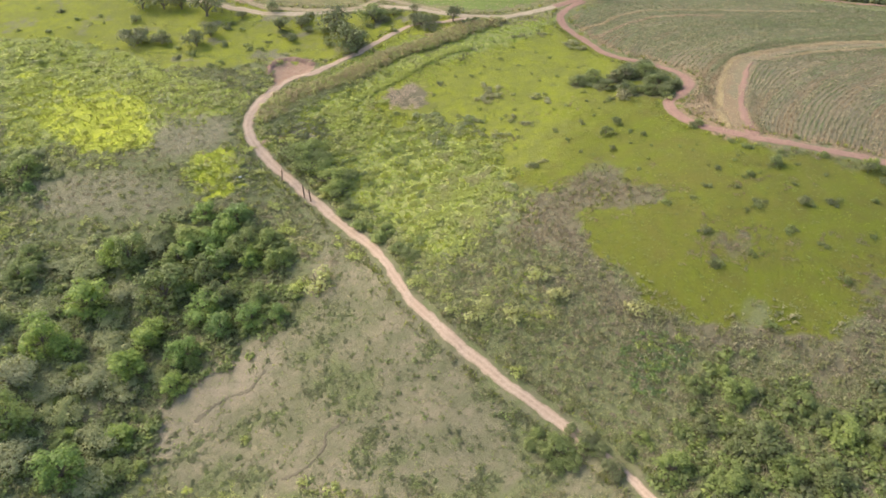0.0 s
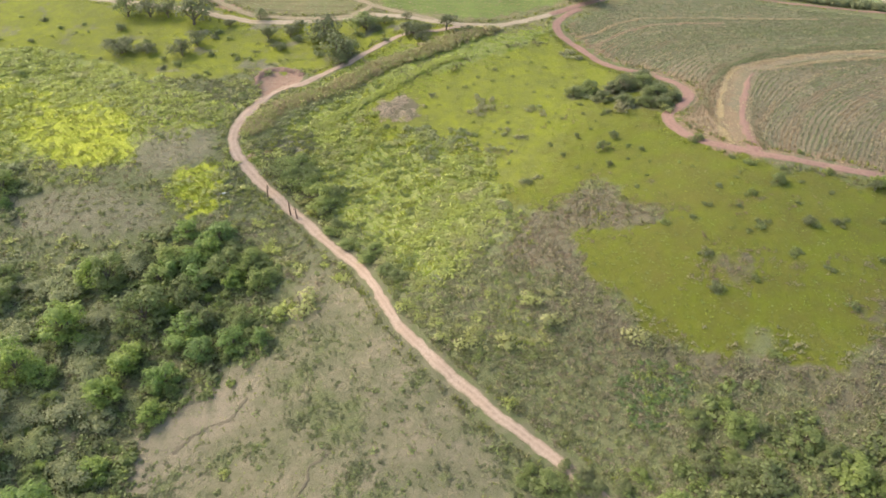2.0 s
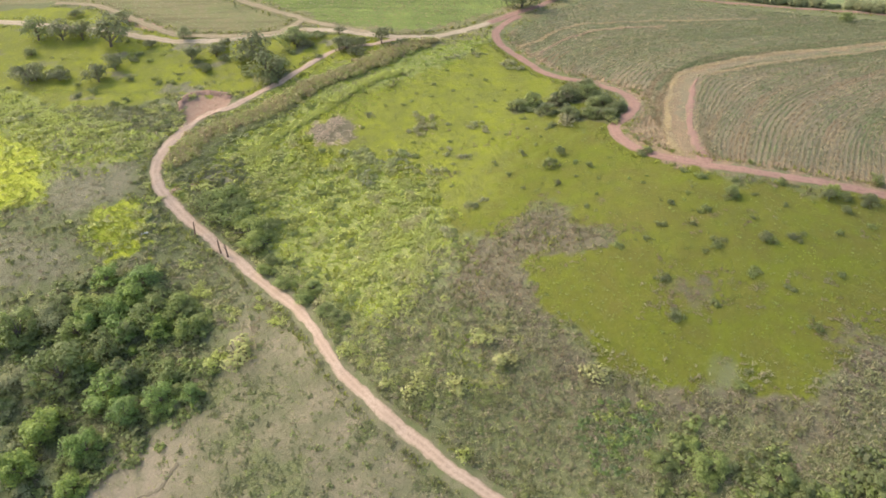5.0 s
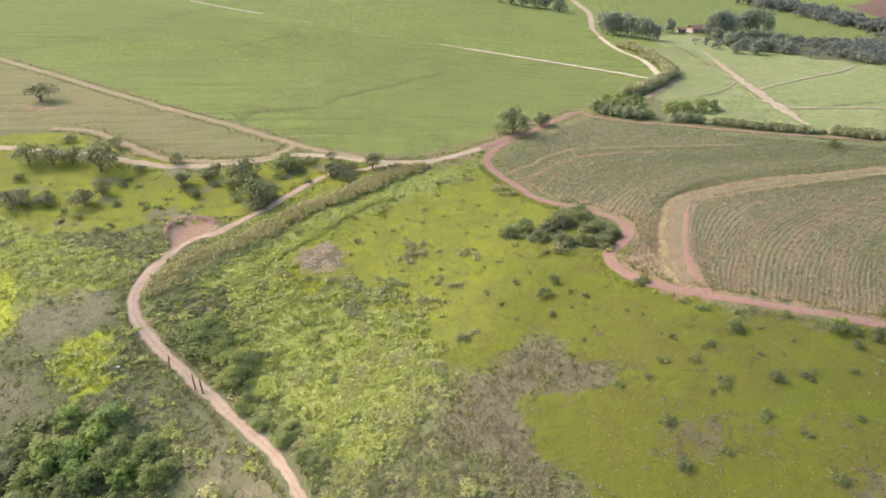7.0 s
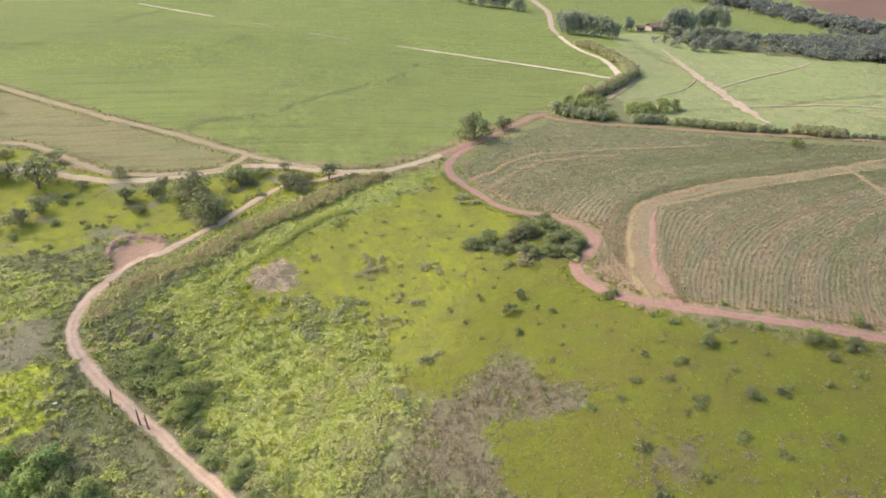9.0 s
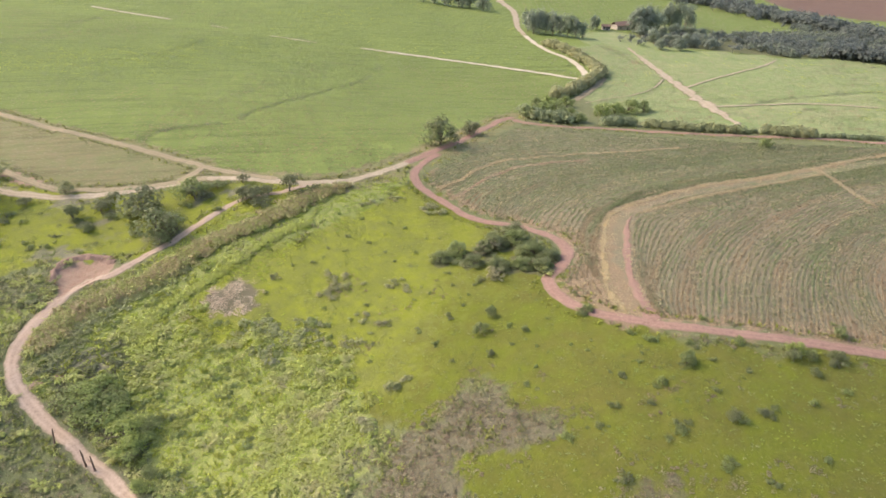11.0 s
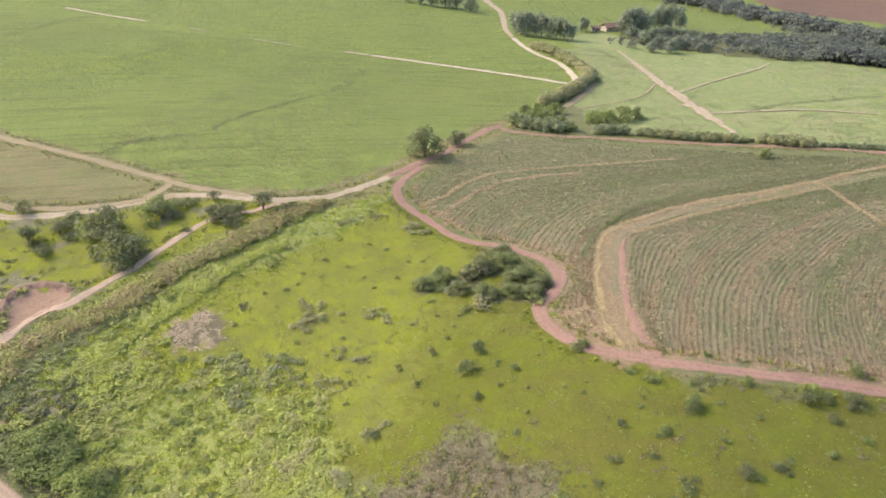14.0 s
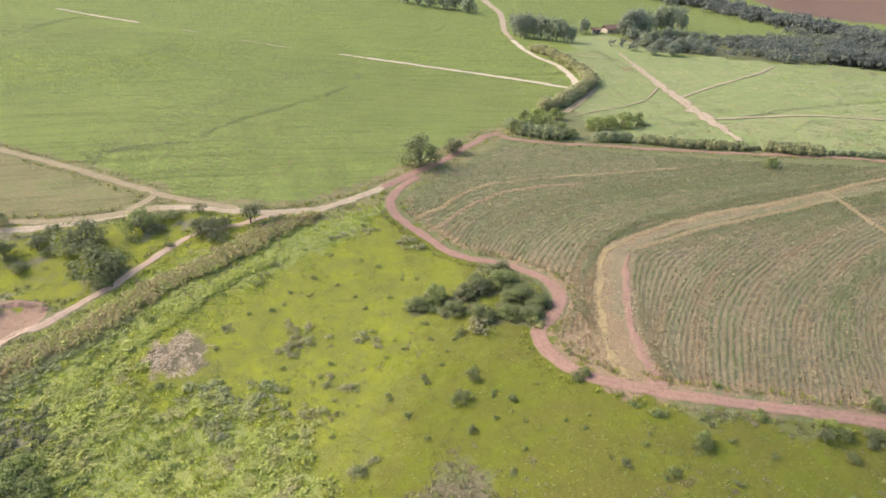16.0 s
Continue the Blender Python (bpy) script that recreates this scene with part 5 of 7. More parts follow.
def plant_maker(name, kind, seeds, tint, label, category, leaf_mat, trunk="trunk"):
    """Gives a function that places one plant; each variant is built once, later ones are copies."""
    protos = {}

    def place(x, y, width, group, tall=1.0, k=None, note=""):
        k = R.choice(seeds) if k is None else k
        m = Matrix.LocRotScale((x, y, gz(x, y) - 0.02 * width), Euler((0, 0, R.uniform(0, 6.28))), (width, width, width * tall))
        if k in protos:
            ps = protos[k].scale
            ob = copy_thing(protos[k], m @ Matrix.Diagonal((1 / ps.x, 1 / ps.y, 1 / ps.z, 1)))
        else:
            r = np.random.RandomState(k)
            (v, f), wood = tree_meshes(r, kind) if kind != "shrub" else (shrub_template(r, 210, 0.065, 0.7, 0.5), merged([tube([(0, 0, -0.05), (0.1 * np.cos(a), 0.1 * np.sin(a), 0.2), (0.3 * np.cos(a), 0.3 * np.sin(a), 0.45)], [0.02, 0.015, 0.006], 5) for a in (0.3, 2.2, 4.1, 5.4)]))
            ob = new(name)
            ob.empty_display_size = 0.3
            part(trunk, mesh_of(trunk, *wood, BARK, smooth_shade=True), ob)
            part("crown", mesh_of("crown", v, f, leaf_mat, np.full(len(v), tint + r.uniform(-0.12, 0.12))), ob)
            ob.matrix_basis = m
            tagged(ob, label, category)
            protos[k] = ob
            return tagged(ob, group=group)
        return tagged(ob, note or label, category, group)

    return place


round_tree = plant_maker("tree", "round", (11, 12, 13, 14, 15, 16, 17, 18), 0.66, "broad green tree with a dense uneven crown", "tree", TREE_LEAF)
dark_tree = plant_maker("tree", "round", (21, 22, 23), 0.6, "dull green tree with a dense rounded crown", "tree", MUTED_LEAF)
savanna_tree = plant_maker("tree", "spreading", (31, 32, 33, 34, 35), 0.06, "grey-green spreading tree on a short trunk in pasture", "tree", MUTED_LEAF)
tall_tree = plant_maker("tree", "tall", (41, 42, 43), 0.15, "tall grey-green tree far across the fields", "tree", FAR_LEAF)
dark_shrub = plant_maker("shrub", "shrub", (51, 52, 53, 54, 55, 56), 0.32, "low dull green shrub in the meadow", "shrub", MUTED_LEAF, "stems")
grey_shrub = plant_maker("shrub", "shrub", (56, 57, 58, 59), 0.45, "grey-green bush in a loose meadow clump", "shrub", GREY_LEAF, "stems")
olive_tree = plant_maker("tree", "feathery", (71, 72, 73, 74), 0.4, "pale olive tree with a thin feathery crown", "tree", OLIVE_LEAF)
path_tree = plant_maker("tree", "feathery", (75, 76, 77), 0.62, "low feathery dull green tree beside the dirt path", "tree", MUTED_LEAF)
slope_tree = plant_maker("tree", "round", (26, 27, 28), 0.3, "dull olive tree on the lower slope", "tree", MUTED_LEAF)
thin_tree = plant_maker("tree", "feathery", (78, 79), 0.15, "small thin-crowned dull tree standing in the meadow", "tree", MUTED_LEAF)
open_tree = plant_maker("tree", "feathery", (80, 81, 82), 0.1, "thin-crowned grey-green tree standing in pasture", "tree", MUTED_LEAF)
lone_tree = plant_maker("tree", "round", (24, 25), -0.1, "lone dark tree beside a field track", "tree", MUTED_LEAF)
twig_shrub = plant_maker("shrub", "shrub", (64, 65), 0.9, "grey-mauve twiggy bush in the meadow edge clump", "shrub", TWIG_LEAF, "stems")
yellow_shrub = plant_maker("shrub", "shrub", (61, 62, 63), 0.55, "rounded pale yellow-green shrub among grey scrub", "shrub", PALE_LEAF, "stems")

for x, y, w in TREES_PASTURE:
    (savanna_tree if R.rand() < 0.6 else open_tree)(x, y, w * 1.1, "trees scattered over the pasture")
for x, y, w in PASTURE_MORE:
    (savanna_tree if R.rand() < 0.5 else open_tree)(x, y, w * 0.9, "trees scattered over the pasture", 0.85, note="grey-green tree with a loose crown in pasture")
for (x, y, w), make in zip(TREES_LONE, (savanna_tree, lone_tree, lone_tree)):
    make(x, y, w * 1.25, "lone trees at the field edges", 0.8, note="lone dark tree beside a field track")
for x, y, w in TREES_CLUMP:
    for k in range(2):
        (olive_tree if k and R.rand() < 0.6 else slope_tree)(x + 1.3 * k * R.normal(), y + 1.1 * k * R.normal(), w * (1.1 - 0.4 * k), "clump of trees on the meadow edge", 0.62, note="low dull green tree in a ragged clump on the meadow edge")
    if 45 <= x <= 54:
        twig_shrub(x + R.normal(0, 1.5), y - 1.5 + R.normal(0, 1.5), w * 0.95, "clump of trees on the meadow edge", 0.95)
yellow_shrub(57.5, 163.5, 3.4, "clump of trees on the meadow edge", 0.8, note="bright green bush at the meadow edge clump")
for x, y, w in TREES_GULLY + TREES_GULLY_B:
    west = x < -60 or (x < -50 and y < 96)
    (olive_tree if west and R.rand() < 0.6 else dark_tree if R.rand() < 0.35 else round_tree)(x + R.normal(0, 1.3), y + R.normal(0, 1.3), w * R.uniform(0.75, 1.2), "trees of the gully wood", R.uniform(0.6, 1.1))
    (olive_tree if west and R.rand() < 0.5 else dark_tree if R.rand() < 0.5 else round_tree)(x + R.normal(0, w * 0.5), y + R.normal(0, w * 0.5), w * R.uniform(0.3, 0.6), "trees of the gully wood", R.uniform(0.5, 1.0))
for x, y, w in SE_CROWNS:
    (slope_tree if R.rand() < 0.4 else dark_tree)(x, y, w, "trees on the lower slope", R.uniform(0.6, 0.85))
    for _ in range(2):
        (slope_tree if R.rand() < 0.4 else dark_tree)(x + R.normal(0, w * 0.6), y + R.normal(0, w * 0.45), w * R.uniform(0.3, 0.55), "trees on the lower slope", R.uniform(0.6, 0.9))
for x, y, w in TREE_ROUND:
    path_tree(x + 2.4, y + 2.2, w * 1.15, "trees beside the dirt path", 0.8)
for x, y, w in HEDGE_TREES:
    dark_tree(x, y, w, "trees by the hedge road", 0.8)
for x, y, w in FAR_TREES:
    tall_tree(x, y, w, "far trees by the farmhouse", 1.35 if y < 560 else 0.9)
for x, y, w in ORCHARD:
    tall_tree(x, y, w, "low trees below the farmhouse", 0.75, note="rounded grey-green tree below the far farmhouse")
for x, y, w in BUSH_MEADOW + BUSH_MEADOW_B + BUSH_NEAR:
    if 1.8 < w < 3.2 and R.rand() < 0.4:
        thin_tree(x, y, w * 1.15, "thin trees on the meadow", R.uniform(0.9, 1.2))
        continue
    dark_shrub(x, y, w * (0.85 if w < 2.4 else 0.6), "shrubs dotted over the meadow", R.uniform(0.5, 0.9))
    if w >= 2.4:
        for _ in range(2):
            dark_shrub(x + R.normal(0, w * 0.35), y + R.normal(0, w * 0.25), w * R.uniform(0.25, 0.5), "shrubs dotted over the meadow", R.uniform(0.45, 0.8))
for x, y, w in MEADOW_DOTS:
    dark_shrub(x, y, w, "shrubs dotted over the meadow", R.uniform(0.6, 0.9))
for x, y, w in MEADOW_TREES:
    thin_tree(x, y, w * 1.1, "thin trees on the meadow", 1.7)
for x, y, w in SHRUBS_WEST:
    for make in (dark_tree, olive_tree):
        make(x + R.normal(0, w * 0.25), y + R.normal(0, w * 0.2), w * R.uniform(0.5, 0.8), "bushes west of the path", 0.6, note="rounded grey-green bush among pale scrub")
for x, y, w in BUSH_BIG:
    for _ in range(7):
        grey_shrub(x + R.normal(0, w * 0.36), y + R.normal(0, w * 0.24), w * R.uniform(0.22, 0.5), "larger bushes on the meadow", 0.7, note="grey-green bush in a loose meadow clump")
for x, y, w in PATH_TREES:
    slope_tree(x, y, w * 0.85, "trees beside the dirt path", 0.55, note="bushy dull green tree overhanging the dirt path")
for x, y, w in [p for p in TREES_WEST if p[0] < -38 and inside(YELLOW_B, p[0], p[1]) < -2.5]:
    (round_tree if R.rand() < 0.5 else dark_tree)(x, y, w, "trees of the gully wood", R.uniform(0.5, 0.8))
for x, y, w in GULLY_EDGE:
    (round_tree if R.rand() < 0.5 else dark_tree)(x, y, w * R.uniform(0.9, 1.2), "trees of the gully wood", R.uniform(0.55, 0.8))
for x, y, w in PATH_BUSHES:
    slope_tree(x, y, w, "trees beside the dirt path", 0.55, note="bushy dull green shrub overhanging the dirt path")
for x, y, w in PATH_SHRUBS:
    dark_tree(x, y, w, "trees beside the dirt path", 0.5, note="low dull green tree below the dirt path bank")
for x, y, w in PASTURE_BUSH + PASTURE_DOTS:
    dark_shrub(x, y, w, "bushes in the pasture", R.uniform(0.6, 0.9), note="small grey-green bush in the pasture")
for x, y, w in BUSH_YELLOW:
    yellow_shrub(x, y, w, "yellow-green shrubs in the scrub", 0.8)

# ---- plants: cover ----
def sample(n, x0, x1, y0, y1, seed):
    r = np.random.RandomState(seed)
    return r.uniform(x0, x1, n), r.uniform(y0, y1, n), r


roads = [(PATH, 1.9), (FARM_ROAD, 2.4), (RED_ROAD, 2.5), (HEDGE_ROAD, 2.6), (LEFT_TRACK, 2.0), (LOW_TRACK, 1.8), (LEFT_TRACK_JOIN, 1.6)]


def clear(x, y):
    ok = (inside(QUARRY, x, y) < 0) & (y > 42 + 6 * wobble(x, y, 18, 90))
    for line, w in roads:
        ok &= off_line(curve(line, 3.0), x, y) > w
    return ok


# scrub between the path, the meadow and the gully
def zones_at(wx, wy, **polys):
    return {k: inside(p, wx, wy) > 0 for k, p in polys.items()}


def mosaic(x, y):
    """Patches of the lush ground: -1 grass, 0 green shrubs, 1 pale shrubs."""
    g = np.zeros(len(x))
    for tx, ty, tw in PALE_CLUMPS + PALE_CLUMPS_WEST:
        g = np.maximum(g, np.exp(-((x - tx) ** 2 + (y - ty) ** 2) / (0.4 * tw * tw)))
    for zone in (PALE_ZONE, PALE_STREAK):
        g = np.maximum(g, 0.75 * smooth(-2.0, 1.0, inside(zone, x, y)))
    g = np.maximum(g, (0.5 + 0.4 * wobble(x, y, 12, 51)) * smooth(-2.0, 1.0, inside(PALE_WEST, x, y)))
    g = np.where(inside(OLIVE_PATCH, x, y) > 0, 0, g) + 0.22 * wobble(x, y, 5, 49)
    return np.where(g > 0.4, 1, np.where(wobble(x, y, 12, 47) + 0.5 * wobble(x, y, 4, 50) < 0.45, -1, 0))


x, y, r = sample(36500, -130, 100, 34, 232, 71)
keep = clear(x, y)
x, y = x[keep], y[keep]
wx, wy = x + 2.5 * wobble(x, y, 9, 41) + r.normal(0, 0.8, len(x)), y + 2.5 * wobble(x, y, 9, 42) + r.normal(0, 0.8, len(x))
zone = zones_at(wx, wy, meadow=MEADOW, lush=LUSH, dry=DRY, bare=BARE_L, ya=YELLOW_A, yb=YELLOW_B, past=PASTURE, ga=GREY_A, gb=GREY_B, gs=GREYSCRUB_A, gc=GREY_C, gd=GREY_D, field=RIGHT_FIELD, dump=DUMP, wedge=WEDGE, left=LEFT_FIELD, lb=LUSH_B, vg=VERGE, ge=GREY_E, pw=PALE_WEST, gse=GREEN_SE)
gully = np.zeros(len(x), bool)
for tx, ty, tw in TREES_GULLY + TREES_GULLY_B:
    gully |= np.hypot(wx - tx, wy - ty) < tw * 0.9
patchy = np.clip(0.5 + 0.5 * wobble(x, y, 22, 43), 0, 1)
kind = mosaic(x, y)
chance, size, tint = 0.55 + 0.35 * patchy, r.uniform(0.5, 1.4, len(x)), 0.22 + 0.4 * patchy + r.uniform(-0.12, 0.15, len(x)) 
slope = (x > -4) & (y < 114)
tint[slope] = 0.06 + 0.2 * patchy[slope] + r.uniform(-0.06, 0.14, slope.sum())
for k, (c, lo, hi, t0, t1) in dict(
        meadow=(0.04, 0.25, 0.65, 0.35, 0.7), lush=(0.8, 0.7, 1.9, 0.5, 0.8), gs=(0.06, 0.4, 0.9, 0.0, 0.2), lb=(0.7, 0.6, 1.2, 0.7, 0.95), dry=(0.5, 0.25, 0.8, 0.25, 0.6), bare=(0.4, 0.25, 0.7, 0.2, 0.6), ya=(0.75, 0.7, 1.7, 0.65, 0.95),
        yb=(0.8, 0.5, 1.2, 0.7, 1.0), past=(0.08, 0.4, 1.2, 0.3, 0.5), ga=(0.3, 0.4, 1.0, 0.1, 0.4), gb=(0.4, 0.4, 1.3, 0.2, 0.55),
        gc=(0.2, 0.4, 1.0, 0.1, 0.35), gd=(0.4, 0.4, 1.1, 0.05, 0.3), dump=(0, 1, 1, 0, 0), pw=(0.6, 0.7, 1.7, 0.45, 0.8), gse=(0.95, 0.5, 1.1, 0.72, 0.95), field=(0, 1, 1, 0, 0), wedge=(0, 1, 1, 0, 0), left=(0, 1, 1, 0, 0), vg=(0.12, 0.4, 1.1, 0.45, 0.8), ge=(0.35, 0.4, 1.1, 0.1, 0.45)).items():
    z = zone[k]
    chance[z], size[z], tint[z] = c, r.uniform(lo, hi, z.sum()), r.uniform(t0, t1, z.sum())
shade = np.zeros(len(x), bool)
for tx, ty, tw in SE_CROWNS:
    shade |= np.hypot(wx - tx, wy - ty) < tw * 0.8
z = wood = gully | (shade & ~zone["dry"]) | zone["gse"]
chance[z], size[z], tint[z] = 0.8, r.uniform(0.8, 2.6, z.sum()), r.uniform(0.28, 0.58, z.sum())
rich = (zone["lush"] | zone["ya"] | zone["pw"]) & ~gully
chance[rich] *= np.where(kind[rich] < 0, 0.13, np.where(kind[rich] > 0, 0.35, 0.8))
clump = smooth(-0.3, 0.8, wobble(x, y, 9, 44) + 0.5 * wobble(x, y, 3.5, 45))
chance *= np.where(zone["bare"] | zone["past"] | (zone["meadow"] & ~zone["lush"]), 0.15 + 1.7 * clump**2, 0.6 + 0.6 * clump)
z = zone["dry"] & ~zone["bare"]
green = np.zeros(len(x))
for tx, ty, tw in DRY_CLUMPS:
    green = np.maximum(green, np.exp(-((x - tx) ** 2 + (y - ty) ** 2) / (0.5 * tw * tw)))
z &= ~gully
chance[z] = 0.03
tint[z] = r.uniform(0.3, 0.5, z.sum())
chance[(y > 222) | (x > 80)] *= 0.2
taken = r.rand(len(x)) < chance * np.where(slope & ~wood, 0.55, 1.0)
west = (x < -60) & (r.rand(len(x)) < 0.6)
keep = taken & wood & west
scattered("west_understorey", SHRUBS, x[keep], y[keep], size[keep], r.uniform(0.0, 0.9, keep.sum()), OLIVE_LEAF, "pale olive understorey between thin trees", "scrub", 70, stretch=r.uniform(0.45, 0.8, keep.sum()))
keep = taken & wood & ~west
scattered("understorey", SHRUBS, x[keep], y[keep], size[keep] * np.where(zone["gse"][keep], 0.6, 1.2), r.uniform(0.0, 0.75, keep.sum()) + 0.5 * zone["gse"][keep], MUTED_LEAF, "dull green understorey between the trees", "scrub", 71, stretch=r.uniform(0.5, 0.95, keep.sum()))
keep = taken & ~wood
scattered("scrub", SHRUBS, x[keep], y[keep], size[keep] * 1.15, tint[keep], SCRUB_LEAF, "dense mixed scrub in grey-green and yellow-green", "scrub", 72, stretch=0.5 * r.uniform(0.7, 1.3, keep.sum()))
keep = rich & (kind > 0) & (r.rand(len(x)) < np.where(zone["ya"] & ~zone["pw"], 0.4, 0.95))
keep |= ~rich & ~gully & ~zone["meadow"] & ~zone["dry"] & ~zone["past"] & ~zone["field"] & ~zone["left"] & ~zone["wedge"] & ~zone["vg"] & (wobble(x, y, 15, 59) > -0.1) & (r.rand(len(x)) < 0.4) & (y < 200) & (x < -15) & ~zone["ga"] & ~zone["gb"]
keep |= ~rich & (inside(LUSH, x, y) > -9 * r.rand(len(x)) ** 2) & ~zone["meadow"] & (r.rand(len(x)) < 0.5)
# the raised tint in the west paints in strong sun
scattered("pale_scrub", SHRUBS[:3] + FEATHERS, x[keep], y[keep], r.uniform(0.9, 2.3, keep.sum()), (0.38 + 0.3 * wobble(x, y, 9, 52) + r.uniform(-0.2, 0.2, len(x)) + 0.2 * ((x < -60) & (y > 150)))[keep], PALE_LEAF, "pale grey-green rounded shrubs among lush growth", "scrub", 73, stretch=r.uniform(0.35, 0.62, keep.sum()))

keep = zone["dry"] & ~gully & (r.rand(len(x)) < np.maximum(1.2 * green, 0.3) * (0.35 + 0.75 * clump))
scattered("slope_weeds", SHRUBS[:3] + WEEDS, x[keep], y[keep], 0.4 + 1.1 * r.rand(keep.sum()) ** 1.6, r.uniform(-0.2, 0.5, keep.sum()), MUTED_LEAF, "dull green weeds clustered on the dry slope", "weeds", 75, stretch=r.uniform(0.4, 0.75, keep.sum()))

r = np.random.RandomState(76)
x = np.concatenate([tx + r.normal(0, 0.5 * tw, int(26 * tw)) for tx, ty, tw in DRY_CLUMPS])
y = np.concatenate([ty + r.normal(0, 0.4 * tw, int(26 * tw)) for tx, ty, tw in DRY_CLUMPS])
keep = clear(x, y) & (inside(DRY, x, y) > 0) & (wobble(x, y, 5, 78) > -0.4)
scattered("weed_clumps", SHRUBS[:3] + WEEDS, x[keep], y[keep], 0.35 + 0.8 * r.rand(keep.sum()) ** 1.5, r.uniform(-0.2, 0.55, keep.sum()), MUTED_LEAF, "loose clumps of green weeds on the dry slope", "weeds", 77, stretch=r.uniform(0.4, 0.75, keep.sum()))

x, y, r = sample(900, -20, 30, 130, 175, 61)
keep = (inside(BUSH_ROW, x + wobble(x, y, 5, 4), y + wobble(x, y, 5, 5)) > -0.6) & clear(x, y)
scattered("bush_row", SHRUBS, x[keep], y[keep], r.uniform(1.2, 2.4, keep.sum()), r.uniform(0.1, 0.9, keep.sum()), OLIVE_LEAF, "grey-green bushes along the top of the lush ground", "scrub", 62, stretch=r.uniform(0.5, 0.8, keep.sum()))

# loose pale and green bushes running down beside the path
x, y, r = sample(2600, -12, 30, 84, 125, 56)
keep = clear(x, y) & (inside(LOW_LUSH, x + 2 * wobble(x, y, 7, 4), y + 2 * wobble(x, y, 7, 5)) > -2) & (wobble(x, y, 6, 23) + 0.5 * wobble(x, y, 3, 24) > 0.12) & (inside(YELLOW_D, x, y) < 0)
pale = keep & (wobble(x, y, 9, 25) > 0.05)
scattered("loose_pale_bushes", SHRUBS[:3] + FEATHERS, x[pale], y[pale], r.uniform(0.6, 1.6, pale.sum()), r.uniform(0.2, 0.8, pale.sum()), PALE_LEAF, "loose pale green bushes beside the lower path", "scrub", 55, stretch=r.uniform(0.4, 0.7, pale.sum()))
keep &= ~pale
scattered("loose_green_bushes", SHRUBS, x[keep], y[keep], r.uniform(0.6, 1.6, keep.sum()), r.uniform(0.2, 0.95, keep.sum()), MUTED_LEAF, "loose dull green bushes beside the lower path", "scrub", 54, stretch=r.uniform(0.45, 0.75, keep.sum()))

# darker bushes in the hollows of the lush ground and along the path
x, y, r = sample(5200, -40, 20, 108, 185, 57)
hollow = wobble(x, y, 8, 21) + 0.6 * wobble(x, y, 3.5, 22) + 0.7 * smooth(7, 2, off_line(PATH_LINE[::2], x, y)) - 0.3 * smooth(135, 165, y)
keep = clear(x, y) & (inside(LUSH, x, y) > -3) & (hollow > 0.62) & (inside(PALE_ZONE, x, y) < 2) & (inside(DUMP, x, y) < 0)
scattered("hollow_bushes", SHRUBS, x[keep], y[keep], r.uniform(0.7, 1.9, keep.sum()), r.uniform(0.1, 0.95, keep.sum()), MUTED_LEAF, "dull green bushes in hollows of the lush ground", "scrub", 58, stretch=r.uniform(0.45, 0.75, keep.sum()))

x, y, r = sample(700, -46, -15, 150, 185, 66)
keep = (inside(OLIVE_PATCH, x + wobble(x, y, 5, 4), y + wobble(x, y, 5, 5)) > -0.6) & clear(x, y)
scattered("olive_scrub", SHRUBS, x[keep], y[keep], r.uniform(0.8, 1.8, keep.sum()), r.uniform(-0.2, 0.4, keep.sum()), MUTED_LEAF, "dull olive scrub beside the bend of the path", "scrub", 67, stretch=r.uniform(0.4, 0.7, keep.sum()))

# sparse pale tufts over the dry slope
x, y, r = sample(17000, -105, 35, 60, 172, 63)
keep = clear(x, y) & (np.maximum.reduce([inside(p, x, y) for p in (DRY, GREY_A, GREY_B, GREY_E)]) > -1) & (r.rand(len(x)) < 0.35 + 0.5 * smooth(-0.4, 0.8, wobble(x, y, 8, 64)))
scattered("slope_tufts", TUFTS, x[keep], y[keep], r.uniform(0.3, 0.75, keep.sum()), r.uniform(-0.1, 0.4, keep.sum()), GRASS_LEAF, "sparse dry grass tufts on open slopes", "grass", 65, stretch=r.uniform(0.5, 1.0, keep.sum()))

PLUMES = [blades(R, 8, 0.85, 0.085, 0.6, 0.5) for _ in range(8)]
x, y, r = sample(11000, -6, 78, 52, 116, 68)
wx, wy = x + 3 * wobble(x, y, 12, 41) + r.normal(0, 1.5, len(x)), y + 3 * wobble(x, y, 12, 42) + r.normal(0, 1.5, len(x))
keep = clear(x, y) & (inside(MEADOW, wx, wy) < 0.5) & (inside(DRY, wx, wy) < 0) & (inside(GREYSCRUB_A, wx, wy) < 0) & (inside(LUSH, wx, wy) < 0)
for tx, ty, tw in SE_CROWNS:
    keep &= np.hypot(x - tx, y - ty) > tw * 0.45
pale = smooth(-17, -7, inside(MEADOW, wx, wy))[keep]
scattered("plume_grass", PLUMES, x[keep], y[keep], 0.4 + 0.15 * pale + 0.7 * r.rand(keep.sum()) ** 1.5, 0.36 - 0.34 * pale + 0.3 * wobble(x[keep], y[keep], 13, 69) + r.uniform(-0.25, 0.25, keep.sum()), GREY_LEAF, "grey-green feathery grass over the lower slope", "grass", 69, stretch=r.uniform(0.5, 0.9, keep.sum()))

# a patch of fresh green shrubs on the lower slope
x, y, r = sample(420, 28, 46, 74, 92, 60)
keep = inside(GREEN_SE, x + wobble(x, y, 5, 4), y + wobble(x, y, 5, 5)) > -0.8
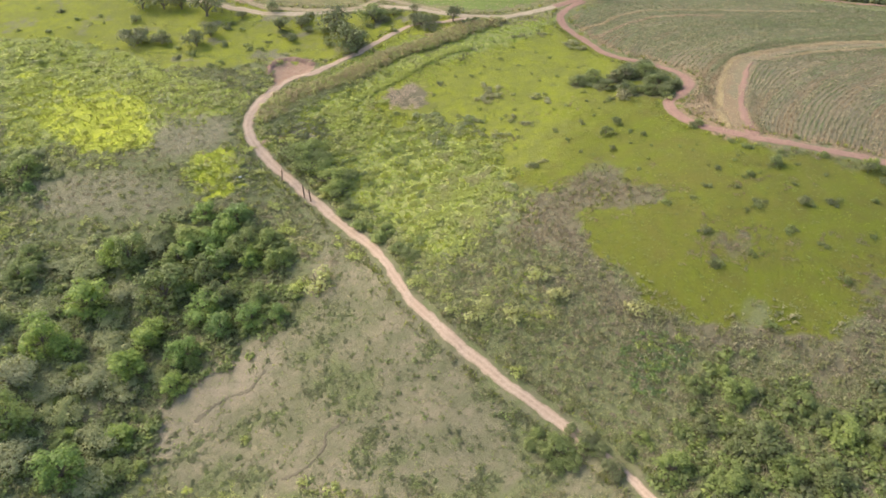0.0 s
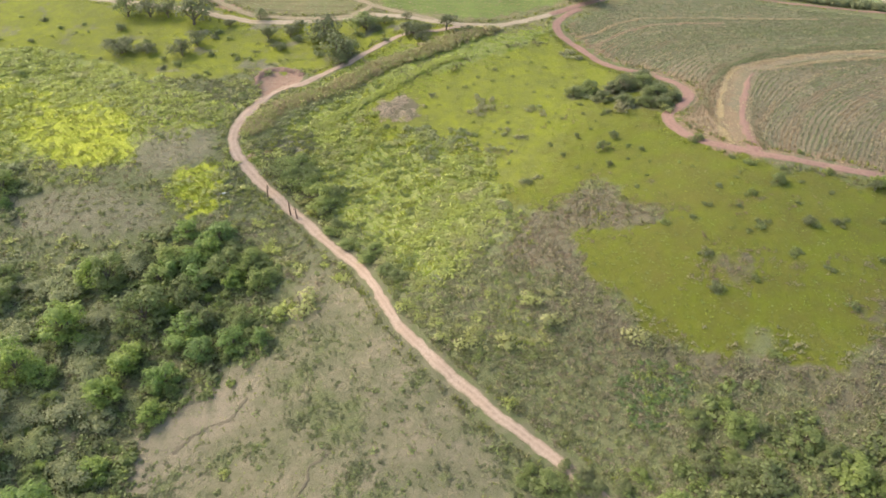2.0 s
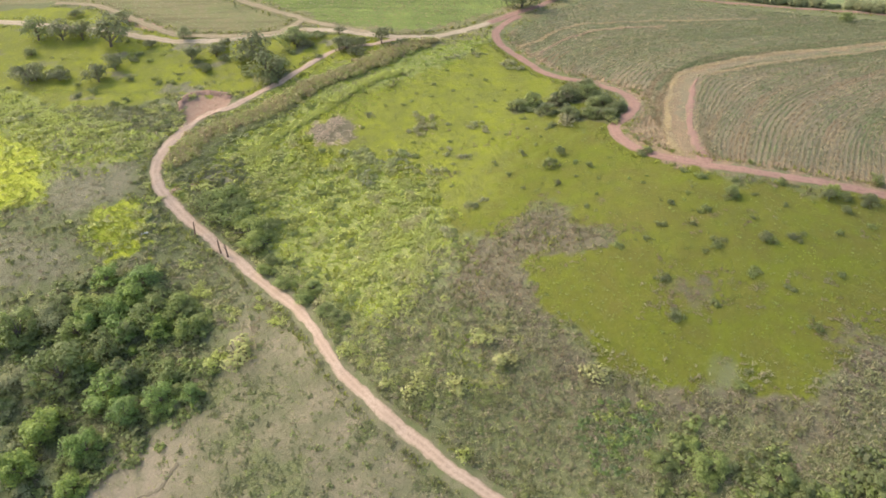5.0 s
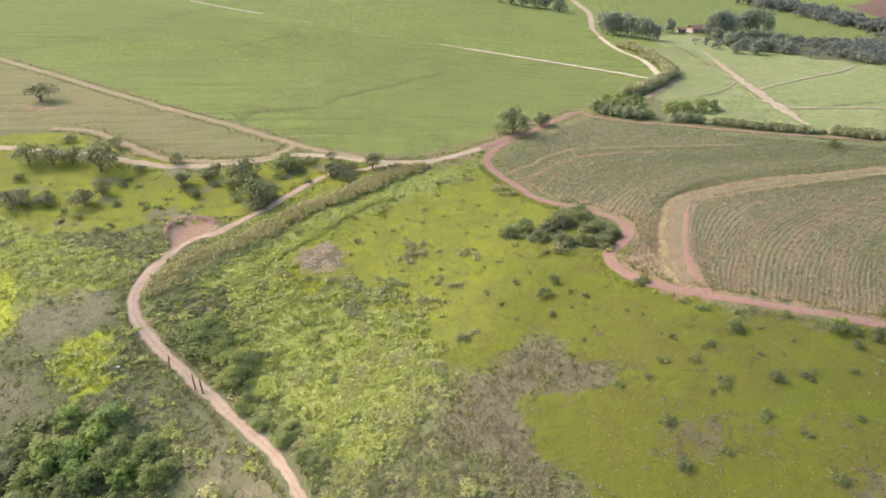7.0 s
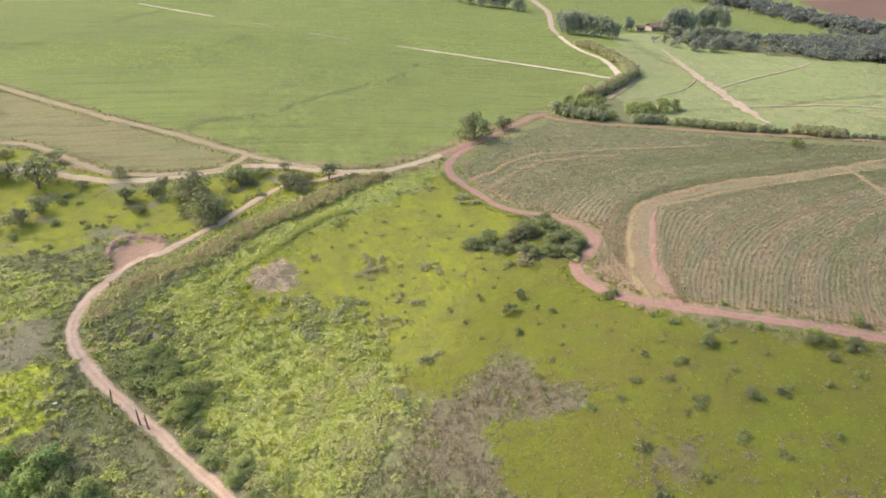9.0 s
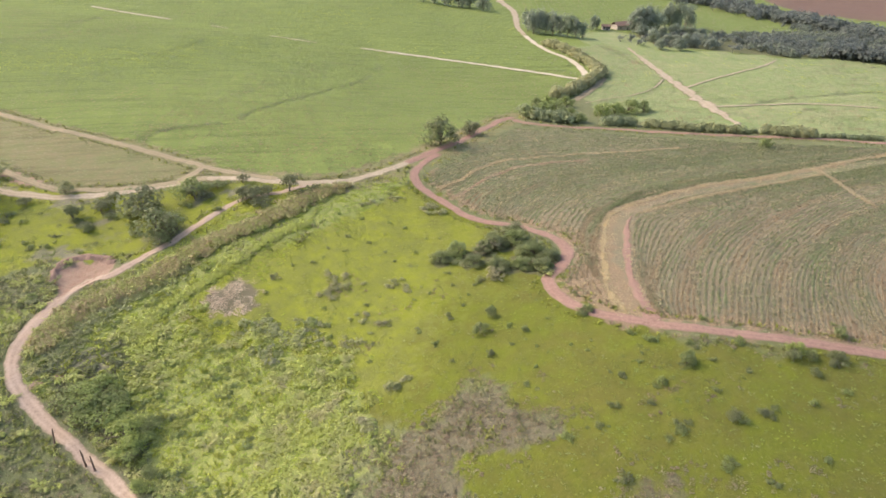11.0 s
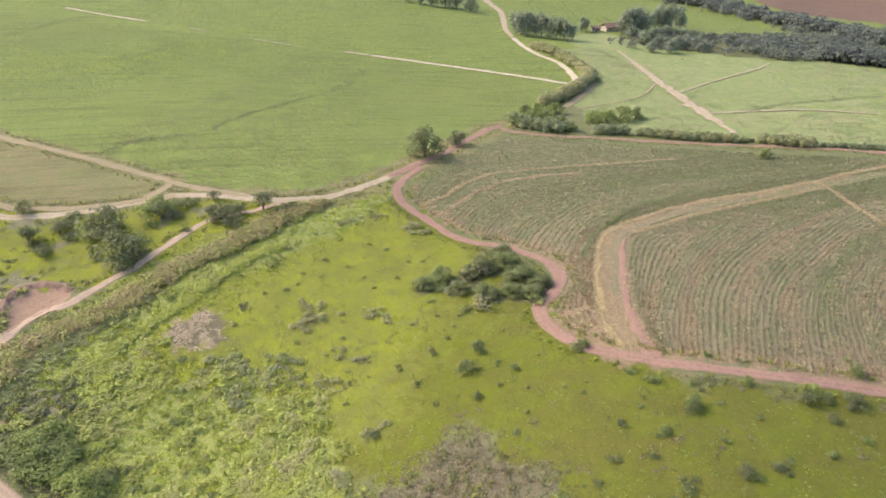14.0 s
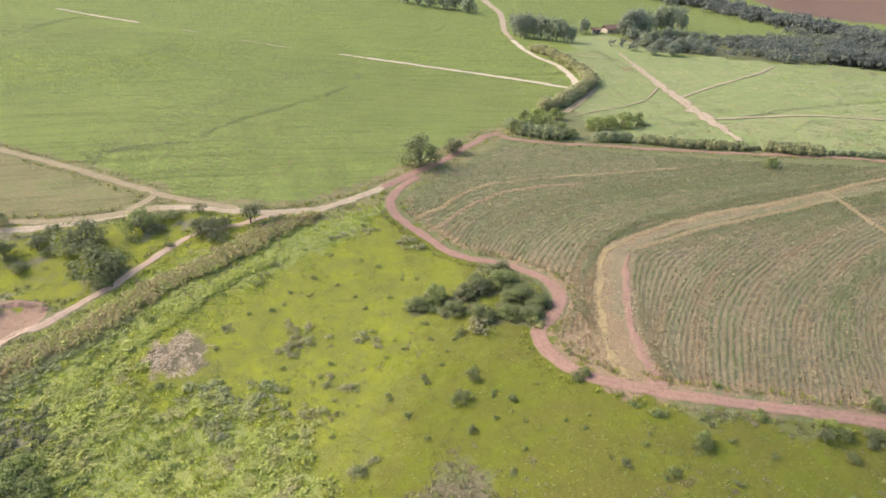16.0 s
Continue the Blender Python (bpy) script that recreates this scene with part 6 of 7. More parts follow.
scattered("green_shrubs", SHRUBS, x[keep], y[keep], r.uniform(0.7, 1.6, keep.sum()), r.uniform(0.35, 0.95, keep.sum()), TREE_LEAF, "patch of fresh green shrubs among grey grass", "scrub", 59, stretch=r.uniform(0.4, 0.7, keep.sum()))

# twiggy brown growth that runs into the meadow
x, y, r = sample(80000, -100, 100, 70, 190, 79)
wx, wy = x + 2.2 * wobble(x, y, 8, 41) + 1.5 * wobble(x, y, 16, 33) + r.normal(0, 0.9, len(x)), y + 2.2 * wobble(x, y, 8, 42) + 1.5 * wobble(x, y, 16, 34) + r.normal(0, 0.9, len(x))
thick = np.where(inside(GREYSCRUB_A, wx, wy) > -0.6, 1.0, np.where(inside(GREY_D, wx, wy) > 0, 0.45, np.where(inside(GREY_C, wx, wy) > 0, 0.5, np.where(inside(GREY_E, wx, wy) > 0, 0.4, np.where(np.maximum(inside(GREY_A, wx, wy), inside(GREY_B, wx, wy)) > 0, 0.22, 0)))))
rim = inside(MEADOW, wx, wy)
thick = np.maximum(thick, np.where((rim > -11) & (y < 128) & (x > 12), 0.16 * smooth(7, -1, rim), 0))
for tx, ty, tw in WEED_PATCH:
    thick = np.maximum(thick, 1.1 * np.exp(-((wx - tx) ** 2 + 1.6 * (wy - ty) ** 2) / (0.12 * tw * tw)))
keep = clear(x, y) & (r.rand(len(x)) < thick * (0.55 + 0.45 * smooth(-0.6, 0.3, wobble(x, y, 4, 46))))
scattered("twiggy_scrub", WEEDS, x[keep], y[keep], r.uniform(0.45, 0.95, keep.sum()), r.uniform(0.0, 1.0, keep.sum()), TWIG_LEAF, "low brown twiggy scrub running into the meadow", "scrub", 80, stretch=r.uniform(0.4, 0.8, keep.sum()))

# grass verges of the tracks
vx, vy, vt = [], [], []
r = np.random.RandomState(83)
for line, off, dens, t0 in ((PATH, 1.7, 5, 0.35), (FARM_ROAD, 2.0, 4, 0.4), (RED_ROAD, 2.1, 4, 0.5), (HEDGE_ROAD, 2.2, 4, 0.35), (LEFT_TRACK, 2.0, 3, 0.3), (LOW_TRACK, 1.8, 3, 0.35)):
    c = np.repeat(curve(line, 1.0), dens, 0)
    d = np.gradient(curve(line, 1.0), axis=0)
    d = np.repeat(d / (np.hypot(d[:, 0], d[:, 1])[:, None] + 1e-9), dens, 0)
    s = (off + np.abs(r.normal(0, 0.8, len(c)))) * r.choice([-1, 1], len(c))
    p = c + np.stack([d[:, 1], -d[:, 0]], 1) * s[:, None] + r.normal(0, 0.3, c.shape)
    vx.append(p[:, 0]), vy.append(p[:, 1]), vt.append(t0 + r.uniform(-0.3, 0.35, len(c)))
x, y, t = (np.concatenate(a) for a in (vx, vy, vt))
keep = clear(x, y)
scattered("verge_grass", TALLGRASS, x[keep], y[keep], r.uniform(0.4, 0.95, keep.sum()), t[keep], GRASS_LEAF, "uneven grass verge along the earth tracks", "grass", 84)

# tall grass in the scrub and lush ground
x, y, r = sample(12500, -115, 75, 36, 200, 73)
wx, wy = x + 2 * wobble(x, y, 9, 41), y + 2 * wobble(x, y, 9, 42)
keep = clear(x, y) & ((inside(MEADOW, wx, wy) < 0) | (inside(LUSH, wx, wy) > 0)) & (inside(RIGHT_FIELD, wx, wy) < 0) & (inside(BARE_L, wx, wy) < 0) & (inside(DUMP, x, y) < 0) & (inside(PASTURE, wx, wy) < 0)
dry = (inside(DRY, wx, wy) > 0) | (inside(GREY_B, wx, wy) > 0) | (inside(GREY_A, wx, wy) > 0)
keep &= ~dry | (r.rand(len(x)) < 0.2)
lush = (inside(LUSH, wx, wy) > 0) | (inside(YELLOW_A, wx, wy) > 0) | (inside(YELLOW_B, wx, wy) > 0)
keep &= ~lush | (mosaic(x, y) < 0) | (r.rand(len(x)) < 0.35)
t = np.where(lush, r.uniform(0.7, 1.0, len(x)), np.where(dry, r.uniform(0, 0.4, len(x)), 0.2 + 0.2 * wobble(x, y, 18, 60) + r.uniform(-0.1, 0.2, len(x))))
t = np.where((x > -4) & (y < 114) & ~dry & ~lush, r.uniform(0.0, 0.34, len(x)), t)
s = np.where(dry, r.uniform(0.3, 0.6, len(x)), r.uniform(0.6, 1.1, len(x)))
scattered("tall_grass", TALLGRASS, x[keep], y[keep], s[keep], t[keep], GRASS_LEAF, "tall seeding grass among the scrub", "grass", 74)

def lush_ground(x, y):
    return (inside(VERGE, x, y) > 0) | (inside(LUSH, x, y) > 0) | (inside(YELLOW_A, x, y) > 0) | (inside(YELLOW_B, x, y) > 0) | (inside(YELLOW_D, x, y) > 0) | (inside(PALE_WEST, x, y) > 0)


# weeds and low growth that fill the ground between shrubs
x, y, r = sample(37000, -120, 90, 34, 250, 77)
wx, wy = x + 2 * wobble(x, y, 9, 41), y + 2 * wobble(x, y, 9, 42)
dry = (inside(DRY, wx, wy) > 0) | (inside(GREY_B, wx, wy) > 0) | (inside(GREY_A, wx, wy) > 0) | (inside(GREY_E, wx, wy) > 0)
keep = clear(x, y) & ((inside(MEADOW, wx, wy) < 2.0 * r.rand(len(x))) | (inside(LUSH, wx, wy) > 0)) & (inside(RIGHT_FIELD, wx, wy) < 0) & (inside(DUMP, x, y) < 0)
green = 0.5 + 0.5 * wobble(x, y, 11, 48)
keep &= ~dry | (r.rand(len(x)) < 0.3 + 0.5 * smooth(0.35, 0.95, green))
lush = lush_ground(wx, wy)
for p in (PASTURE, WEDGE, LEFT_FIELD):
    keep &= (inside(p, wx, wy) < 0) | (inside(PALE_WEST, wx, wy) > 0)
keep &= ~lush | (r.rand(len(x)) < 0.15)
keep &= (inside(GREYSCRUB_A, wx, wy) < 0) | (r.rand(len(x)) < 0.15)
t = np.where(lush, 0.5 + 0.2 * wobble(x, y, 13, 67), np.where(dry, 0.2 + 0.25 * green, 0.24 + 0.25 * green)) + r.uniform(-0.15, 0.15, len(x))
t = np.where((x > -4) & (y < 114) & ~dry & ~lush, 0.05 + 0.2 * green + r.uniform(-0.08, 0.12, len(x)), t)
scattered("low_growth", WEEDS, x[keep], y[keep], np.where(dry, r.uniform(0.2, 0.55, len(x)), np.where(lush, r.uniform(0.35, 0.95, len(x)), r.uniform(0.55, 1.3, len(x))))[keep], t[keep], SCRUB_LEAF, "low weeds and dry grass filling open ground", "weeds", 78, stretch=0.5)

# soft sward between the shrubs of the lush ground
SWARD = [leaves(R, [(0, 0, 0.05, 0.5, 0.25), (0.3, 0.2, 0.05, 0.4, 0.25)], 12, 0.2, 2.2, 0.4, True) for _ in range(6)]
x, y, r = sample(48000, -118, 60, 85, 250, 97)
wx, wy = x + 2 * wobble(x, y, 9, 41) + r.normal(0, 1.8, len(x)), y + 2 * wobble(x, y, 9, 42) + r.normal(0, 1.8, len(x))
keep = clear(x, y) & (lush_ground(wx, wy) | (inside(LUSH_B, wx, wy) > 0)) & (inside(DUMP, x, y) < 0)
# yellow grass zones get extra tint, partly for sunlight falling there
t = 0.62 + 0.3 * wobble(x, y, 10, 67) + 0.1 * wobble(x, y, 4, 68) + r.uniform(-0.06, 0.06, len(x)) + 0.4 * ((inside(YELLOW_B, wx, wy) > 0) | (inside(YELLOW_CORE, wx, wy) > 0)) + 0.25 * ((inside(YELLOW_A, wx, wy) > 0) | (inside(LUSH_B, wx, wy) > 0))
scattered("lush_grass", SWARD, x[keep], y[keep], r.uniform(0.5, 1.0, keep.sum()), t[keep], LUSH_LEAF, "soft yellow-green grass between pale shrubs", "grass", 98)

# short grass of meadow and pasture
x, y, r = sample(46000, -115, 105, 78, 256, 75)
wx, wy = x + wobble(x, y, 6, 31), y + wobble(x, y, 6, 32)
keep = clear(x, y) & ((inside(MEADOW, wx, wy) > 0) | (inside(PASTURE, wx, wy) > 0)) & (inside(DUMP, x, y) < 0)
t = 0.62 + 0.2 * wobble(x, y, 14, 51) + r.uniform(-0.12, 0.12, len(x))
keep &= r.rand(len(x)) < 0.75
t -= 0.22 * smooth(0.1, 0.9, wobble(x, y, 9, 62) + 0.5 * wobble(x, y, 26, 64))
scattered("meadow_grass", TUFTS, x[keep], y[keep], r.uniform(0.3, 0.6, len(x))[keep], t[keep], GRASS_LEAF, "short bright yellow-green grass of the meadow", "grass", 76)

# old terrace lines of darker weeds across the pasture
for line in (PASTURE_LINE_A, PASTURE_LINE_B):
    c = np.repeat(curve(line, 0.5), 3, 0)
    r = np.random.RandomState(len(c))
    c = c + r.normal(0, 0.6, c.shape)
    c = c[clear(c[:, 0], c[:, 1])]
    scattered("pasture_weeds", SHRUBS, c[:, 0], c[:, 1], r.uniform(0.35, 0.7, len(c)), r.uniform(0.2, 0.8, len(c)), MUTED_LEAF, "dark line of weeds on an old pasture terrace", "weeds", len(c), stretch=r.uniform(0.2, 0.45, len(c)))

# small dull tufts that mottle the meadow
x, y, r = sample(9000, -20, 105, 85, 250, 99)
wx, wy = x + wobble(x, y, 6, 31), y + wobble(x, y, 6, 32)
keep = clear(x, y) & (inside(MEADOW, wx, wy) > 0) & (inside(DUMP, x, y) < 0) & (r.rand(len(x)) < 0.1 + 0.9 * smooth(0.1, 0.9, wobble(x, y, 11, 69) + 0.6 * wobble(x, y, 4, 70)))
scattered("meadow_tufts", WEEDS, x[keep], y[keep], 0.25 + 0.6 * r.rand(keep.sum()) ** 2, r.uniform(0.0, 0.9, keep.sum()), MUTED_LEAF, "small dull green weed tufts mottling the meadow", "weeds", 100, stretch=0.6)

# reedy hedgerow with brown heads, and a green one beside it
for line, wide, hi, tt, n, nm, lab in ((HEDGEROW, 2.6, 2.1, 0.52, 2300, "hedgerow", "tall reedy hedgerow with brown seed heads"), (HEDGEROW_B, 1.7, 1.4, 0.7, 620, "green_hedgerow", "low grey-green hedgerow along the meadow")):
    c = curve(line, 0.5)
    r = np.random.RandomState(n)
    i = r.randint(len(c), size=n)
    x, y = c[i, 0] + r.normal(0, wide * 0.55, n), c[i, 1] + r.normal(0, wide * 0.4, n)
    keep = clear(x, y)
    scattered(nm, REEDS + FEATHERS[:3] if tt < 0.6 else SHRUBS, x[keep], y[keep], hi * r.uniform(0.7, 1.1, keep.sum()), tt + r.uniform(-0.4, 0.4, keep.sum()), REED_LEAF if tt < 0.6 else PALE_LEAF, lab, "hedgerow", n + 1, stretch=r.uniform(0.6, 0.95, keep.sum()))

# clipped hedges along the far roads
BOX = [leaves(R, [(0, 0, 0.45, 0.5, 1.0)], 90, 0.13, 0.9, 0.15, True) for _ in range(4)]
# tall olive grass that widens the lower end of the hedgerow
c = curve(HEDGEROW[5:], 0.5)
r = np.random.RandomState(53)
i = (len(c) * r.rand(900) ** 0.7).astype(int)
wide = 1.4 + 2.2 * i / len(c)
x, y = c[i, 0] + 1.5 + wide * r.normal(0, 0.8, len(i)), c[i, 1] - 1.2 + wide * r.normal(0, 0.8, len(i))
keep = clear(x, y)
scattered("hedge_grass", FEATHERS + SHRUBS[:2], x[keep], y[keep], r.uniform(0.8, 1.7, keep.sum()), r.uniform(0.0, 0.9, keep.sum()), OLIVE_LEAF, "tall olive grass spreading beside the reedy hedgerow", "grass", 52, stretch=r.uniform(0.5, 0.85, keep.sum()))

for line, wide, hi, nm, tt in ((HEDGE_A, 5, 4.0, "dark_hedge", 0.1), (HEDGE_C, 4, 3.6, "clipped_hedge", 0.25), (HEDGE_D, 3.5, 3.0, "clipped_hedge", 0.5), (HEDGE_E, 4, 3.4, "clipped_hedge", 0.4), (HEDGE_F, 2.5, 1.7, "clipped_hedge", 0.2), (HEDGE_G, 2.2, 1.5, "clipped_hedge", 0.3), (HEDGE_V, 4.5, 4.4, "roadside_hedge", 0.9)):
    c = curve(line, 0.9)
    r = np.random.RandomState(len(c))
    c = np.repeat(c, 3, 0)
    scattered(nm, BOX, c[:, 0] + r.normal(0, wide * 0.22, len(c)), c[:, 1] + r.normal(0, wide * 0.22, len(c)), r.uniform(0.78, 0.98, len(c)) * hi, tt + r.uniform(-0.1, 0.1, len(c)), HEDGE_LEAF, "dense clipped hedge beside the red earth road" if nm != "roadside_hedge" else "olive-brown hedge along the bend of a pale road", "hedge", len(c))

# ---- cane fields ----
def rows_along(line, gap, first, last, step, poly, edge, seed):
    """Points along curves that run beside a line at even gaps, inside a field."""
    c = curve(line, step)
    a, b = c[0] - (c[8] - c[0]) / np.hypot(*(c[8] - c[0])) * step * np.arange(60, 0, -1)[:, None], c[-1] + (c[-1] - c[-9]) / np.hypot(*(c[-1] - c[-9])) * step * np.arange(1, 90)[:, None]
    c = np.vstack([a, c, b])
    for _ in range(30):
        c[1:-1] = (c[:-2] + 2 * c[1:-1] + c[2:]) / 4
    d = np.gradient(c, axis=0)
    d /= np.hypot(d[:, 0], d[:, 1])[:, None]
    nrm = np.stack([d[:, 1], -d[:, 0]], 1)
    r, pts = np.random.RandomState(seed), []
    for k in range(first, last):
        p = c + nrm * k * gap
        far_off = np.ones(len(p), bool)
        if abs(k) > 2:
            far_off = off_line(c[::4], p[:, 0], p[:, 1]) > abs(k * gap) - 0.5
        pts.append(np.c_[p[far_off] + r.normal(0, gap * 0.09, (far_off.sum(), 2)), np.full(far_off.sum(), k)])
    pts = np.vstack(pts)
    return pts[inside(poly, pts[:, 0], pts[:, 1]) > edge], r


def rows_between(guides, gap, step, poly, edge, seed):
    """Rows that fan from each guiding ridge to the next, about a gap apart."""
    r, pts, number = np.random.RandomState(seed), [], 0
    lines = []
    for g in guides:
        c = curve(g, 0.5)
        lines.append(np.stack([np.interp(np.linspace(0, 1, 400), np.linspace(0, 1, len(c)), c[:, k]) for k in (0, 1)], 1))
    for a, b in zip(lines[:-1], lines[1:]):
        n = max(2, int(round(np.percentile(np.hypot(*(a - b).T), 60) / gap)))
        for k in range(n):
            c = a + (b - a) * (k / n)
            s = np.r_[0, np.cumsum(np.hypot(*np.diff(c, axis=0).T))]
            q = np.arange(r.uniform(0, step), s[-1], step)
            c = np.stack([np.interp(q, s, c[:, 0]), np.interp(q, s, c[:, 1])], 1)
            pts.append(np.c_[c + r.normal(0, 0.1, c.shape), np.full(len(c), number)])
            number += 1
    pts = np.vstack(pts)
    return pts[inside(poly, pts[:, 0], pts[:, 1]) > edge]


def off_strips(x, y):
    """Where the young cane stands, clear of the strips and roads through it."""
    ok = off_line(curve(RED_ROAD, 2), x, y) > 2.2
    for line, w in ((STRAW, 1.2), (RED_SPUR, 1.4), (STRAW2, 0.9), (CROSS, 0.9), (BROWN_LINE, 0.8), (PALE_BAND, 0.9)):
        ok &= off_line(curve(line, 2), x, y) > w
    return ok


def cane_tone(x, y, row):
    """0 dry and tan to 1 green, in groups of rows."""
    t = 0.50 + 0.12 * wobble(x, y, 30, 52) + 0.10 * np.sin(row * 0.72 + 0.6 * wobble(x, y, 40, 55)) + 0.3 * smooth(150, 215, y)
    t -= 0.3 * smooth(0.3, 0.8, np.sin(row * 0.9 + 1.3 * wobble(x, y, 60, 57))) * smooth(0.2, 0.8, 0.5 + 0.5 * wobble(x, y, 35, 58))
    t = t - 0.25 * (inside(STRAW_ZONE, x, y) > -1)
    return t - 0.28 * smooth(20, 3, off_line(curve(RED_ROAD, 2), x, y)) * (0.6 + 0.4 * np.sin(row * 0.55))


def row_ridges(pts, wide, high, seed):
    """Low uneven ridges of leaf along the rows: verts, quads and tones."""
    r = np.random.RandomState(seed)
    x, y, row = pts.T
    d = np.gradient(pts[:, :2], axis=0)
    d /= np.hypot(d[:, 0], d[:, 1])[:, None] + 1e-9
    nrm = np.stack([d[:, 1], -d[:, 0]], 1)
    w = wide * (0.75 + 0.3 * wobble(x, y, 5, 12) + r.uniform(-0.25, 0.25, len(x)))
    h = high * (0.8 + 0.3 * wobble(x, y, 4, 13) + r.uniform(-0.35, 0.35, len(x)))
    z = ground_z(x, y)
    side = nrm * w[:, None]
    v = np.stack([np.c_[x - side[:, 0], y - side[:, 1], z - 0.03], np.c_[x, y, z + h], np.c_[x + side[:, 0], y + side[:, 1], z - 0.03]], 1).reshape(-1, 3)
    i = np.arange(len(x) - 1)
    i = i[(row[1:] == row[:-1]) & (np.hypot(*np.diff(pts[:, :2], axis=0).T) < 1.7)]
    f = np.concatenate([np.stack([3 * i + k, 3 * i + 1 + k, 3 * i + 4 + k, 3 * i + 3 + k], 1) for k in (0, 1)])
    return v, f, np.repeat(np.minimum(cane_tone(x, y, row), 0.62) + r.uniform(-0.1, 0.08, len(x)), 3)


r = np.random.RandomState(81)
inner = rows_between([RIDGE_A, RIDGE_B, RIDGE_C, RIDGE_D, RIDGE_E, RIDGE_F, RIDGE_G, RIDGE_H], 1.12, 0.5, RIGHT_FIELD, 0.6, 81)
outer = rows_between([RIM_A, RIM_B, RIM_C, RIM_D, RIM_E, RIM_F, RIM_G], 1.12, 0.55, RIGHT_FIELD, 0.6, 82)
bend = rows_between([EDGE_ROW, EDGE_ROW_B], 1.12, 0.55, RIGHT_FIELD, 0.3, 83)
pts = np.vstack([inner, outer + [0, 0, 500], bend + [0, 0, 900]])
x, y = pts[:, 0], pts[:, 1]
edge = inside(RIGHT_FIELD, x, y)
grows = off_strips(x, y) & ((inside(STRAW_ZONE, x, y) < 0) | (wobble(x, y, 6, 15) > -0.5))
thin = 0.5 + 0.35 * wobble(x, y, 30, 52) + 0.28 * np.sin(pts[:, 2] * 0.72 + 0.6 * wobble(x, y, 40, 55))
ridge = grows & (wobble(x, y, 2.0, 16) > -0.35) & (edge > 1.0)
v, f, tone = row_ridges(pts[ridge], 0.48, 0.1, 17)
tagged(new("cane_ridges", mesh_of("cane_ridges", v, f, CANE_LEAF, tone, True)), "low leafy ridges of the young cane rows", "crop", kind="stuff")
keep = grows & (r.rand(len(x)) < np.clip(0.4 + 0.35 * thin + 0.2 * smooth(155, 205, y), 0.25, 0.8) * smooth(-2, 8, edge + 3))
t = np.minimum(cane_tone(x, y, pts[:, 2]), 0.62) + r.uniform(-0.1, 0.1, len(x))
scattered("young_cane", CANES, x[keep], y[keep], r.uniform(0.6, 1.05, keep.sum()), t[keep], CANE_LEAF, "curving rows of young sugar cane over straw", "crop", 82)

# windrows of straw along some of the rows
pick = (r.rand(len(x)) < 0.55) & (np.sin(pts[:, 2] * 0.85) > 0.55 - 0.6 * smooth(50, 5, off_line(curve(RED_ROAD, 2), x, y))) & (wobble(x, y, 28, 71) > -0.7) & (off_line(curve(RED_ROAD, 2), x, y) > 2.0)
LITTER = [blades(R, 2, 0.12, 0.16, 0.9, 1.2) for _ in range(5)]
scattered("straw_windrow", LITTER, x[pick] + r.normal(0, 0.2, pick.sum()), y[pick] + r.normal(0, 0.2, pick.sum()), r.uniform(0.5, 1.0, pick.sum()), r.uniform(0.1, 0.9, pick.sum()), STRAW_LEAF, "tan straw windrows along the cane rows", "straw", 87, sink=-0.12)

GREENS = [merged([blades(R, 1, 0.5, 0.2, 1.0, 0.7), leaves(R, [(0, 0, 0.05, 0.8, 0.3)], 8, 0.36, 3.0, 0.3, True)]) for _ in range(5)]
for nm, line, gap, a, b, st, poly, lab, t0, sz, sd in (
        ("cane_field", VTRACK[:10], 2.2, -10, 125, 1.9, LEFT_FIELD, "dense green sugar cane in faint rows", 0.62, 0.75, 83),
        ("wedge_crop", LEFT_TRACK[:12], 1.6, -5, 55, 1.3, WEDGE, "thin olive crop in rows beside a track", 0.42, 0.55, 84),
        ("east_cane", EAST_BRANCH, 2.3, -78, 78, 2.2, EAST_FIELD, "pale green sugar cane beyond the hedge", 0.8, 0.8, 85),
        ("hill_cane", HILL_FIELD[1:9], 5.0, -50, 50, 4.5, HILL_FIELD, "dull green sugar cane on a far hill", 0.45, 1.4, 87),
        ("north_cane", VTRACK[:10], 5.0, -70, 10, 4.5, NORTH_FIELD, "green sugar cane on the far slope", 0.7, 1.4, 86)):
    pts, r = rows_along(line, gap, a, b, st, poly, 1.0, sd)
    x, y = pts[:, 0], pts[:, 1]
    keep = np.ones(len(x), bool)
    for road in (VTRACK, EAST_TRACK, EAST_BRANCH, EAST_SPUR, LEFT_TRACK, VTRACK_EAST, HEDGE_V, FARM_ROAD):
        keep &= off_line(curve(road, 4), x, y) > 3.2
    keep &= r.rand(len(x)) < 0.85
    grown = np.ones(len(x))
    t = t0 + 0.12 * wobble(x, y, 40, 53) + r.uniform(-0.1, 0.1, len(x)) + 0.1 * np.sin(pts[:, 2] * 1.3) + 0.2 * wobble(x, y, 150, 19)
    if nm == "east_cane":
        t += 0.4 * wobble(x, y, 26, 27) + 0.2 * wobble(x, y, 9, 28) - 0.22
        grown = 1.1 + 0.3 * wobble(x, y, 15, 29)
    if nm == "cane_field":
        sunlit = np.exp(-((x + 55) / 95) ** 2 - ((y - 400 - 0.15 * x + 14 * wobble(x, y, 60, 20)) / 62) ** 2)      # brighter tint and larger plants paint a sunlit patch on the middle slope
        t += 0.8 * sunlit - 0.24
        grown = 1.0 + 0.5 * sunlit
    scattered(nm, GREENS, x[keep], y[keep], sz * grown[keep] * r.uniform(0.7, 1.2, keep.sum()), t[keep], CANE_LEAF, lab, "crop", sd + 100, stretch=0.5 if nm == "wedge_crop" else 0.8)

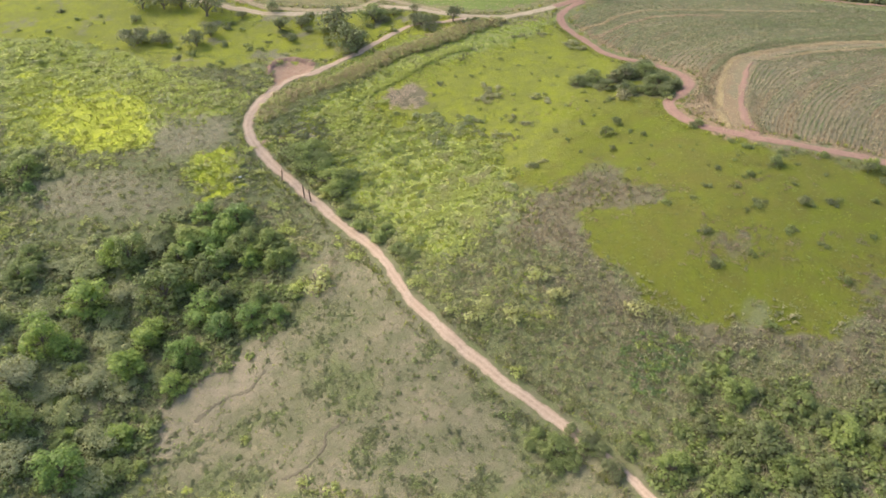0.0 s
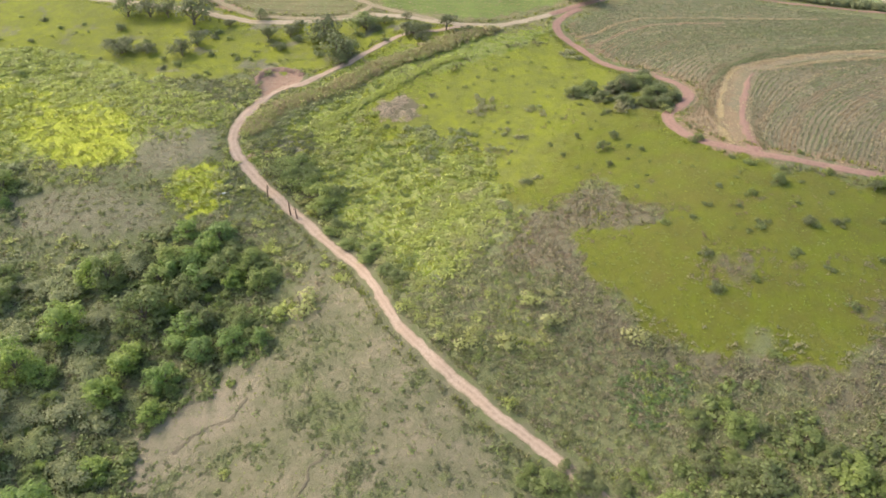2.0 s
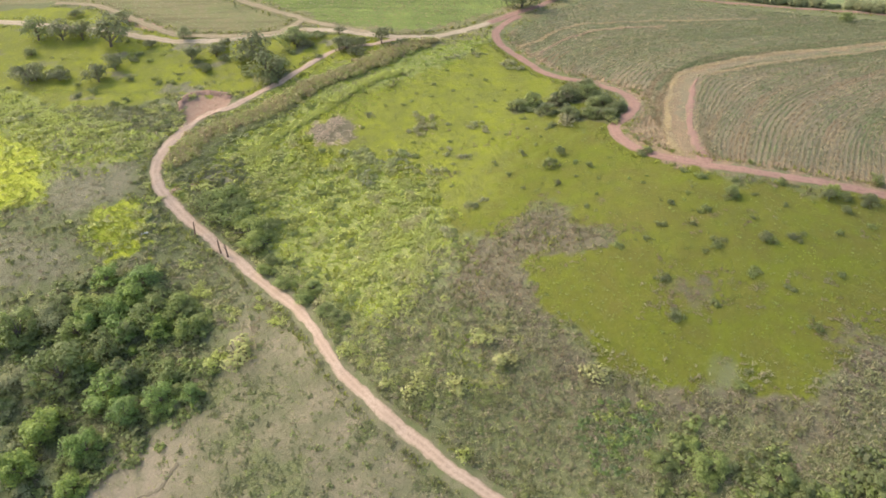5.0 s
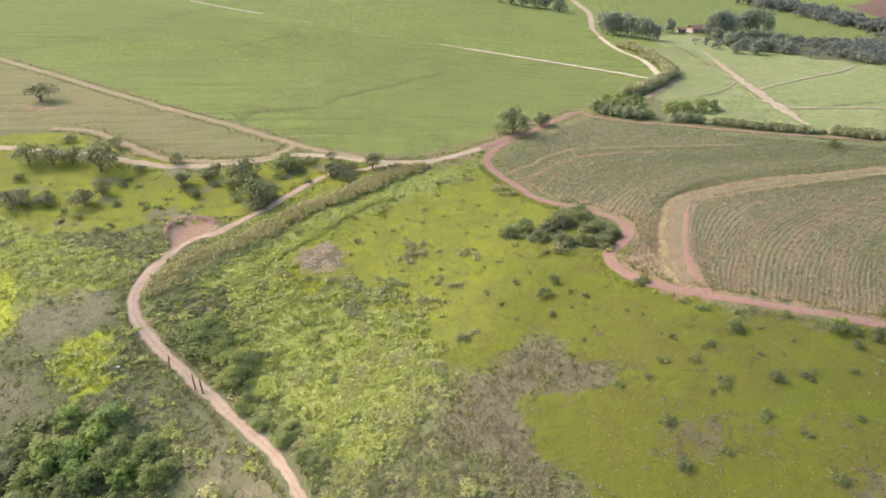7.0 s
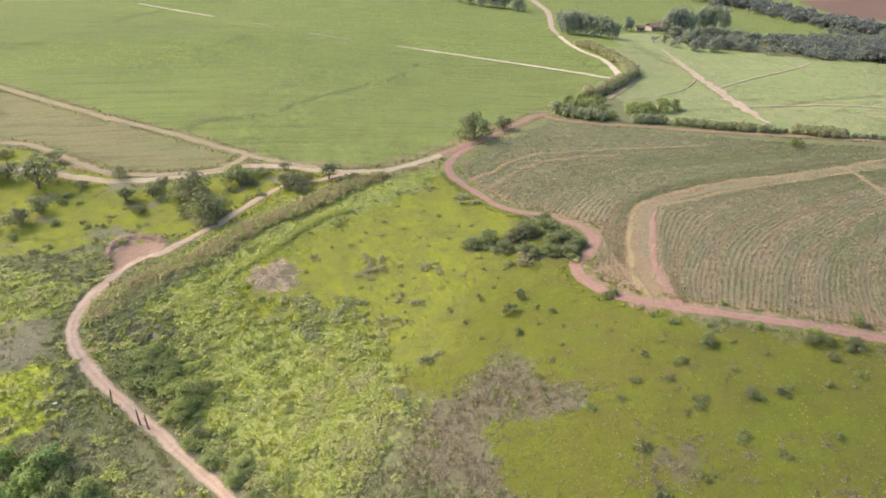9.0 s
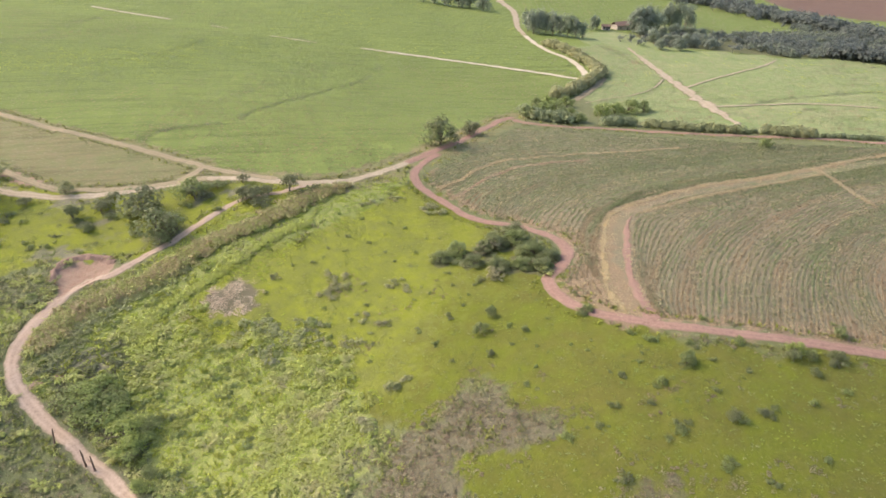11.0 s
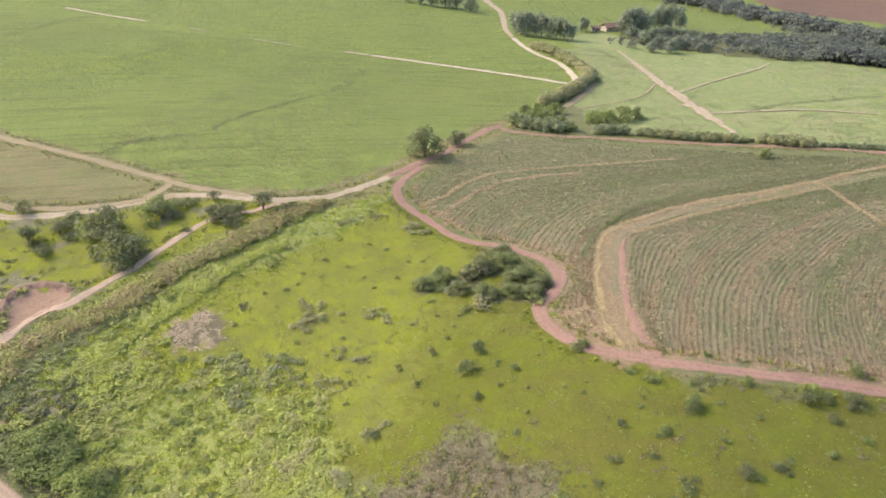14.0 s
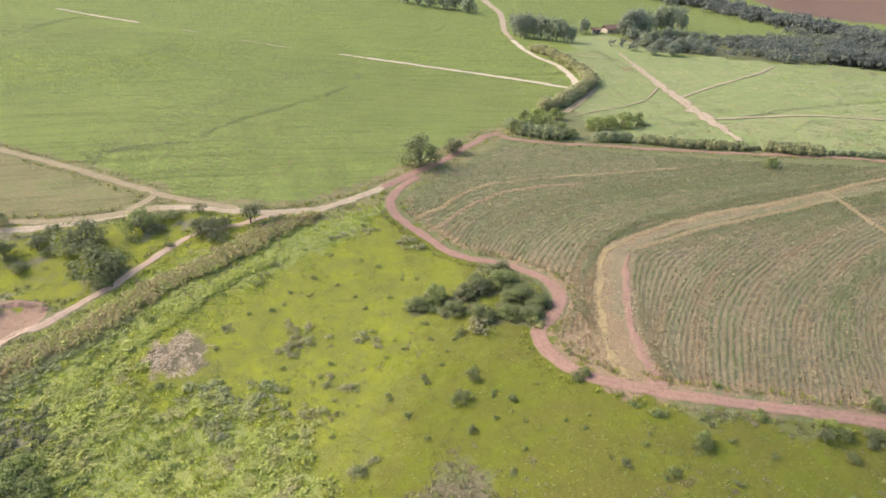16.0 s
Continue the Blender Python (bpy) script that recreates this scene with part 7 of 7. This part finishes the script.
for nm, line in (("terrace_cane", [(a, b - 1.0) for a, b in TERRACE[3:]]), ("terrace_cane", LEFT_TERRACE), ("terrace_cane", LEFT_TERRACE_B), ("terrace_cane", LEFT_TERRACE_C), ("terrace_cane", HILL_LINE), ("terrace_cane", EAST_LINE), ("terrace_cane", EAST_LINE_B)):
    c = np.repeat(curve(line, 0.8), 2, 0)
    r = np.random.RandomState(len(c))
    scattered(nm, GREENS, c[:, 0] + r.normal(0, 0.9, len(c)), c[:, 1] + r.normal(0, 0.9, len(c)), r.uniform(0.6, 1.15, len(c)) * (wobble(c[:, 0], c[:, 1], 16, 61) > -0.6), (0.1 if line[0][0] > 30 else 0.35) + r.uniform(-0.1, 0.1, len(c)), MUTED_LEAF, "darker line of taller cane on a terrace", "crop", len(c), stretch=0.5)

# straw litter at the edges of the young cane and on its strips
x, y, r = sample(34000, 36, 190, 125, 282, 88)
near_road = off_line(curve(RED_ROAD, 2), x, y)
near_strip = np.minimum(off_line(curve(STRAW, 2), x, y), off_line(curve(STRAW2, 2), x, y) + 1)
chance = np.maximum(smooth(9, 2, near_road), smooth(7, 3, near_strip)) + 0.25 + 0.6 * (inside(STRAW_ZONE, x, y) > 0)
keep = (inside(RIGHT_FIELD, x, y) > 0) & (near_road > 1.9) & (r.rand(len(x)) < chance) & (off_line(curve(RED_SPUR, 2), x, y) > 1.1)
scattered("straw_litter", LITTER, x[keep], y[keep], r.uniform(0.5, 1.1, keep.sum()), r.uniform(0.0, 0.7, keep.sum()), STRAW_LEAF, "dry straw litter between the cane rows", "straw", 89)

x, y = [], []
for line, wide in ((STRAW, 0.9), (STRAW2, 0.6), (PALE_BAND, 0.7), (CROSS, 0.7), (BROWN_LINE, 0.5)):
    c = np.repeat(curve(line, 0.5), 4, 0)
    x.append(c[:, 0] + r.normal(0, wide * 0.7, len(c))), y.append(c[:, 1] + r.normal(0, wide * 0.7, len(c)))
x, y = np.concatenate(x), np.concatenate(y)
scattered("strip_straw", LITTER, x, y, r.uniform(0.5, 1.2, len(x)), r.uniform(0.1, 0.9, len(x)), STRAW_LEAF, "dry straw heaped along strips in the cane", "straw", 90, sink=-0.05)

# furrows of the ploughed field far off
for k in range(14):
    a, b = np.array(PLOUGHED[6]) + (np.array(PLOUGHED[1]) - np.array(PLOUGHED[6])) * k / 14, np.array(PLOUGHED[4]) + (np.array(PLOUGHED[2]) - np.array(PLOUGHED[4])) * k / 14
    ribbon("furrow", [tuple(a), tuple((a + b) / 2), tuple(b)], 1.6, FURROW, 0.3, "dark furrow line across ploughed earth", "furrow", 0.3, 8.0)

# ---- far wood ----
x, y, r = sample(20000, 140, 620, 380, 760, 91)
low, high = inside(FOREST, x, y) > 1, inside(FOREST_B, x, y) > 1
keep = ((low & (r.rand(len(x)) < np.where(x < 275, 0.12, 0.75))) | (high & (r.rand(len(x)) < 0.12))) & (wobble(x, y, 22, 63) > -0.8)
WOODS = [leaves(R, [(0, 0, 0.4, 0.45, 0.9), (0.25, 0.2, 0.5, 0.3, 1), (-0.3, 0.1, 0.4, 0.3, 1), (0.05, -0.35, 0.3, 0.28, 1)], 60, 0.14, 0.6, 0.4, True) for _ in range(5)]
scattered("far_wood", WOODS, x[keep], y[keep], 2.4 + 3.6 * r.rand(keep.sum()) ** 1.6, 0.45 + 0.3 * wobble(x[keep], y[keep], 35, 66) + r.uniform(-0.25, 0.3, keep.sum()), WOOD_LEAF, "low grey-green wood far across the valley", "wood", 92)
for line, n, wide, lo, hi in ((TREE_LINE, 420, 9.0, 5.0, 10.0), (WOOD_EDGE, 90, 5.0, 6.0, 9.0)):
    c = curve(line, 2.0)
    p = c[r.randint(len(c), size=n)] + r.normal(0, wide, (n, 2))
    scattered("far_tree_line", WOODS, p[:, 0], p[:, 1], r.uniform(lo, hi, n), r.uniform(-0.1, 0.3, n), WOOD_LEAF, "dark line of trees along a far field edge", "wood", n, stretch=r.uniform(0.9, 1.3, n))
# ---- small things ----
# raw earth bank behind the dug-out hollow
line = curve([(-46.9, 188), (-47, 192.4), (-45.9, 196.3), (-41.6, 197.4), (-37, 195.6), (-34.4, 193.6)], 0.4)
r = np.random.RandomState(93)
d = np.gradient(line, axis=0)
d /= np.hypot(d[:, 0], d[:, 1])[:, None]
inward = np.stack([d[:, 1], -d[:, 0]], 1)
fade = np.sin(np.linspace(0.12, np.pi - 0.12, len(line))) ** 0.7
v = []
for out, up in ((-1.0, -0.08), (-0.35, 0.3), (0.05, 0.45), (0.45, 0.0), (0.9, -0.35), (1.7, -0.6)):
    p = line + inward * (out + r.uniform(-0.2, 0.2, len(line)) + 0.25 * wobble(line[:, 0], line[:, 1], 3, 8))[:, None]
    v.append(np.c_[p, ground_z(line[:, 0] - inward[:, 0] * 2, line[:, 1] - inward[:, 1] * 2) * (out < 0.3) + ground_z(p[:, 0], p[:, 1]) * (out >= 0.3) + (up if out < 0.3 else max(up + 0.55, 0.05)) * fade + r.uniform(-0.06, 0.06, len(line))])
v = np.stack(v, 1).reshape(-1, 3)
tagged(new("earth_bank", mesh_of("earth_bank", v, grid_quads(len(line), 6), SHADED_BANK, smooth_shade=False)), "raw earth bank, coloured dark for shade, behind a dug-out hollow", "earth bank", kind="structure")

# clods and sparse tufts on the floor of the hollow
x, y, r = sample(420, -48, -32, 180, 198, 94)
keep = (inside(QUARRY, x, y) > 0.4) & (wobble(x, y, 4, 9) > 0.1)
scattered("clods", TUFTS, x[keep], y[keep], r.uniform(0.25, 0.6, keep.sum()), r.uniform(0, 1, keep.sum()), BANK_SOIL, "broken clods on the floor of the hollow", "debris", 95, stretch=r.uniform(0.4, 0.9, keep.sum()))
keep = (inside(QUARRY, x, y) > 0.8) & (wobble(x, y, 4, 9) < -0.2)
scattered("hollow_weeds", WEEDS, x[keep], y[keep], r.uniform(0.3, 0.6, keep.sum()), r.uniform(0, 0.5, keep.sum()), GREY_LEAF, "sparse olive weeds inside the hollow", "weeds", 97, stretch=0.5)

# pale cut stalks on a bare patch
x, y, r = sample(2600, -16, 0, 166, 182, 95)
keep = (inside(DUMP, x + wobble(x, y, 4, 5), y + wobble(x, y, 4, 6)) > -0.3) & (wobble(x, y, 3.5, 7) - 0.12 * (x + 8) > -0.35)
STALKS = [blades(R, 4, 0.25, 0.08, 1.2, 0.9) for _ in range(4)]
scattered("cut_stalks", STALKS, x[keep], y[keep], r.uniform(0.5, 1.0, keep.sum()), r.rand(keep.sum()), PALE_STALK, "heap of pale cut stalks on bare ground", "debris", 96)

# wooden posts beside the path
post_me = mesh_of("post", *tube([(0, 0, -0.2), (0.03, 0.01, 1.2), (0.0, 0.05, 2.3), (0.02, 0.04, 2.9)], [0.16, 0.13, 0.11, 0.06], 8), WOOD, smooth_shade=True)
stub_me = mesh_of("branch", *tube([(0, 0.02, 1.7), (0.25, 0.1, 2.1), (0.35, 0.12, 2.5)], [0.07, 0.05, 0.02], 6), WOOD, smooth_shade=True)
for x, y, w in POSTS:
    ob = new("dead_trunk")
    ob.matrix_basis = Matrix.LocRotScale((x, y, gz(x, y)), Euler((0.05, 0.08, R.uniform(0, 6))), (1.2, 1.2, R.uniform(1.1, 1.45)))
    part("post", post_me, ob)
    part("branch", stub_me, ob)
    tagged(ob, "bare brown dead trunk standing beside the path", "dead tree", "dead trunks beside the path")

# low trees along the red road
for x, y, w in ROADSIDE:
    dark_tree(x, y, w * 1.1, "small trees along the red road", 0.85, note="small dark tree at the red road's edge")

# pale board lying beside the path
x, y, w = BOARD[0]
bm = bmesh.new()
bmesh.ops.create_cube(bm, size=1.0, matrix=Matrix.Diagonal((1.5, 0.5, 0.12, 1)))
bmesh.ops.bevel(bm, geom=bm.edges, offset=0.02, segments=1, affect="EDGES")
board = bpy.data.meshes.new("board")
bm.to_mesh(board)
bm.free()
board.materials.append(WHITE)
ob = tagged(new("board", board), "pale weathered board lying beside the path", "board")
ob.matrix_basis = pose(x, y, gz(x, y) + 0.1, 4, 3, 25)


# farmhouse and shed among the far trees
def box(name, size, at, material, parent, label=""):
    b = bmesh.new()
    bmesh.ops.create_cube(b, size=1.0, matrix=Matrix.Translation(at) @ Matrix.Diagonal((*size, 1)))
    bmesh.ops.bevel(b, geom=b.edges, offset=min(size) * 0.06, segments=1, affect="EDGES")
    me = bpy.data.meshes.new(name)
    b.to_mesh(me)
    b.free()
    me.materials.append(material)
    return part(name, me, parent, label)


def house(name, x, y, long, deep, high, turn, label):
    ob = new(name)
    ob.matrix_basis = pose(x, y, gz(x, y), 0, 0, turn)
    box("wall", (long, deep, high), (0, 0, high / 2 - 0.1), PLASTER, ob)
    rise = deep * 0.28
    for side in (-1, 1):
        b = bmesh.new()
        w = math.hypot(deep / 2 + 0.5, rise)
        bmesh.ops.create_cube(b, size=1.0, matrix=Matrix.Translation((0, side * (deep / 4 + 0.2), high + rise / 2 - 0.1)) @ Euler((-side * math.atan2(rise, deep / 2), 0, 0)).to_matrix().to_4x4() @ Matrix.Diagonal((long + 1, w, 0.15, 1)))
        me = bpy.data.meshes.new("roof")
        b.to_mesh(me)
        b.free()
        me.materials.append(CLAY)
        part("roof", me, ob, "weathered clay roof slope")
    box("door", (0.9, 0.08, 2.1), (0.4, -deep / 2 - 0.03, 1.05), DARK, ob)
    for wx in (-long * 0.32, long * 0.32):
        pane = box("window", (1.1, 0.08, 1.0), (wx, -deep / 2 - 0.03, 1.6), DARK, ob)
        box("sill", (1.3, 0.16, 0.08), (wx, -deep / 2 - 0.06, 1.06), PLASTER, pane)
        box("lintel", (1.3, 0.1, 0.1), (wx, -deep / 2 - 0.05, 2.16), PLASTER, pane)
    return tagged(ob, label, "house")


(hx, hy, hw), (sx, sy, sw) = HOUSE
house("farmhouse", hx, hy, 16, 7, 3.2, 12, "small plastered farmhouse with a clay roof among trees")
house("shed", sx, sy, 5, 4, 2.4, -10, "small plastered shed with a clay roof")
